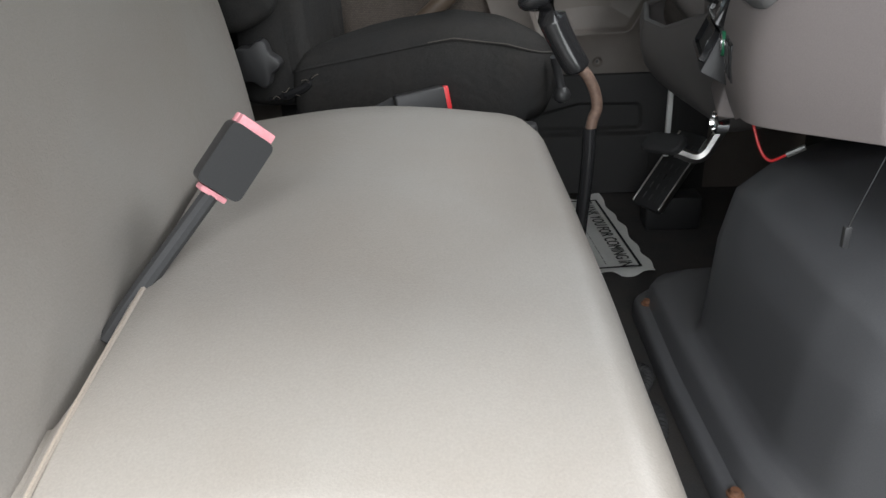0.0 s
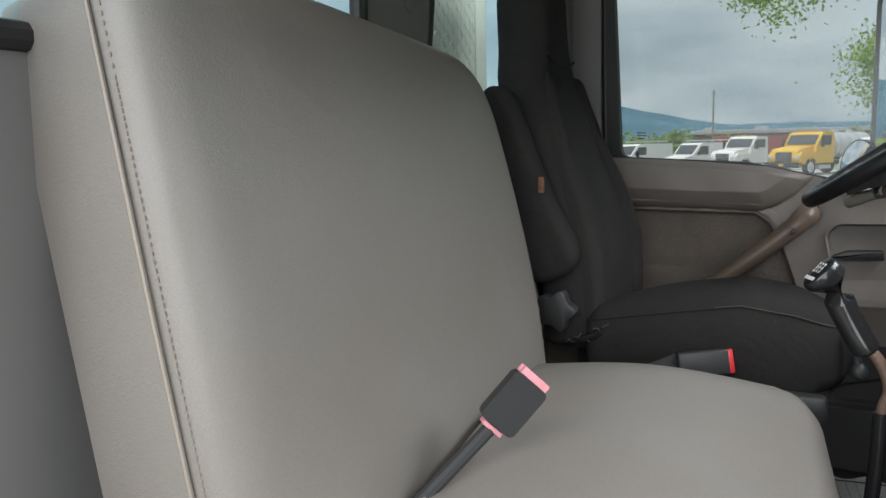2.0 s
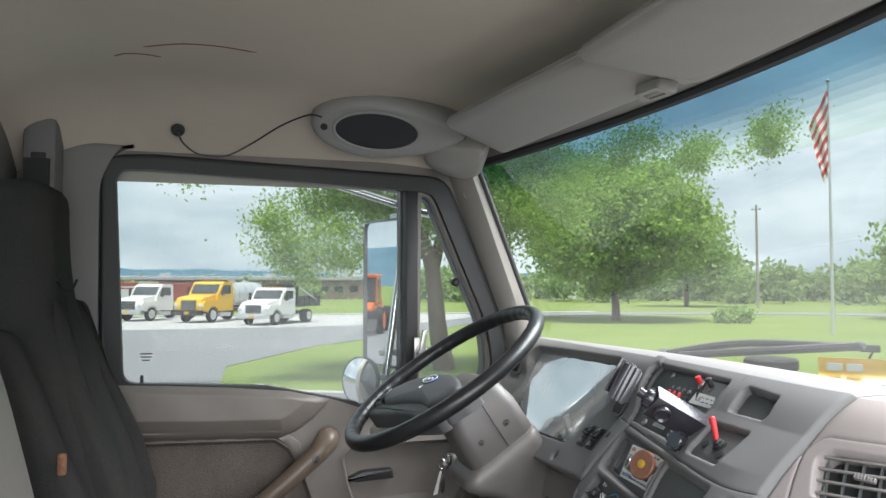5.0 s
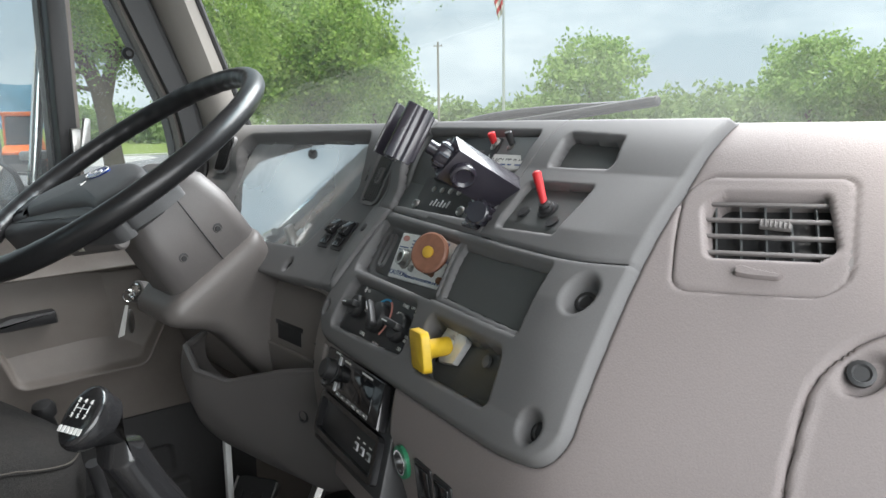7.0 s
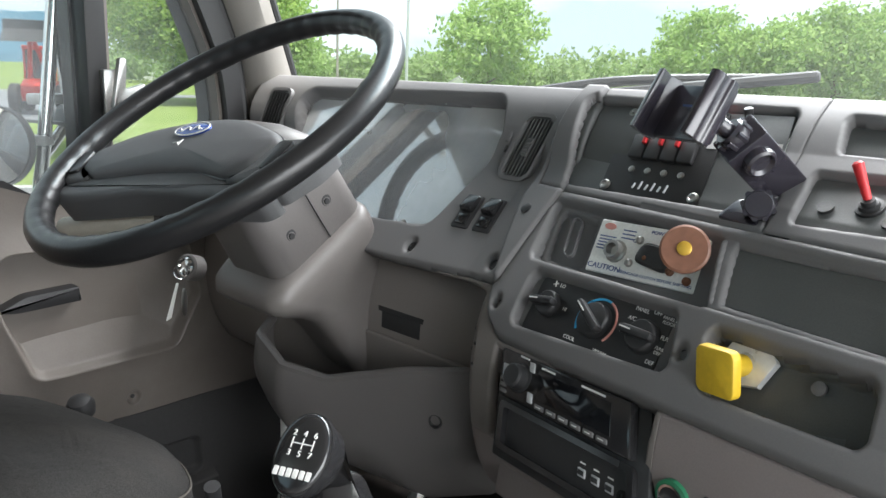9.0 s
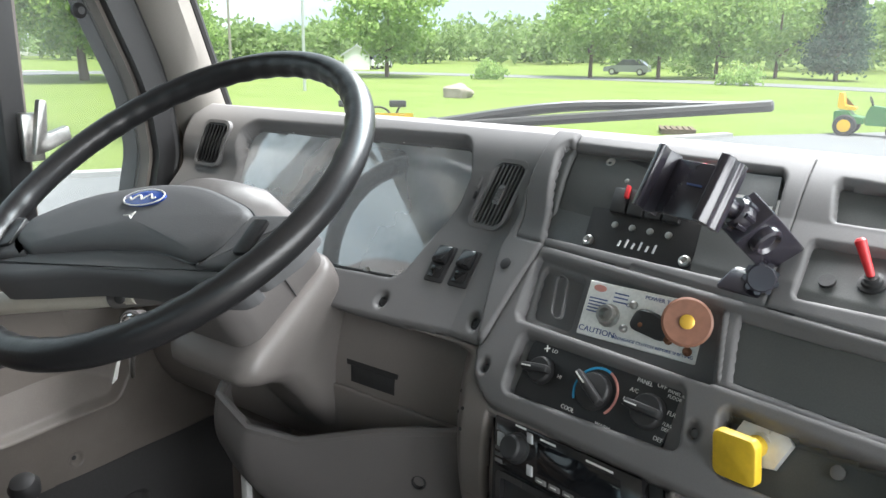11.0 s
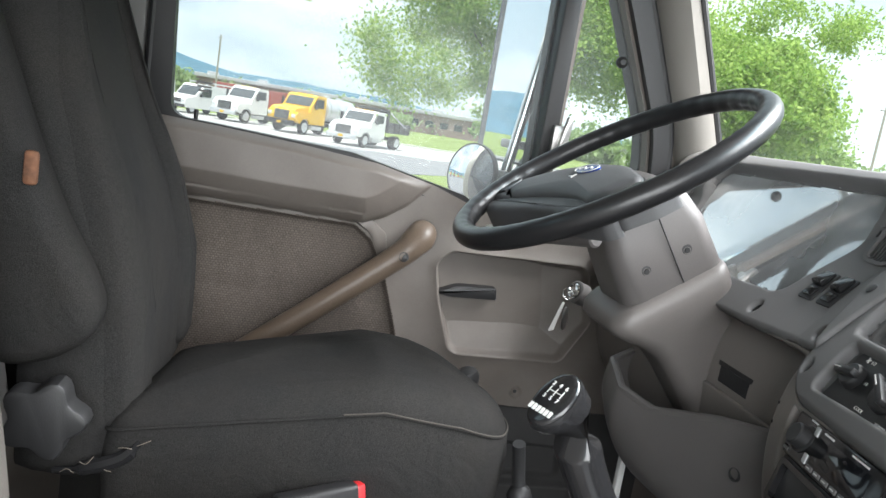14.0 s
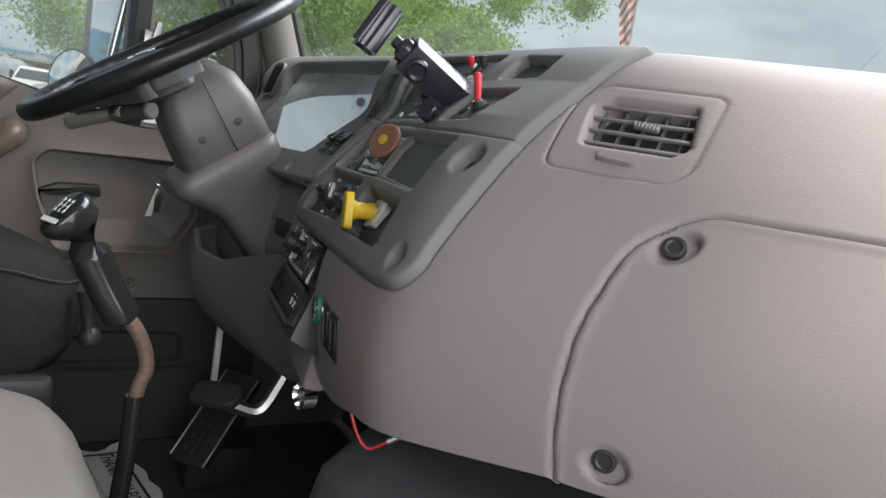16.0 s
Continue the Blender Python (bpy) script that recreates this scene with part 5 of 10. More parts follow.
# ---- steering wheel, column, gear lever, pedals, floor ----
WHEELBLACK = material("wheel_rim_black", (0.016, 0.016, 0.017), 0.33, grain=0.08, grain_scale=250, bump=0.2)
HORNPAD = material("horn_pad_grey", (0.092, 0.093, 0.096), 0.55, grain=0.08, grain_scale=700, bump=0.3)
BLUE = material("blue_enamel", (0.02, 0.06, 0.30), 0.2, coat=0.5)
WHITE = material("white_print", (0.75, 0.75, 0.73), 0.6)
PAPER = material("paper_mat", (0.74, 0.74, 0.72), 0.9, grain=0.05, grain_scale=150, stain=0.3, stain_scale=12, stain_color=(0.5, 0.48, 0.44))
INK = material("black_ink", (0.02, 0.02, 0.02), 0.8)
COLUMN_PALE = material("column_foot_plastic", (0.160, 0.146, 0.138), 0.42, grain=0.06, grain_scale=700, bump=0.25, stain=0.25, stain_scale=9)
COLUMN = material("column_plastic", (0.128, 0.119, 0.115), 0.45, grain=0.06, grain_scale=700, bump=0.25, stain=0.15, stain_scale=9)

wheel = thing("steering_wheel", (0.65, 0.468, 1.05), "black two-spoke truck steering wheel with grip bumps", "steering wheel")
WN = Vector((-0.559, 0.016, 0.829)).normalized()
WC = Vector((0.650, 0.468, 1.050))
M_W = frame_m(WC, WN.cross((0, 1, 0)), WN.cross(WN.cross((0, 1, 0))))   # first axis towards the driver, second to the right, third up the column
bm = B()
N = 160
pts, rs = [], []
rings = []
for i in range(N):
    a = 2 * math.pi * i / N
    bump = 0.0012 * max(0.0, math.sin(a * 40))
    ca, sa = math.cos(a), math.sin(a)
    ring = []
    for j in range(14):
        b = 2 * math.pi * j / 14
        rr = 0.0158
        inner = max(0.0, -math.cos(b))
        grip = 0.0022 * inner * (0.5 + 0.5 * math.sin(a * 44))
        w = rr + (grip if abs(ca) > 0.25 else 0.0)
        ring.append(M_W @ Vector(((0.2376 + w * math.cos(b)) * ca, (0.2376 + w * math.cos(b)) * sa, w * 1.06 * math.sin(b))))
    rings.append(ring)
loft(bm, rings, wrap=True)
part("rim", bm, WHEELBLACK, wheel, "black rim with finger grips", smooth=60)
# hub pad and the two side spokes, the wheel turned a little
M_H = M_W @ pose(0.060, 0.009, 0.0, 0, 0, 12)
bm = B()
pad_out = fillet([(0.130, -0.112), (0.122, -0.158), (0.088, -0.172), (0.036, -0.114), (-0.002, -0.012), (-0.010, 0.066), (0.008, 0.146), (0.020, 0.166), (0.066, 0.162), (0.088, 0.140), (0.083, 0.078), (0.098, -0.008)],
                 [0.008, 0.012, 0.02, 0.04, 0.04, 0.04, 0.02, 0.012, 0.02, 0.02, 0.03, 0.05], 5)
pillow(bm, pad_out[::-1], M_W, [(0.006, -0.055), (0.0, -0.050), (0.0, -0.004), (0.003, 0.002), (0.009, 0.0055)], 0.004, (0.8, 0.55, 0.3, 0.1))
hub = part("horn_pad", bm, HORNPAD, wheel, "dark grey horn pad", smooth=50)
bm = B()
tube(bm, [M_W @ Vector((x, y, -0.007)) for x, y in pad_out], 0.0022, 6, True)
part("pad_groove", bm, WHEELBLACK, hub)
for sp, sw in (([(0.090, -0.168), (0.084, -0.222), (0.118, -0.206), (0.150, -0.176), (0.132, -0.116), (0.122, -0.152)], (0.112, -0.176, -62)),
               ([(0.016, 0.160), (0.004, 0.232), (0.040, 0.234), (0.080, 0.218), (0.094, 0.142), (0.066, 0.158)], (0.046, 0.188, 100))):
    bm = B()
    prism(bm, fillet(sp, 0.008, 3), M_W @ pose(0, 0, -0.034), 0.034, 0.006, 3)
    spoke = part("spoke", bm, HORNPAD, wheel, smooth=50)
    bm = B()
    prism(bm, rounded(0.046, 0.020, 0.005, 3), M_W @ pose(sw[0], sw[1], -0.001, 0, 0, sw[2] - 90), 0.005, 0.0015)
    part("cruise_switch", bm, WHEELBLACK, spoke)
bm = B()
lower = fillet([(0.124, -0.118), (0.150, -0.176), (0.176, -0.150), (0.158, -0.085), (0.132, 0.0), (0.120, 0.070), (0.116, 0.125), (0.100, 0.205), (0.078, 0.214), (0.086, 0.142), (0.080, 0.078), (0.094, -0.008)], 0.012, 3)
prism(bm, lower, M_W @ pose(0, 0, -0.042), 0.038, 0.010, 4)
part("spoke_web", bm, HORNPAD, wheel, smooth=50)
bm = B()
ov = [(-0.030 + 0.0135 * math.cos(a), 0.031 * math.sin(a)) for a in (2 * math.pi * k / 32 for k in range(32))]
pillow(bm, ov, M_H, [(0.0, 0.004), (0.0, 0.0100), (0.002, 0.0110)], 0.0005, (0.6, 0.2))
badge = part("oval_badge", bm, BLUE, hub, "blue oval badge")
bm = B()
tube(bm, [M_H @ Vector((-0.030 + 0.0128 * math.cos(a), 0.0300 * math.sin(a), 0.0108)) for a in (2 * math.pi * k / 32 for k in range(32))], 0.0009, 6, True)
tube(bm, spline([M_H @ Vector((-0.030 + 0.004 * math.sin(k * 1.9), -0.020 + 0.04 * k / 8, 0.0115)) for k in range(9)], 3), 0.0011, 6)
part("badge_mark", bm, WHITE, badge)
bm = B()
tube(bm, [M_H @ Vector((0.0, y, 0.0125)) for y in (-0.006, 0.004)] + [M_H @ Vector((-0.005, 0.008, 0.0125)), M_H @ Vector((0.005, 0.008, 0.0125)), M_H @ Vector((0.0, 0.003, 0.0125))], 0.0008, 5)
part("horn_mark", bm, WHITE, hub)

# column shrouds, in the wheel's frame: along the column downwards, right, and forward-up
column = thing("steering_column", (0.80, 0.465, 0.78), "grey plastic steering column shrouds with screws", "steering column")
CD = -WN
CE = Vector((0.829, 0.0, 0.559))


def col_ring(s, hw, e0, e1, r=0.03, n=6):
    out = []
    for x, y in rounded(hw * 2, e1 - e0, min(r, hw * 0.9, (e1 - e0) * 0.45), n, 0, (e0 + e1) / 2):
        out.append(WC + CD * s + Vector((0, -1, 0)) * x + CE * y)
    return out


bm = B()
loft(bm, [col_ring(0.030, 0.040, -0.030, 0.045), col_ring(0.048, 0.050, -0.045, 0.065), col_ring(0.075, 0.062, -0.060, 0.084), col_ring(0.12, 0.066, -0.067, 0.094), col_ring(0.195, 0.068, -0.072, 0.094), col_ring(0.200, 0.064, -0.066, 0.090)])
upper = part("upper_shroud", bm, COLUMN, column, smooth=50)
bm = B()
loft(bm, [col_ring(0.192, 0.064, -0.066, 0.090), col_ring(0.194, 0.074, -0.088, 0.094), col_ring(0.200, 0.079, -0.102, 0.096), col_ring(0.212, 0.082, -0.108, 0.095), col_ring(0.226, 0.081, -0.104, 0.094), col_ring(0.245, 0.076, -0.090, 0.091), col_ring(0.268, 0.067, -0.070, 0.088), col_ring(0.295, 0.061, -0.054, 0.085), col_ring(0.34, 0.058, -0.046, 0.082), col_ring(0.42, 0.054, -0.040, 0.08)])
lowsh = part("lower_shroud", bm, COLUMN_PALE, column, smooth=50)
for p in ((0.714, 0.4005, 0.909), (0.770, 0.4005, 0.949)):
    bm = B()
    lathe(bm, p, (0, -1, 0), [(-0.004, 0.009), (0.0015, 0.009), (0.002, 0.006), (0.001, 0.005), (0.003, 0.004)], 14)
    part("screw", bm, BLACK, upper)
bm = B()
tube(bm, [WC + CD * s + Vector((0, -0.0685, 0)) + CE * (0.02 + 0.0 * s) for s in (0.06, 0.10, 0.15, 0.196)], 0.0012, 5)
part("seam", bm, BLACK, upper)
bm = B()
lathe(bm, (0.735, 0.703, 0.805), (-0.88, -0.30, 0.30), [(-0.02, 0.021), (0.003, 0.021), (0.005, 0.018), (0.004, 0.016)], 24)
lock = part("ignition_lock", bm, COLUMN, column, "ignition lock with a chrome face")
bm = B()
lathe(bm, (0.735, 0.703, 0.805), (-0.88, -0.30, 0.30), [(0.003, 0.0155), (0.007, 0.0155), (0.009, 0.0125), (0.007, 0.010), (0.008, 0.004)], 24)
part("lock_face", bm, CHROME, lock, "chrome lock face")
STALKPALE = material("pale_lever_plastic", (0.50, 0.47, 0.40), 0.45, grain=0.05, grain_scale=400, stain=0.2, stain_scale=20)
SL, SR = Vector((0.534, 0.676, 0.895)), Vector((0.592, 0.452, 0.938))
bm = B()
lever_line = spline([SL, SL.lerp(SR, 0.35) + Vector((0, 0, 0.002)), SL.lerp(SR, 0.7), SR], 5)
tube(bm, lever_line, [0.004] + [table([(0, 0.014), (0.3, 0.0145), (0.7, 0.0115), (1, 0.010)], k / (len(lever_line) - 2))[0] for k in range(len(lever_line) - 1)], 14)
lever = part("signal_lever", bm, STALKPALE, column, "pale cream signal lever")
bm = B()
rod(bm, SR.lerp(SL, 0.16), SR.lerp(SL, -0.25) + Vector((0.02, 0.0, 0.0)), 0.0135, 0.0150, 14, 0.003)
part("lever_root", bm, COLUMN, lever)
bm = B()
lathe(bm, SR.lerp(SL, 0.08) + Vector((-0.011, -0.0085, 0.002)), (-0.8, -0.6, 0.1), [(-0.002, 0.006), (0.001, 0.006), (0.002, 0.004)], 14)
part("screw", bm, BLACK, lever)
tag = thing("key_tag", (0.700, 0.704, 0.726), "cream key tag and keys hanging from the ignition", "keys")
KR = Vector((0.715, 0.691, 0.802))
bm = B()
tube(bm, [KR + Vector((0.010 * math.cos(a), 0.004 * math.sin(a), 0.010 * math.sin(a))) for a in (2 * math.pi * k / 20 for k in range(20))], 0.001, 6, True)
part("ring", bm, CHROME, tag)
bm = B()
prism(bm, fillet([(-0.010, 0), (0.008, 0), (0.006, 0.060), (-0.003, 0.062)], 0.002), frame_m(Vector((0.700, 0.704, 0.726)), (0.8, 0.6, 0), KR - Vector((0.700, 0.704, 0.726))), 0.001)
part("tag", bm, PAPER, tag)
bm = B()
pillow(bm, [(0.010 * math.cos(a), 0.022 * math.sin(a)) for a in (2 * math.pi * k / 24 for k in range(24))], frame_m(Vector((0.708, 0.671, 0.760)), (0.7, 0.7, 0), (0.0, 0.0, 1)), [(0, 0), (0, 0.003), (0.002, 0.004)], 0.0, (0.5,))
part("fob", bm, STEEL, tag)
bm = B()
rod(bm, KR, Vector((0.735, 0.703, 0.805)) + Vector((-0.008, -0.003, 0.003)), 0.0022, n=8)
part("key", bm, STEEL, tag)

# moulded cover round the foot of the column
knee = thing("column_cover", (0.80, 0.36, 0.62), "taupe moulded cover round the foot of the column", "trim")


def cover_pt(u, v):
    y = lerp(0.575, 0.150, u)
    xt = table([(0, 0.80), (0.08, 0.752), (0.25, 0.742), (0.5, 0.775), (0.8, 0.812), (1, 0.830)], u)[0]
    zt = table([(0, 0.738), (0.08, 0.730), (0.25, 0.706), (0.42, 0.700), (0.7, 0.738), (1, 0.765)], u)[0]
    zb = table([(0, 0.60), (0.15, 0.53), (0.6, 0.50), (0.85, 0.54), (1, 0.62)], u)[0]
    return (xt + 0.015 * math.sin(v * math.pi) * -1 + 0.11 * v ** 2.2, y, lerp(zt, zb, v))


bm = B()
sheet(bm, cover_pt, 36, 24, (0.012, 0, 0))
cov = part("shell", bm, COLUMN, knee, smooth=60)
bm = B()
tube(bm, [Vector(cover_pt(k / 36, 0)) + Vector((0.006, 0, 0)) for k in range(37)], 0.007, 8)
part("lip", bm, COLUMN, cov)
bm = B()
lathe(bm, cover_pt(0.82, 0.30), (-1, -0.2, 0.1), [(-0.004, 0.010), (0.001, 0.010), (0.002, 0.008), (-0.002, 0.006)], 14)
part("screw_well", bm, BLACK, cov)

# gear lever
NECK = material("worn_steel_neck", (0.25, 0.165, 0.125), 0.42, metal=0.35, grain=0.2, grain_scale=150, bump=0.2, stain=0.5, stain_scale=45, stain_color=(0.12, 0.085, 0.07))
gear = thing("gear_lever", (0.56, 0.04, FLOOR_Z), "black gear lever with glossy shift knob and worn steel stick", "gear lever")
bm = B()
path = [(0.547, 0.042, 0.705), (0.564, 0.042, 0.688), (0.578, 0.043, 0.660), (0.583, 0.044, 0.632), (0.576, 0.045, 0.607), (0.571, 0.045, 0.56)]
tube(bm, spline(path, 6), 0.0095, 14)
part("stick_neck", bm, NECK, gear, "worn brown bare steel neck")
bm = B()
tube(bm, spline([(0.5725, 0.045, 0.597), (0.571, 0.045, 0.52), (0.563, 0.05, 0.40), (0.553, 0.058, 0.22), (0.55, 0.06, FLOOR_Z)], 6), 0.0118, 14)
part("stick", bm, BLACK_GLOSS, gear, "black painted stick")
M_K = frame_m(Vector((0.471, 0.054, 0.827)), (0.40, -0.92, 0.0), (0.632, 0.27, 0.727))
KW, KL, KN = (M_K.to_3x3() @ Vector(q) for q in ((1, 0, 0), (0, 1, 0), (0, 0, 1)))
grip = spline([(0.549, 0.040, 0.699), (0.543, 0.041, 0.708), (0.530, 0.043, 0.730), (0.514, 0.046, 0.760), (0.504, 0.048, 0.782)], 4)
rings = []
for i, p in enumerate(grip):
    d = (grip[min(i + 1, len(grip) - 1)] - grip[max(i - 1, 0)]).normalized()
    e = d.cross(KW).normalized()
    r = table([(0.0, 0.0165), (0.10, 0.0215), (0.3, 0.0225), (0.6, 0.0222), (1.0, 0.0238)], i / (len(grip) - 1))[0]
    rings.append([p + (KW * math.cos(q) - e * math.sin(q)) * r for q in (2 * math.pi * k / 32 for k in range(32))])
for lift, sw_, sl_, back in ((-0.026, 1.18, 0.92, 0.004), (-0.016, 1.22, 1.04, 0.0), (-0.008, 1.18, 1.10, 0.0), (-0.003, 1.10, 1.06, 0.0)):
    c = M_K.translation + KN * lift + KL * back
    rings.append([c + KW * 0.0215 * sw_ * math.cos(q) + KL * 0.0315 * sl_ * math.sin(q) for q in (2 * math.pi * k / 32 for k in range(32))])
bm = B()
loft(bm, rings)
knob = part("knob", bm, BLACK_GLOSS, gear, "glossy black moulded knob", smooth=60)
bm = B()
pillow(bm, [(0.0215 * math.cos(q), 0.0315 * math.sin(q)) for q in (2 * math.pi * k / 40 for k in range(40))], M_K, [(-0.0015, -0.004), (-0.0005, -0.001), (0.001, 0.0005), (0.004, 0.0012)], 0.0008, (0.6, 0.2))
plate_k = part("shift_plate", bm, BLACK_GLOSS, knob)
for k in range(6):
    bm = B()
    box(bm, (-0.0165 + 0.0056 * k, -0.0205, 0.0018), (-0.0122 + 0.0056 * k, -0.0135, 0.0026), 0.0006, 1, M_K)
    part("maker_mark", bm, WHITE, plate_k)
for k, ch in enumerate("357"):
    text_part("lettering", ch, M_K @ pose(-0.009 + 0.009 * k, -0.002, 0.0024), 0.0066, WHITE, plate_k)
for k, ch in enumerate("246"):
    text_part("lettering", ch, M_K @ pose(-0.009 + 0.009 * k, 0.014, 0.0024), 0.0066, WHITE, plate_k)
for x0, y0, x1, y1 in ((-0.009, 0.0058, 0.009, 0.0066), (-0.0094, 0.002, -0.0086, 0.0105), (-0.0004, 0.002, 0.0004, 0.0105), (0.0086, 0.002, 0.0094, 0.0105)):
    bm = B()
    box(bm, (x0, y0, 0.0018), (x1, y1, 0.0026), 0, 1, M_K)
    part("gate_line", bm, WHITE, plate_k)
bm = B()
lathe(bm, (0.55, 0.06, FLOOR_Z), (0, 0, 1), [(0, 0.075), (0.012, 0.07), (0.02, 0.05), (0.035, 0.045), (0.045, 0.03), (0.07, 0.026), (0.08, 0.016)], 24)
part("boot", bm, RUBBER, gear, "black rubber boot")

# hand lever beside the driver's seat
hand = thing("seat_lever", (0.52, 0.40, 0.53), "black air seat lever with a round end", "lever")
bm = B()
tube(bm, spline([(0.535, 0.30, 0.67), (0.545, 0.31, 0.63), (0.553, 0.31, 0.59)], 5), 0.009, 12)
part("arm", bm, BLACK, hand)
bm = B()
lathe(bm, (0.553, 0.31, 0.575), (0, 0, 1), [(0, 0.006), (0.006, 0.016), (0.016, 0.018), (0.026, 0.014), (0.032, 0.008)], 16)
part("end", bm, BLACK, hand)
kn2 = thing("brake_valve_knob", (0.575, 0.73, 0.56), "black round valve knob by the seat", "knob")
bm = B()
rod(bm, (0.585, 0.735, 0.55), (0.568, 0.72, 0.605), 0.008, n=12)
part("stem", bm, BLACK, kn2)
bm = B()
lathe(bm, (0.566, 0.718, 0.600), (-0.25, -0.2, 0.9), [(0, 0.010), (0.006, 0.019), (0.020, 0.021), (0.030, 0.016), (0.034, 0.006)], 18)
part("head", bm, BLACK, kn2)

# pedals
brake = thing("brake_pedal", (0.80, 0.34, 0.40), "brake pedal with steel arm and rubber pad", "pedal")
bm = B()
pillow(bm, rounded(0.098, 0.052, 0.018, 4), frame_m(Vector((0.778, 0.36, 0.468)), (0.62, -0.75, 0.12), (0.55, 0.45, 0.45)), [(0.003, -0.010), (0, -0.006), (0, 0.004), (0.004, 0.008)], 0.003, (0.7, 0.3))
part("pad", bm, RUBBER, brake)
bm = B()
tube(bm, spline([(0.80, 0.34, 0.455), (0.85, 0.33, 0.445), (0.885, 0.33, 0.50), (0.93, 0.33, 0.60)], 6), 0.013, 8)
part("arm", bm, STEEL, brake, "worn steel arm")
accel = thing("accelerator", (0.86, 0.60, FLOOR_Z), "ribbed black accelerator treadle with bright edge", "pedal")
M_AC = frame_m(Vector((0.865, 0.60, 0.315)), (0.5, -0.86, 0), (0.7, 0.05, 0.7))
bm = B()
prism(bm, rounded(0.092, 0.22, 0.012, 4), M_AC, 0.014, 0.004)
tread = part("treadle", bm, RUBBER, accel)
for k in range(6):
    for c in (-1, 0, 1):
        bm = B()
        box(bm, (c * 0.022 - 0.0015, -0.09 + 0.03 * k, 0.013), (c * 0.022 + 0.0015, -0.072 + 0.03 * k, 0.017), 0.001, 1, M_AC)
        part("rib", bm, BLACK, tread)
for sx in (-0.044, 0.044):
    bm = B()
    box(bm, (sx * 1.04 - 0.002, -0.105, 0.0), (sx * 1.04 + 0.002, 0.105, 0.017), 0.001, 1, M_AC)
    part("edge_strip", bm, STEEL, tread, "bright metal edge")
bm = B()
box(bm, (0.80, 0.57, FLOOR_Z), (0.94, 0.64, 0.26), 0.01)
part("base", bm, BLACK, accel)
rodp = thing("pedal_link", (0.85, 0.60, 0.30), "pale painted clutch linkage strip", "linkage")
bm = B()
box(bm, (0.838, 0.592, 0.36), (0.850, 0.606, 0.60), 0.002)
part("strip", bm, WHITE_PAINT, rodp)

# engine cover on the floor, and its ledges
def hump(u, v):
    """u from the left end round to the passenger side, v from the floor up."""
    y = lerp(0.20, -0.90, u)
    edge = table([(0, 0.77), (0.02, 0.71), (0.05, 0.69), (0.3, 0.692), (0.545, 0.705), (0.636, 0.73), (0.81, 0.84), (1, 0.96)], u)[0]
    h = table([(0, 0.40), (0.3, 0.44), (0.6, 0.42), (0.8, 0.32), (1.0, 0.24)], u)[0]
    prof = table([(0.0, 0.0, 0.0), (0.03, 0.0, 0.034), (0.07, 0.008, 0.040), (0.12, 0.026, 0.040), (0.15, 0.031, 0.066), (0.19, 0.040, 0.078), (0.27, 0.062, 0.080), (0.33, 0.074, 0.100), (0.42, 0.080, 0.18), (0.55, 0.086, 0.27), (0.68, 0.105, 0.355), (0.8, 0.17, 0.41), (1.0, 0.44, 0.44)], v)
    z = FLOOR_Z + (prof[1] if prof[1] < 0.08 else 0.08 + (prof[1] - 0.08) * (h - 0.08) / 0.36)
    edge += 1.05 * max(0.0, y + 0.05) * min(1.0, max(0.0, (v - 0.19) / 0.1))
    return (edge + prof[0], y, z)


tunnel = thing("engine_cover", (0.95, -0.4, FLOOR_Z), "dark grey moulded plastic engine cover on the cab floor", "engine cover")
bm = B()
rows = [[hump(i / 60, j / 44) for j in range(45)] for i in range(61)]
sheet(bm, lambda u, v: rows[min(60, round(u * 60))][min(44, round(v * 44))], 60, 44, (0.02, 0, -0.004))
part("moulding", bm, TUNNEL, tunnel, smooth=60)
bm = B()
sheet(bm, lambda u, v: (lerp(hump(0, v)[0], 1.30, u), lerp(0.20, 0.26, min(1, u * 1.5)), lerp(hump(0, v)[2], max(FLOOR_Z, hump(0, v)[2] - 0.05), u)), 6, 20, (0, 0, -0.006))
part("left_flank", bm, TUNNEL, tunnel, smooth=60)
for p in ((0.722, -0.42, FLOOR_Z + 0.039), (0.712, 0.12, FLOOR_Z + 0.039)):
    bm = B()
    lathe(bm, p, (0, 0, 1), [(0, 0.012), (0.003, 0.012), (0.004, 0.008), (0.010, 0.007)], 12)
    part("bolt", bm, RUST, tunnel)
for k, (p0, p1) in enumerate((((0.60, -0.15, 0), (0.66, -0.26, 0)), ((0.60, -0.40, 0), (0.65, -0.52, 0)), ((0.62, -0.05, 0), (0.655, -0.14, 0)))):
    clump = thing("harness_bend", (p0[0], p0[1], FLOOR_Z), "black corrugated harness lying on the floor", "cable", "floor harness")
    bm = B()
    c = spline([(p0[0], p0[1], FLOOR_Z + 0.012), ((p0[0] + p1[0]) / 2 + 0.03, (p0[1] + p1[1]) / 2, FLOOR_Z + 0.022), (p1[0], p1[1], FLOOR_Z + 0.012)], 14)
    tube(bm, c, [0.011 + 0.0015 * (i % 2) for i in range(len(c))], 10)
    part("hose", bm, RUBBER, clump)

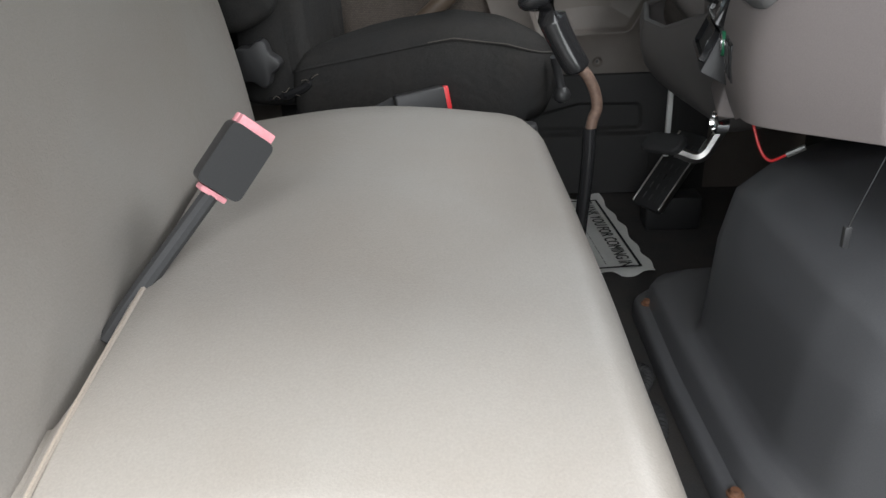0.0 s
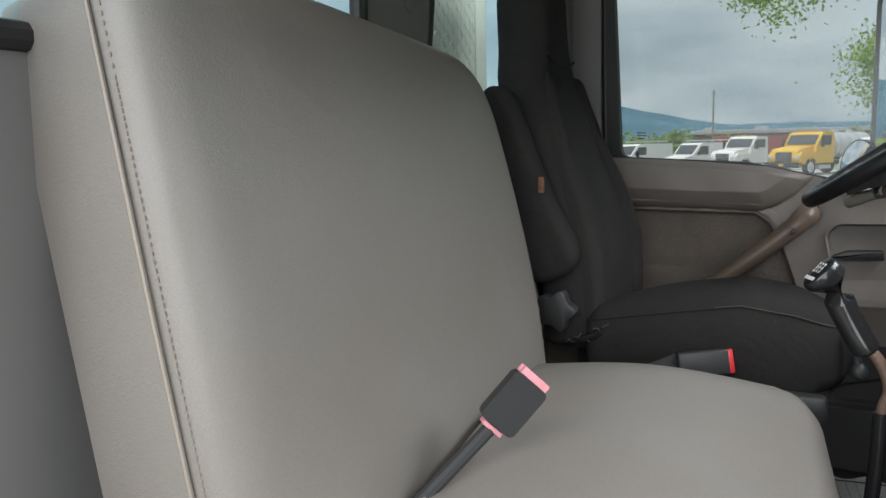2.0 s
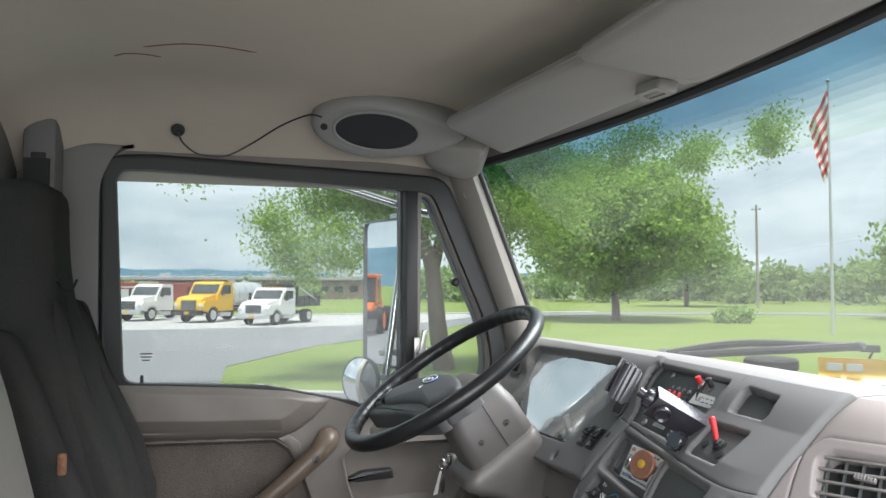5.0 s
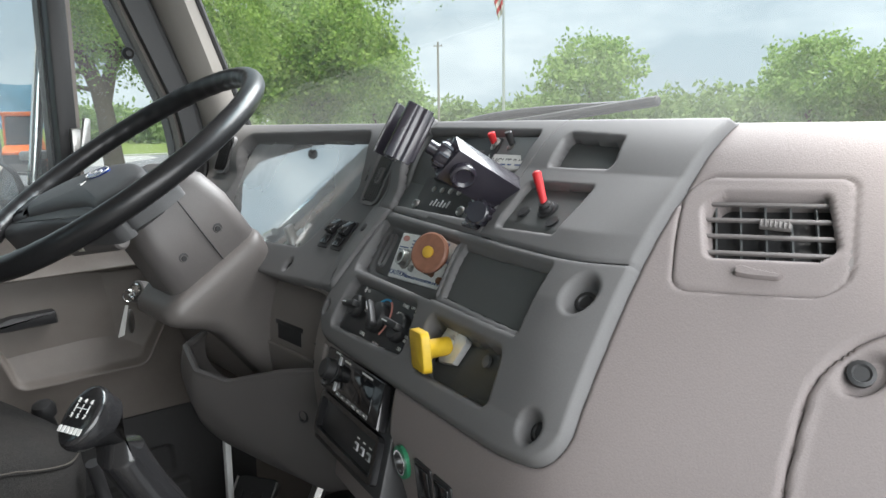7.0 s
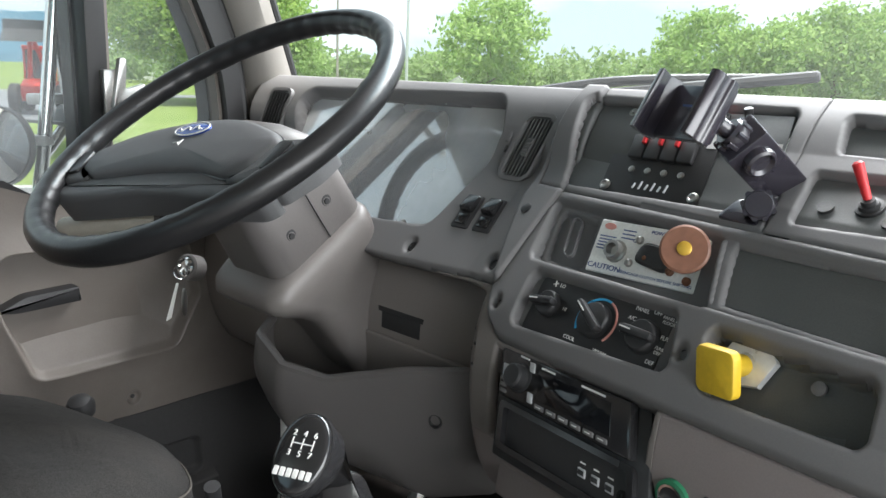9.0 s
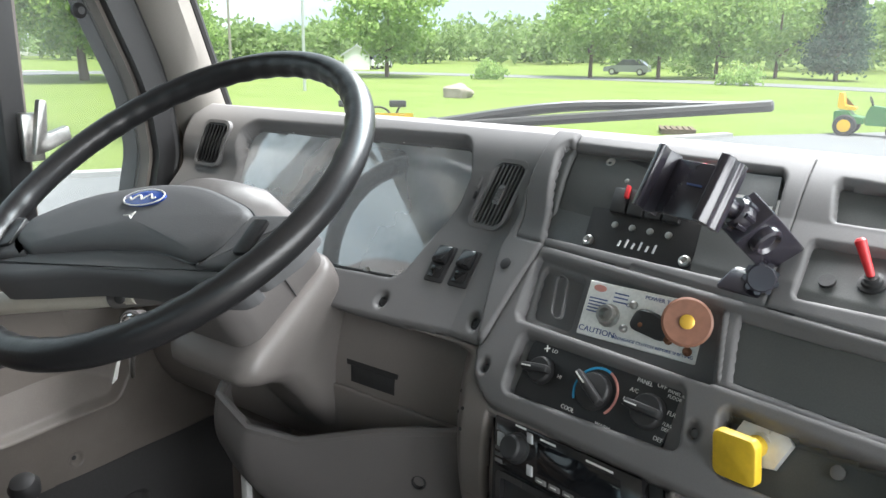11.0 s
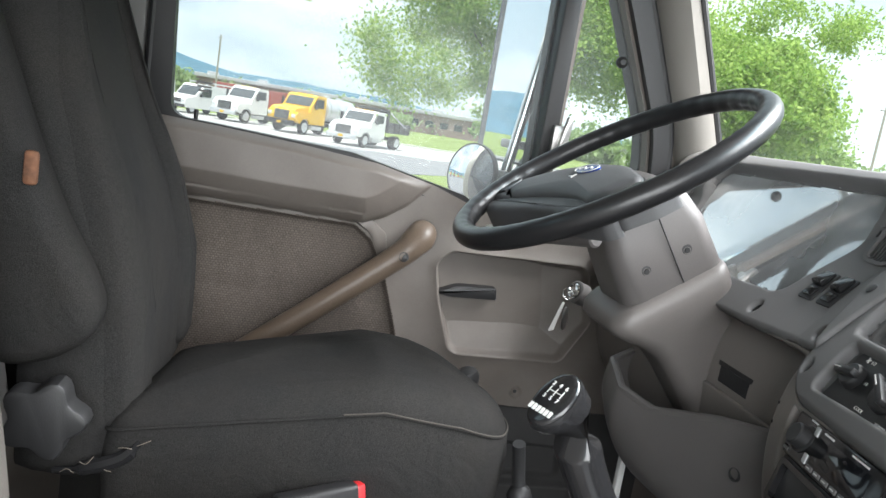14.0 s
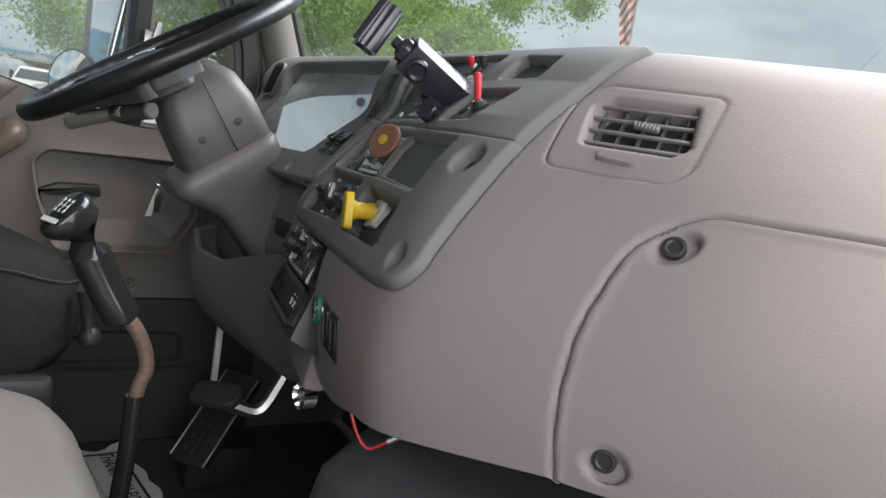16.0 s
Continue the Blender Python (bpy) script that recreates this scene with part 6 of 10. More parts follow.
# hanging odds and ends under the dash
wire = thing("loose_wire", (0.80, -0.175, 0.63), "loose red wire hanging under the dashboard", "wire")
bm = B()
tube(bm, spline([(0.775, -0.15, 0.66), (0.785, -0.165, 0.622), (0.797, -0.178, 0.606), (0.815, -0.19, 0.618), (0.835, -0.20, 0.632)], 6), 0.0022, 8)
part("lead", bm, RED, wire)
bm = B()
rod(bm, (0.815, -0.19, 0.618), (0.835, -0.20, 0.632), 0.0045, n=8)
part("joint", bm, STEEL, wire)
pend = thing("hanging_connector", (0.69, -0.65, 0.68), "small black connector hanging on a thin wire", "connector")
bm = B()
box(bm, (0.684, -0.649, 0.687), (0.690, -0.643, 0.706), 0.001)
part("plug", bm, BLACK, pend)
bm = B()
rod(bm, (0.687, -0.646, 0.704), (0.705, -0.652, 0.775), 0.0006, n=6)
part("wire", bm, BLACK, pend)

# paper mat on the floor
mat_p = thing("paper_floor_mat", (0.66, 0.45, FLOOR_Z), "crumpled white paper floor mat with a printed border", "floor mat")
M_P = frame_m(Vector((0.600, 0.530, FLOOR_Z + 0.006)), Vector((0.047, -0.446, 0)), Vector((0.446, 0.047, 0)))


def paper_pt(u, v):
    x, y = lerp(-0.25, 0.232, u), lerp(-0.17, 0.152, v) - 0.03 * max(0.0, 0.3 - u)
    z = 0.003 * math.sin(x * 31 + y * 17) + 0.002 * math.sin(y * 53) + 0.010 * max(0, (abs(u - 0.5) - 0.44) / 0.06) * math.sin(v * 21)
    return M_P @ Vector((x + 0.004 * math.sin(v * 40), y + 0.004 * math.sin(u * 30), max(-0.003, z) + 0.004))


bm = B()
sheet(bm, paper_pt, 40, 26, (0, 0, -0.0012))
sheet_p = part("sheet", bm, PAPER, mat_p, smooth=60)
for x0, y0, x1, y1 in ((-0.215, 0.122, 0.205, 0.128), (0.199, -0.15, 0.205, 0.128), (-0.215, -0.15, -0.209, 0.128)):
    bm = B()
    box(bm, (x0, y0, 0.0095), (x1, y1, 0.0102), 0, m=M_P)
    part("border", bm, INK, sheet_p)
text_part("lettering", "THANK YOU FOR COMING IN", M_P @ pose(-0.005, 0.094, 0.0102, 0, 0, 0) @ Matrix.Diagonal((0.80, 1.15, 1, 1)), 0.038, INK, sheet_p, 0.0003)
for k in range(9):
    for c in range(14):
        bm = B()
        box(bm, (-0.20 + 0.028 * c, -0.135 + 0.023 * k, 0.0092), (-0.180 + 0.028 * c, -0.1335 + 0.023 * k, 0.0096), 0, m=M_P)
        part("printed_line", bm, DASH, sheet_p)


# ---- fittings on the dashboard ----
YELLOW = material("yellow_plastic", (0.78, 0.52, 0.03), 0.45, grain=0.05, grain_scale=200, stain=0.35, stain_scale=60, stain_color=(0.45, 0.28, 0.03))
WOODKNOB = material("brown_knob", (0.24, 0.11, 0.07), 0.45, grain=0.15, grain_scale=120, stain=0.3, stain_scale=40)
BRASS = material("brass_yellow", (0.62, 0.38, 0.05), 0.35, metal=0.3)
ALU = material("brushed_aluminium", (0.56, 0.57, 0.58), 0.45, metal=0.4, grain=0.08, grain_scale=300, stain=0.15, stain_scale=30)
MOUNT = material("phone_mount_black", (0.030, 0.027, 0.036), 0.24, spec=0.8, grain=0.05, grain_scale=400)
BAYBLACK = material("bay_plate_dark", (0.115, 0.122, 0.122), 0.42, grain=0.08, grain_scale=500, bump=0.1)
ZINC = material("zinc_plate", (0.74, 0.75, 0.74), 0.30, metal=0.25, stain=0.3, stain_scale=60, stain_color=(0.3, 0.24, 0.18))
PRINT_BLUE = material("blue_print", (0.05, 0.09, 0.24), 0.6)
LIGHTBLUE = material("blue_arc", (0.05, 0.42, 0.75), 0.5)
WARMRED = material("warm_arc", (0.62, 0.28, 0.24), 0.5)
SCREEN = material("radio_screen", (0.008, 0.009, 0.011), 0.08, spec=0.6)
LENS = glass_material("gauge_lens", (0.72, 0.74, 0.75), rough=0.03, gloss=0.48, haze=0.66, haze_scale=3.0)
VENTPL = material("vent_frame_grey", (0.18, 0.165, 0.16), 0.5, grain=0.05, grain_scale=600, bump=0.2)
GREEN = material("green_ring", (0.03, 0.22, 0.11), 0.5)


def screw_on(parent, y, z, out, r=0.006, mat=BLACK):
    m = dash_frame(y, z, out)
    b = B()
    lathe(b, m.translation, m.to_3x3() @ Vector((0, 0, 1)), [(-0.003, r), (0.0015, r), (0.002, r * 0.7), (0.0008, r * 0.55), (0.0008, r * 0.3)], 14)
    return part("screw", b, mat, parent)


def bar(parent, name, m, x0, y0, x1, y1, h0, h1, mat, bev=0.0):
    b = B()
    box(b, (x0, y0, h0), (x1, y1, h1), bev, 2, m)
    return part(name, b, mat, parent)


for _y, _z, _o in ((0.314, 0.891, 0.001), (0.171, 0.895, 0.001), (0.132, 0.862, 0.0), (-0.112, 0.880, 0.0), (-0.329, 0.961, -0.006), (-0.332, 0.864, -0.006), (-0.518, 0.928, -0.004), (-0.541, 0.757, -0.004)):
    screw_on(dash, _y, _z, _o, 0.007 if _y > -0.3 else 0.010, BLACK)

# instrument cluster
cluster = thing("instrument_cluster", (0.95, 0.48, 0.95), "gauge cluster behind a dusty reflecting lens", "instrument cluster")
CLUSTER_3D = [Vector((dash_x(y, z) + (0.013 if z > 1.0 else 0.040), y, z - 0.011)) for y, z in CLUSTER]
QTL, QTR, _, QBR, QBL = CLUSTER_3D
M_CL = frame_m((QTL + QTR + QBR + QBL) / 4, QTR - QTL, QTL - QBL)
inv = M_CL.inverted()
lens_out = fillet([tuple((inv @ q).xy) for q in CLUSTER_3D], [0.03, 0.03, 0.03, 0.03, 0.03], 4)
bm = B()
tube(bm, [M_CL @ Vector((x, y, 0.004)) for x, y in lens_out], 0.0042, 6, True)
part("gasket", bm, BLACK, cluster, "black gasket round the lens")
lens_big = [(x * 1.02, y * 1.03) for x, y in lens_out]
bm = B()
prism(bm, lens_big, M_CL @ pose(0, 0, 0.002), 0.002)
part("lens", bm, LENS, cluster, "hazy clear plastic lens").visible_shadow = False
bm = B()
prism(bm, lens_big, M_CL @ pose(0, 0, -0.055), 0.004)
facep = part("face", bm, material("gauge_face", (0.035, 0.037, 0.04), 0.7, grain=0.05, grain_scale=300), cluster, "charcoal gauge face")
bm = B()
ring_plate(bm, [(x * 1.03, y * 1.05) for x, y in lens_out], [(x * 0.985, y * 0.975) for x, y in lens_out], M_CL @ pose(0, 0, -0.055), 0.056)
part("surround", bm, BLACK, cluster)
for cx, cy, r in ((0.040, 0.020, 0.058), (-0.075, 0.020, 0.058), (0.118, -0.045, 0.028), (0.150, 0.030, 0.028), (-0.155, 0.030, 0.026)):
    bm = B()
    tube(bm, [M_CL @ Vector((cx + r * math.cos(a), cy + r * math.sin(a), -0.049)) for a in (2 * math.pi * k / 40 for k in range(40))], 0.0022, 6, True)
    g = part("gauge", bm, BAYBLACK, facep)
    for k in range(9):
        a = radians(-40 + 260 * k / 8)
        c, s_ = math.cos(a), math.sin(a)
        bm = B()
        rod(bm, M_CL @ Vector((cx + r * 0.78 * c, cy + r * 0.78 * s_, -0.049)), M_CL @ Vector((cx + r * 0.90 * c, cy + r * 0.90 * s_, -0.049)), 0.0009, n=5)
        part("tick", bm, WHITE, g)
    bm = B()
    rod(bm, M_CL @ Vector((cx, cy, -0.046)), M_CL @ Vector((cx - r * 0.6, cy - r * 0.35, -0.046)), 0.0012, n=6)
    part("needle", bm, RED, g)
for k in range(4):
    bm = B()
    for c in range(2):
        box(bm, (0.158 + 0.016 * c, -0.03 - 0.016 * k, -0.05), (0.171 + 0.016 * c, -0.018 - 0.016 * k, -0.047), 0.002, 1, M_CL)
    part("warning_lamps", bm, BLACK, facep)
for x, y in ((-0.12, 0.099), (0.10, 0.099), (0.10, -0.095)):
    bm = B()
    lathe(bm, M_CL @ Vector((x, y, 0.003)), M_CL.to_3x3() @ Vector((0, 0, 1)), [(0, 0.005), (0.003, 0.005), (0.004, 0.003)], 10)
    part("lens_screw", bm, STEEL, cluster)


def slatted_vent(name, m, w, h, n, label, skew=0.0, frame_mat=DASH, across=False):
    """An air vent: frame, dark well, slats and thumb tab."""
    v = thing(name, tuple(m.translation), label, "air vent", "dashboard vents")

    def sk(x, y):
        return (x + skew * y, y)
    o = [sk(x, y) for x, y in rounded(w, h, min(w, h) * 0.28, 5)]
    i = [sk(x, y) for x, y in rounded(w - 0.010, h - 0.010, min(w, h) * 0.22, 5)]
    b = B()
    ring_plate(b, o, i, m @ pose(0, 0, -0.004), 0.008)
    fr = part("frame", b, frame_mat, v)
    b = B()
    prism(b, i, m @ pose(0, 0, -0.030), 0.024)
    bmesh.ops.delete(b, geom=[f for f in b.faces if (m.inverted() @ f.calc_center_median()).z > -0.0065], context="FACES")
    part("well", b, BLACK, v)
    for k in range(n):
        t = (k + 0.5) / n
        b = B()
        if across:
            y = lerp(-h / 2 + 0.004, h / 2 - 0.004, t)
            x0 = -w / 2 + 0.006 + skew * y
            box(b, (x0, y - 0.0016, -0.016), (x0 + w - 0.012, y + 0.0016, 0.003), 0.001, 1, m)
        else:
            x = lerp(-w / 2 + 0.004, w / 2 - 0.004, t)
            hh = h / 2 - 0.006 - (0.004 if k in (0, n - 1) else 0)
            mm = m @ Matrix(((1, skew, 0, x), (0, 1, 0, 0), (0, 0, 1, 0), (0, 0, 0, 1)))
            box(b, (-0.0014, -hh, -0.016), (0.0014, hh, 0.0002), 0.0008, 1, mm)
        part("slat", b, RECESS if not across else RUBBER, v)
    tm = m if across else m @ pose(0, 0, 0, 0, 0, 90)
    b = B()
    prism(b, rounded(0.026, 0.010, 0.002, 2, 0, -0.001), tm, 0.004, 0.001)
    tab = part("thumb_tab", b, frame_mat, v)
    for k in range(5):
        b = B()
        box(b, (-0.0095 + 0.0042 * k, -0.005, 0.003), (-0.0075 + 0.0042 * k, 0.003, 0.0065), 0.0005, 1, tm)
        part("rib", b, frame_mat, tab)
    return v


def face_quad(corners, out):
    """A frame over four places of the face (top left, top right, bottom right, bottom left), with its width and height."""
    tl, tr, br, bl = (Vector((dash_x(y, z), y, z)) for y, z in corners)
    r, u = (tr + br - tl - bl) / 2, (tl + tr - bl - br) / 2
    n = r.cross(u).normalized()
    m = Matrix((r.normalized(), u.normalized(), n)).transposed().to_4x4()
    m.translation = (tl + tr + br + bl) / 4 + n * out
    return m, r.length, u.length


m, w_, h_ = face_quad([(0.222, 1.070), (0.166, 1.070), (0.193, 0.984), (0.247, 0.984)], 0.006)
slatted_vent("air_vent", m, w_, h_, 8, "dark grey slatted vent beside the gauges")
m_s = m @ pose(-w_ / 2 - 0.008, 0.012, 0)
slide = thing("vent_slide", tuple(m_s.translation), "small dark sliding tab in a slot beside the vent", "vent lever")
bm = B()
box(bm, (-0.0018, -0.022, -0.001), (0.0018, 0.022, 0.0012), 0.0006, 1, m_s)
part("slot", bm, BLACK, slide)
bm = B()
box(bm, (-0.0035, -0.008, 0.0), (0.0035, 0.008, 0.005), 0.0015, 2, m_s)
part("tab", bm, DASH, slide)

# wide vent in the passenger panel: round-ended openings between broad slats
m_v, w_, h_ = face_quad([(-0.358, 1.049), (-0.460, 1.050), (-0.491, 0.990), (-0.391, 0.990)], 0.0)
v3 = thing("air_vent", tuple(m_v.translation), "taupe slatted vent with upright vanes and a lever", "air vent", "dashboard vents")
bm = B()
ring_plate(bm, rounded(w_ + 0.004, h_ + 0.004, 0.014, 5), rounded(w_ - 0.005, h_ - 0.004, 0.011, 5), m_v @ pose(0, 0, -0.012), 0.0125)
part("frame", bm, VENTPL, v3, "grey-taupe vent frame")
bm = B()
prism(bm, rounded(w_ + 0.002, h_ + 0.002, 0.012, 5), m_v @ pose(0, 0, -0.022), 0.003)
part("well", bm, BLACK, v3)
for k in range(4):
    y = lerp(-h_ / 2, h_ / 2, (k + 1) / 5)
    bm = B()
    box(bm, (-w_ / 2 + 0.002, y - 0.0016, -0.0045), (w_ / 2 - 0.002, y + 0.0016, -0.0008), 0.0008, 2, m_v)
    part("slat", bm, VENTPL, v3)
for k in range(5):
    x = lerp(-w_ / 2, w_ / 2, (k + 1) / 6)
    bm = B()
    box(bm, (x - 0.0008, -h_ / 2 + 0.003, -0.016), (x + 0.0008, h_ / 2 - 0.003, -0.008), 0, 1, m_v)
    part("vane", bm, BAYBLACK, v3)
bm = B()
box(bm, (-0.012, -0.0035, -0.003), (0.012, 0.0035, 0.002), 0.0012, 2, m_v @ pose(0.006, 0.002, 0, 0, 0, -6))
tab = part("thumb_tab", bm, VENTPL, v3)
for k in range(7):
    bm = B()
    box(bm, (-0.0115 + 0.0035 * k, -0.0035, 0.0015), (-0.0101 + 0.0035 * k, 0.0035, 0.0032), 0.0004, 1, m_v @ pose(0.006, 0.002, 0, 0, 0, -6))
    part("rib", bm, VENTPL, tab)
m_l = face_quad([(-0.420, 0.990), (-0.452, 0.988), (-0.454, 0.981), (-0.422, 0.983)], 0.0)[0]
bm = B()
prism(bm, rounded(0.043, 0.011, 0.005, 4), m_l @ pose(0, 0, -0.001), 0.0014)
part("lever_slot", bm, BLACK, v3)
bm = B()
pillow(bm, fillet([(-0.018, -0.003), (-0.006, -0.004), (0.014, -0.0035), (0.018, 0.0), (0.010, 0.0015), (-0.004, 0.003), (-0.014, 0.0055), (-0.019, 0.003)], 0.002, 3), m_l, [(0, 0.0), (0, 0.006), (0.001, 0.0075)], 0.0, (0.6,))
part("lever", bm, TAUPE, v3, "taupe sliding lever")
for sx in (-0.031, 0.031):
    bm = B()
    lathe(bm, m_l @ Vector((sx, 0, 0)), m_l.to_3x3() @ Vector((0, 0, 1)), [(0, 0.0042), (0.0008, 0.0042), (0.0012, 0.003)], 14)
    part("mark", bm, ALU, v3)

# twin rocker switches
for y, z in ((0.253, 0.939), (0.217, 0.939)):
    m = dash_frame(y, z, 0.006)
    sw = thing("rocker_switch", tuple(m.translation), "black rocker switch in the dash bezel", "switch", "rocker switches")
    bm = B()
    prism(bm, rounded(0.028, 0.052, 0.003, 3), m @ pose(0, 0, -0.002), 0.006, 0.001)
    base_s = part("bezel", bm, BLACK, sw)
    bm = B()
    box(bm, (-0.010, -0.004, 0.003), (0.010, 0.022, 0.014), 0.003, 2, m @ pose(0, 0, 0, -14))
    part("rocker", bm, BLACK_GLOSS, base_s)
    bm = B()
    box(bm, (-0.009, -0.021, 0.003), (0.009, -0.005, 0.007), 0.002, 2, m)
    part("lower_rocker", bm, BLACK_GLOSS, base_s)
m = dash_frame(0.152, 0.953, 0.008)
key = thing("lighter_socket", tuple(m.translation), "small capped socket in the dash bezel", "socket")
bm = B()
lathe(bm, m.translation, m.to_3x3() @ Vector((0, 0, 1)), [(-0.004, 0.012), (0.003, 0.012), (0.004, 0.010), (0.0035, 0.008), (0.010, 0.007), (0.011, 0.005)], 20)
part("cap", bm, BLACK, key)
m = face_quad([(0.091, 0.966), (0.074, 0.966), (0.060, 0.923), (0.077, 0.923)], -0.003)[0]
slot = thing("slot_blank", tuple(m.translation), "long rounded blank in the dash panel", "blank")
bm = B()
ring_plate(bm, rounded(0.018, 0.054, 0.0085, 5), rounded(0.0145, 0.0505, 0.007, 5), m, 0.004)
part("edge", bm, DASH, slot)

# power take-off plate with its knob
m = frame_m(Vector((0.8405, -0.026, 0.9462)), (-0.021, -0.133, 0.005), (0.025, -0.001, 0.051)) @ Matrix.Diagonal((1.02, 0.86, 1, 1))
pto = thing("control_plate", tuple(m.translation), "printed aluminium power take-off plate with cable knob", "control plate")
bm = B()
box(bm, (-0.066, -0.034, -0.003), (0.066, 0.034, 0.0015), 0.001, 1, m)
pl = part("plate", bm, material("plate_aluminium", (0.88, 0.88, 0.85), 0.38, metal=0.05, grain=0.08, grain_scale=300, stain=0.2, stain_scale=30), pto, "brushed aluminium plate with blue print")
text_part("lettering", "CAUTION:", m @ pose(-0.042, -0.026, 0.0018), 0.0095, PRINT_BLUE, pl, 0.0002)
text_part("lettering", "DISENGAGE CLUTCH BEFORE SHIFTING", m @ pose(0.019, -0.0275, 0.0018), 0.0049, PRINT_BLUE, pl, 0.0002)
text_part("lettering", "POWER TAKE OFF", m @ pose(0.025, 0.027, 0.0018), 0.0062, PRINT_BLUE, pl, 0.0002)
text_part("lettering", "OUT", m @ pose(-0.012, 0.013, 0.0018), 0.0062, PRINT_BLUE, pl, 0.0002)
text_part("lettering", "IN", m @ pose(0.057, 0.004, 0.0018), 0.0062, PRINT_BLUE, pl, 0.0002)
bm = B()
pillow(bm, [(-0.052 + 0.0075 * math.cos(a), 0.026 + 0.0042 * math.sin(a)) for a in (2 * math.pi * k / 20 for k in range(20))], m, [(0, 0.001), (0, 0.0022)], 0, (0.5,))
part("emblem", bm, WARMRED, pl, "red printed emblem")
for k in range(3):
    bar(pl, "print_bar", m, -0.034, 0.0235 - 0.005 * k, -0.018, 0.0250 - 0.005 * k, 0.0012, 0.002, PRINT_BLUE)
for k in range(5):
    bar(pl, "print_bar", m, -0.061, 0.012 - 0.004 * k, -0.040, 0.0135 - 0.004 * k, 0.0012, 0.002, PRINT_BLUE)
bm = B()
lathe(bm, m @ Vector((-0.034, -0.004, 0)), m.to_3x3() @ Vector((0, 0, 1)), [(0, 0.0125), (0.004, 0.0125), (0.005, 0.010), (0.012, 0.0095), (0.012, 0.0065), (0.004, 0.0055)], 12)
part("indicator_socket", bm, STEEL, pl, "threaded steel lamp socket")
bm = B()
pillow(bm, fillet([(-0.010, -0.012), (0.032, -0.020), (0.036, 0.0), (0.020, 0.012), (-0.004, 0.014)], 0.010, 4), m, [(0, 0.0), (0, 0.004), (0.003, 0.006)], 0, (0.6,))
part("cable_bracket", bm, BLACK, pl)
for sx, sy in ((-0.010, 0.015), (-0.014, -0.015), (0.056, -0.022), (0.035, -0.015), (0.004, -0.006)):
    bm = B()
    lathe(bm, m @ Vector((sx, sy, 0.0015)), m.to_3x3() @ Vector((0, 0, 1)), [(0, 0.0045), (0.0035, 0.004), (0.005, 0.002)], 10)
    part("rivet", bm, STEEL if sx < 0 else RUST, pl)
kd = Vector((-0.90, -0.28, 0.40)).normalized()
kb = Vector((0.806, -0.083, 0.967)) - kd * 0.053
bm = B()
rod(bm, kb, kb + kd * 0.045, 0.007, n=14)
part("knob_shaft", bm, WOODKNOB, pto)
bm = B()
lathe(bm, kb + kd * 0.034, kd, [(0, 0.010), (0.008, 0.012), (0.012, 0.021), (0.015, 0.0232), (0.019, 0.0232), (0.0205, 0.021), (0.020, 0.009)], 32)
kn_ = part("knob", bm, WOODKNOB, pto, "round brown plastic knob")
bm = B()
lathe(bm, kb + kd * 0.053, kd, [(0, 0.0068), (0.003, 0.0068), (0.004, 0.005)], 20)
part("centre_cap", bm, BRASS, kn_, "yellow centre cap")

# heater controls
m = dash_frame(0.000, 0.8785, -0.002)
heat = thing("heater_panel", tuple(m.translation), "black heater control panel with three rotary knobs", "heater controls")
bm = B()
prism(bm, fillet([(-0.092, 0.030), (0.088, 0.038), (0.090, -0.026), (-0.088, -0.036)], 0.008, 4), m @ pose(0, 0, -0.004), 0.005, 0.001)
hp = part("face", bm, BLACK, heat)
for cx, cy, r, turn in ((-0.064, 0.001, 0.0145, 10), (0.004, 0.002, 0.0190, -30), (0.066, 0.004, 0.0170, 0)):
    bm = B()
    lathe(bm, m @ Vector((cx, cy, 0.001)), m.to_3x3() @ Vector((0, 0, 1)), [(0, r), (0.006, r), (0.009, r * 0.93), (0.010, r * 0.85)], 28)
    kk = part("knob", bm, BLACK, heat)
    bm = B()
    box(bm, (-r * 1.25, -0.0045, 0.006), (r * 1.05, 0.0045, 0.019), 0.0035, 2, m @ pose(cx, cy, 0, 0, 0, turn))
    part("grip", bm, BLACK, kk)
    bm = B()
    box(bm, (-r * 1.1, -0.0007, 0.0188), (-r * 0.3, 0.0007, 0.0194), 0, 1, m @ pose(cx, cy, 0, 0, 0, turn))
    part("pointer", bm, WHITE, kk)
for a0, a1, mt in ((70, 215, LIGHTBLUE), (-40, 70, WARMRED)):
    bm = B()
    tube(bm, [m @ Vector((0.004 + 0.0245 * math.cos(radians(lerp(a0, a1, k / 20))), 0.002 + 0.0245 * math.sin(radians(lerp(a0, a1, k / 20))), 0.0012)) for k in range(21)], 0.0014, 6)
    part("temperature_arc", bm, mt, hp)
for w, x, y, s in (("COOL", -0.018, -0.024, 0.0058), ("WARM", 0.026, -0.026, 0.0058), ("LO", -0.060, 0.025, 0.0058), ("HI", -0.042, 0.002, 0.0058), ("PANEL", 0.050, 0.029, 0.0058), ("OFF", 0.068, 0.031, 0.0058), ("PANEL &\nFLOOR", 0.084, 0.027, 0.0046), ("A/C", 0.043, 0.018, 0.0058), ("MAX\nA/C", 0.040, 0.005, 0.0046), ("FLR", 0.087, 0.010, 0.0058), ("FLR&\nDEF", 0.087, -0.003, 0.0046), ("DEF", 0.084, -0.016, 0.0058)):
    text_part("lettering", w, m @ pose(x, y, 0.0013), s, WHITE, hp, 0.0002)
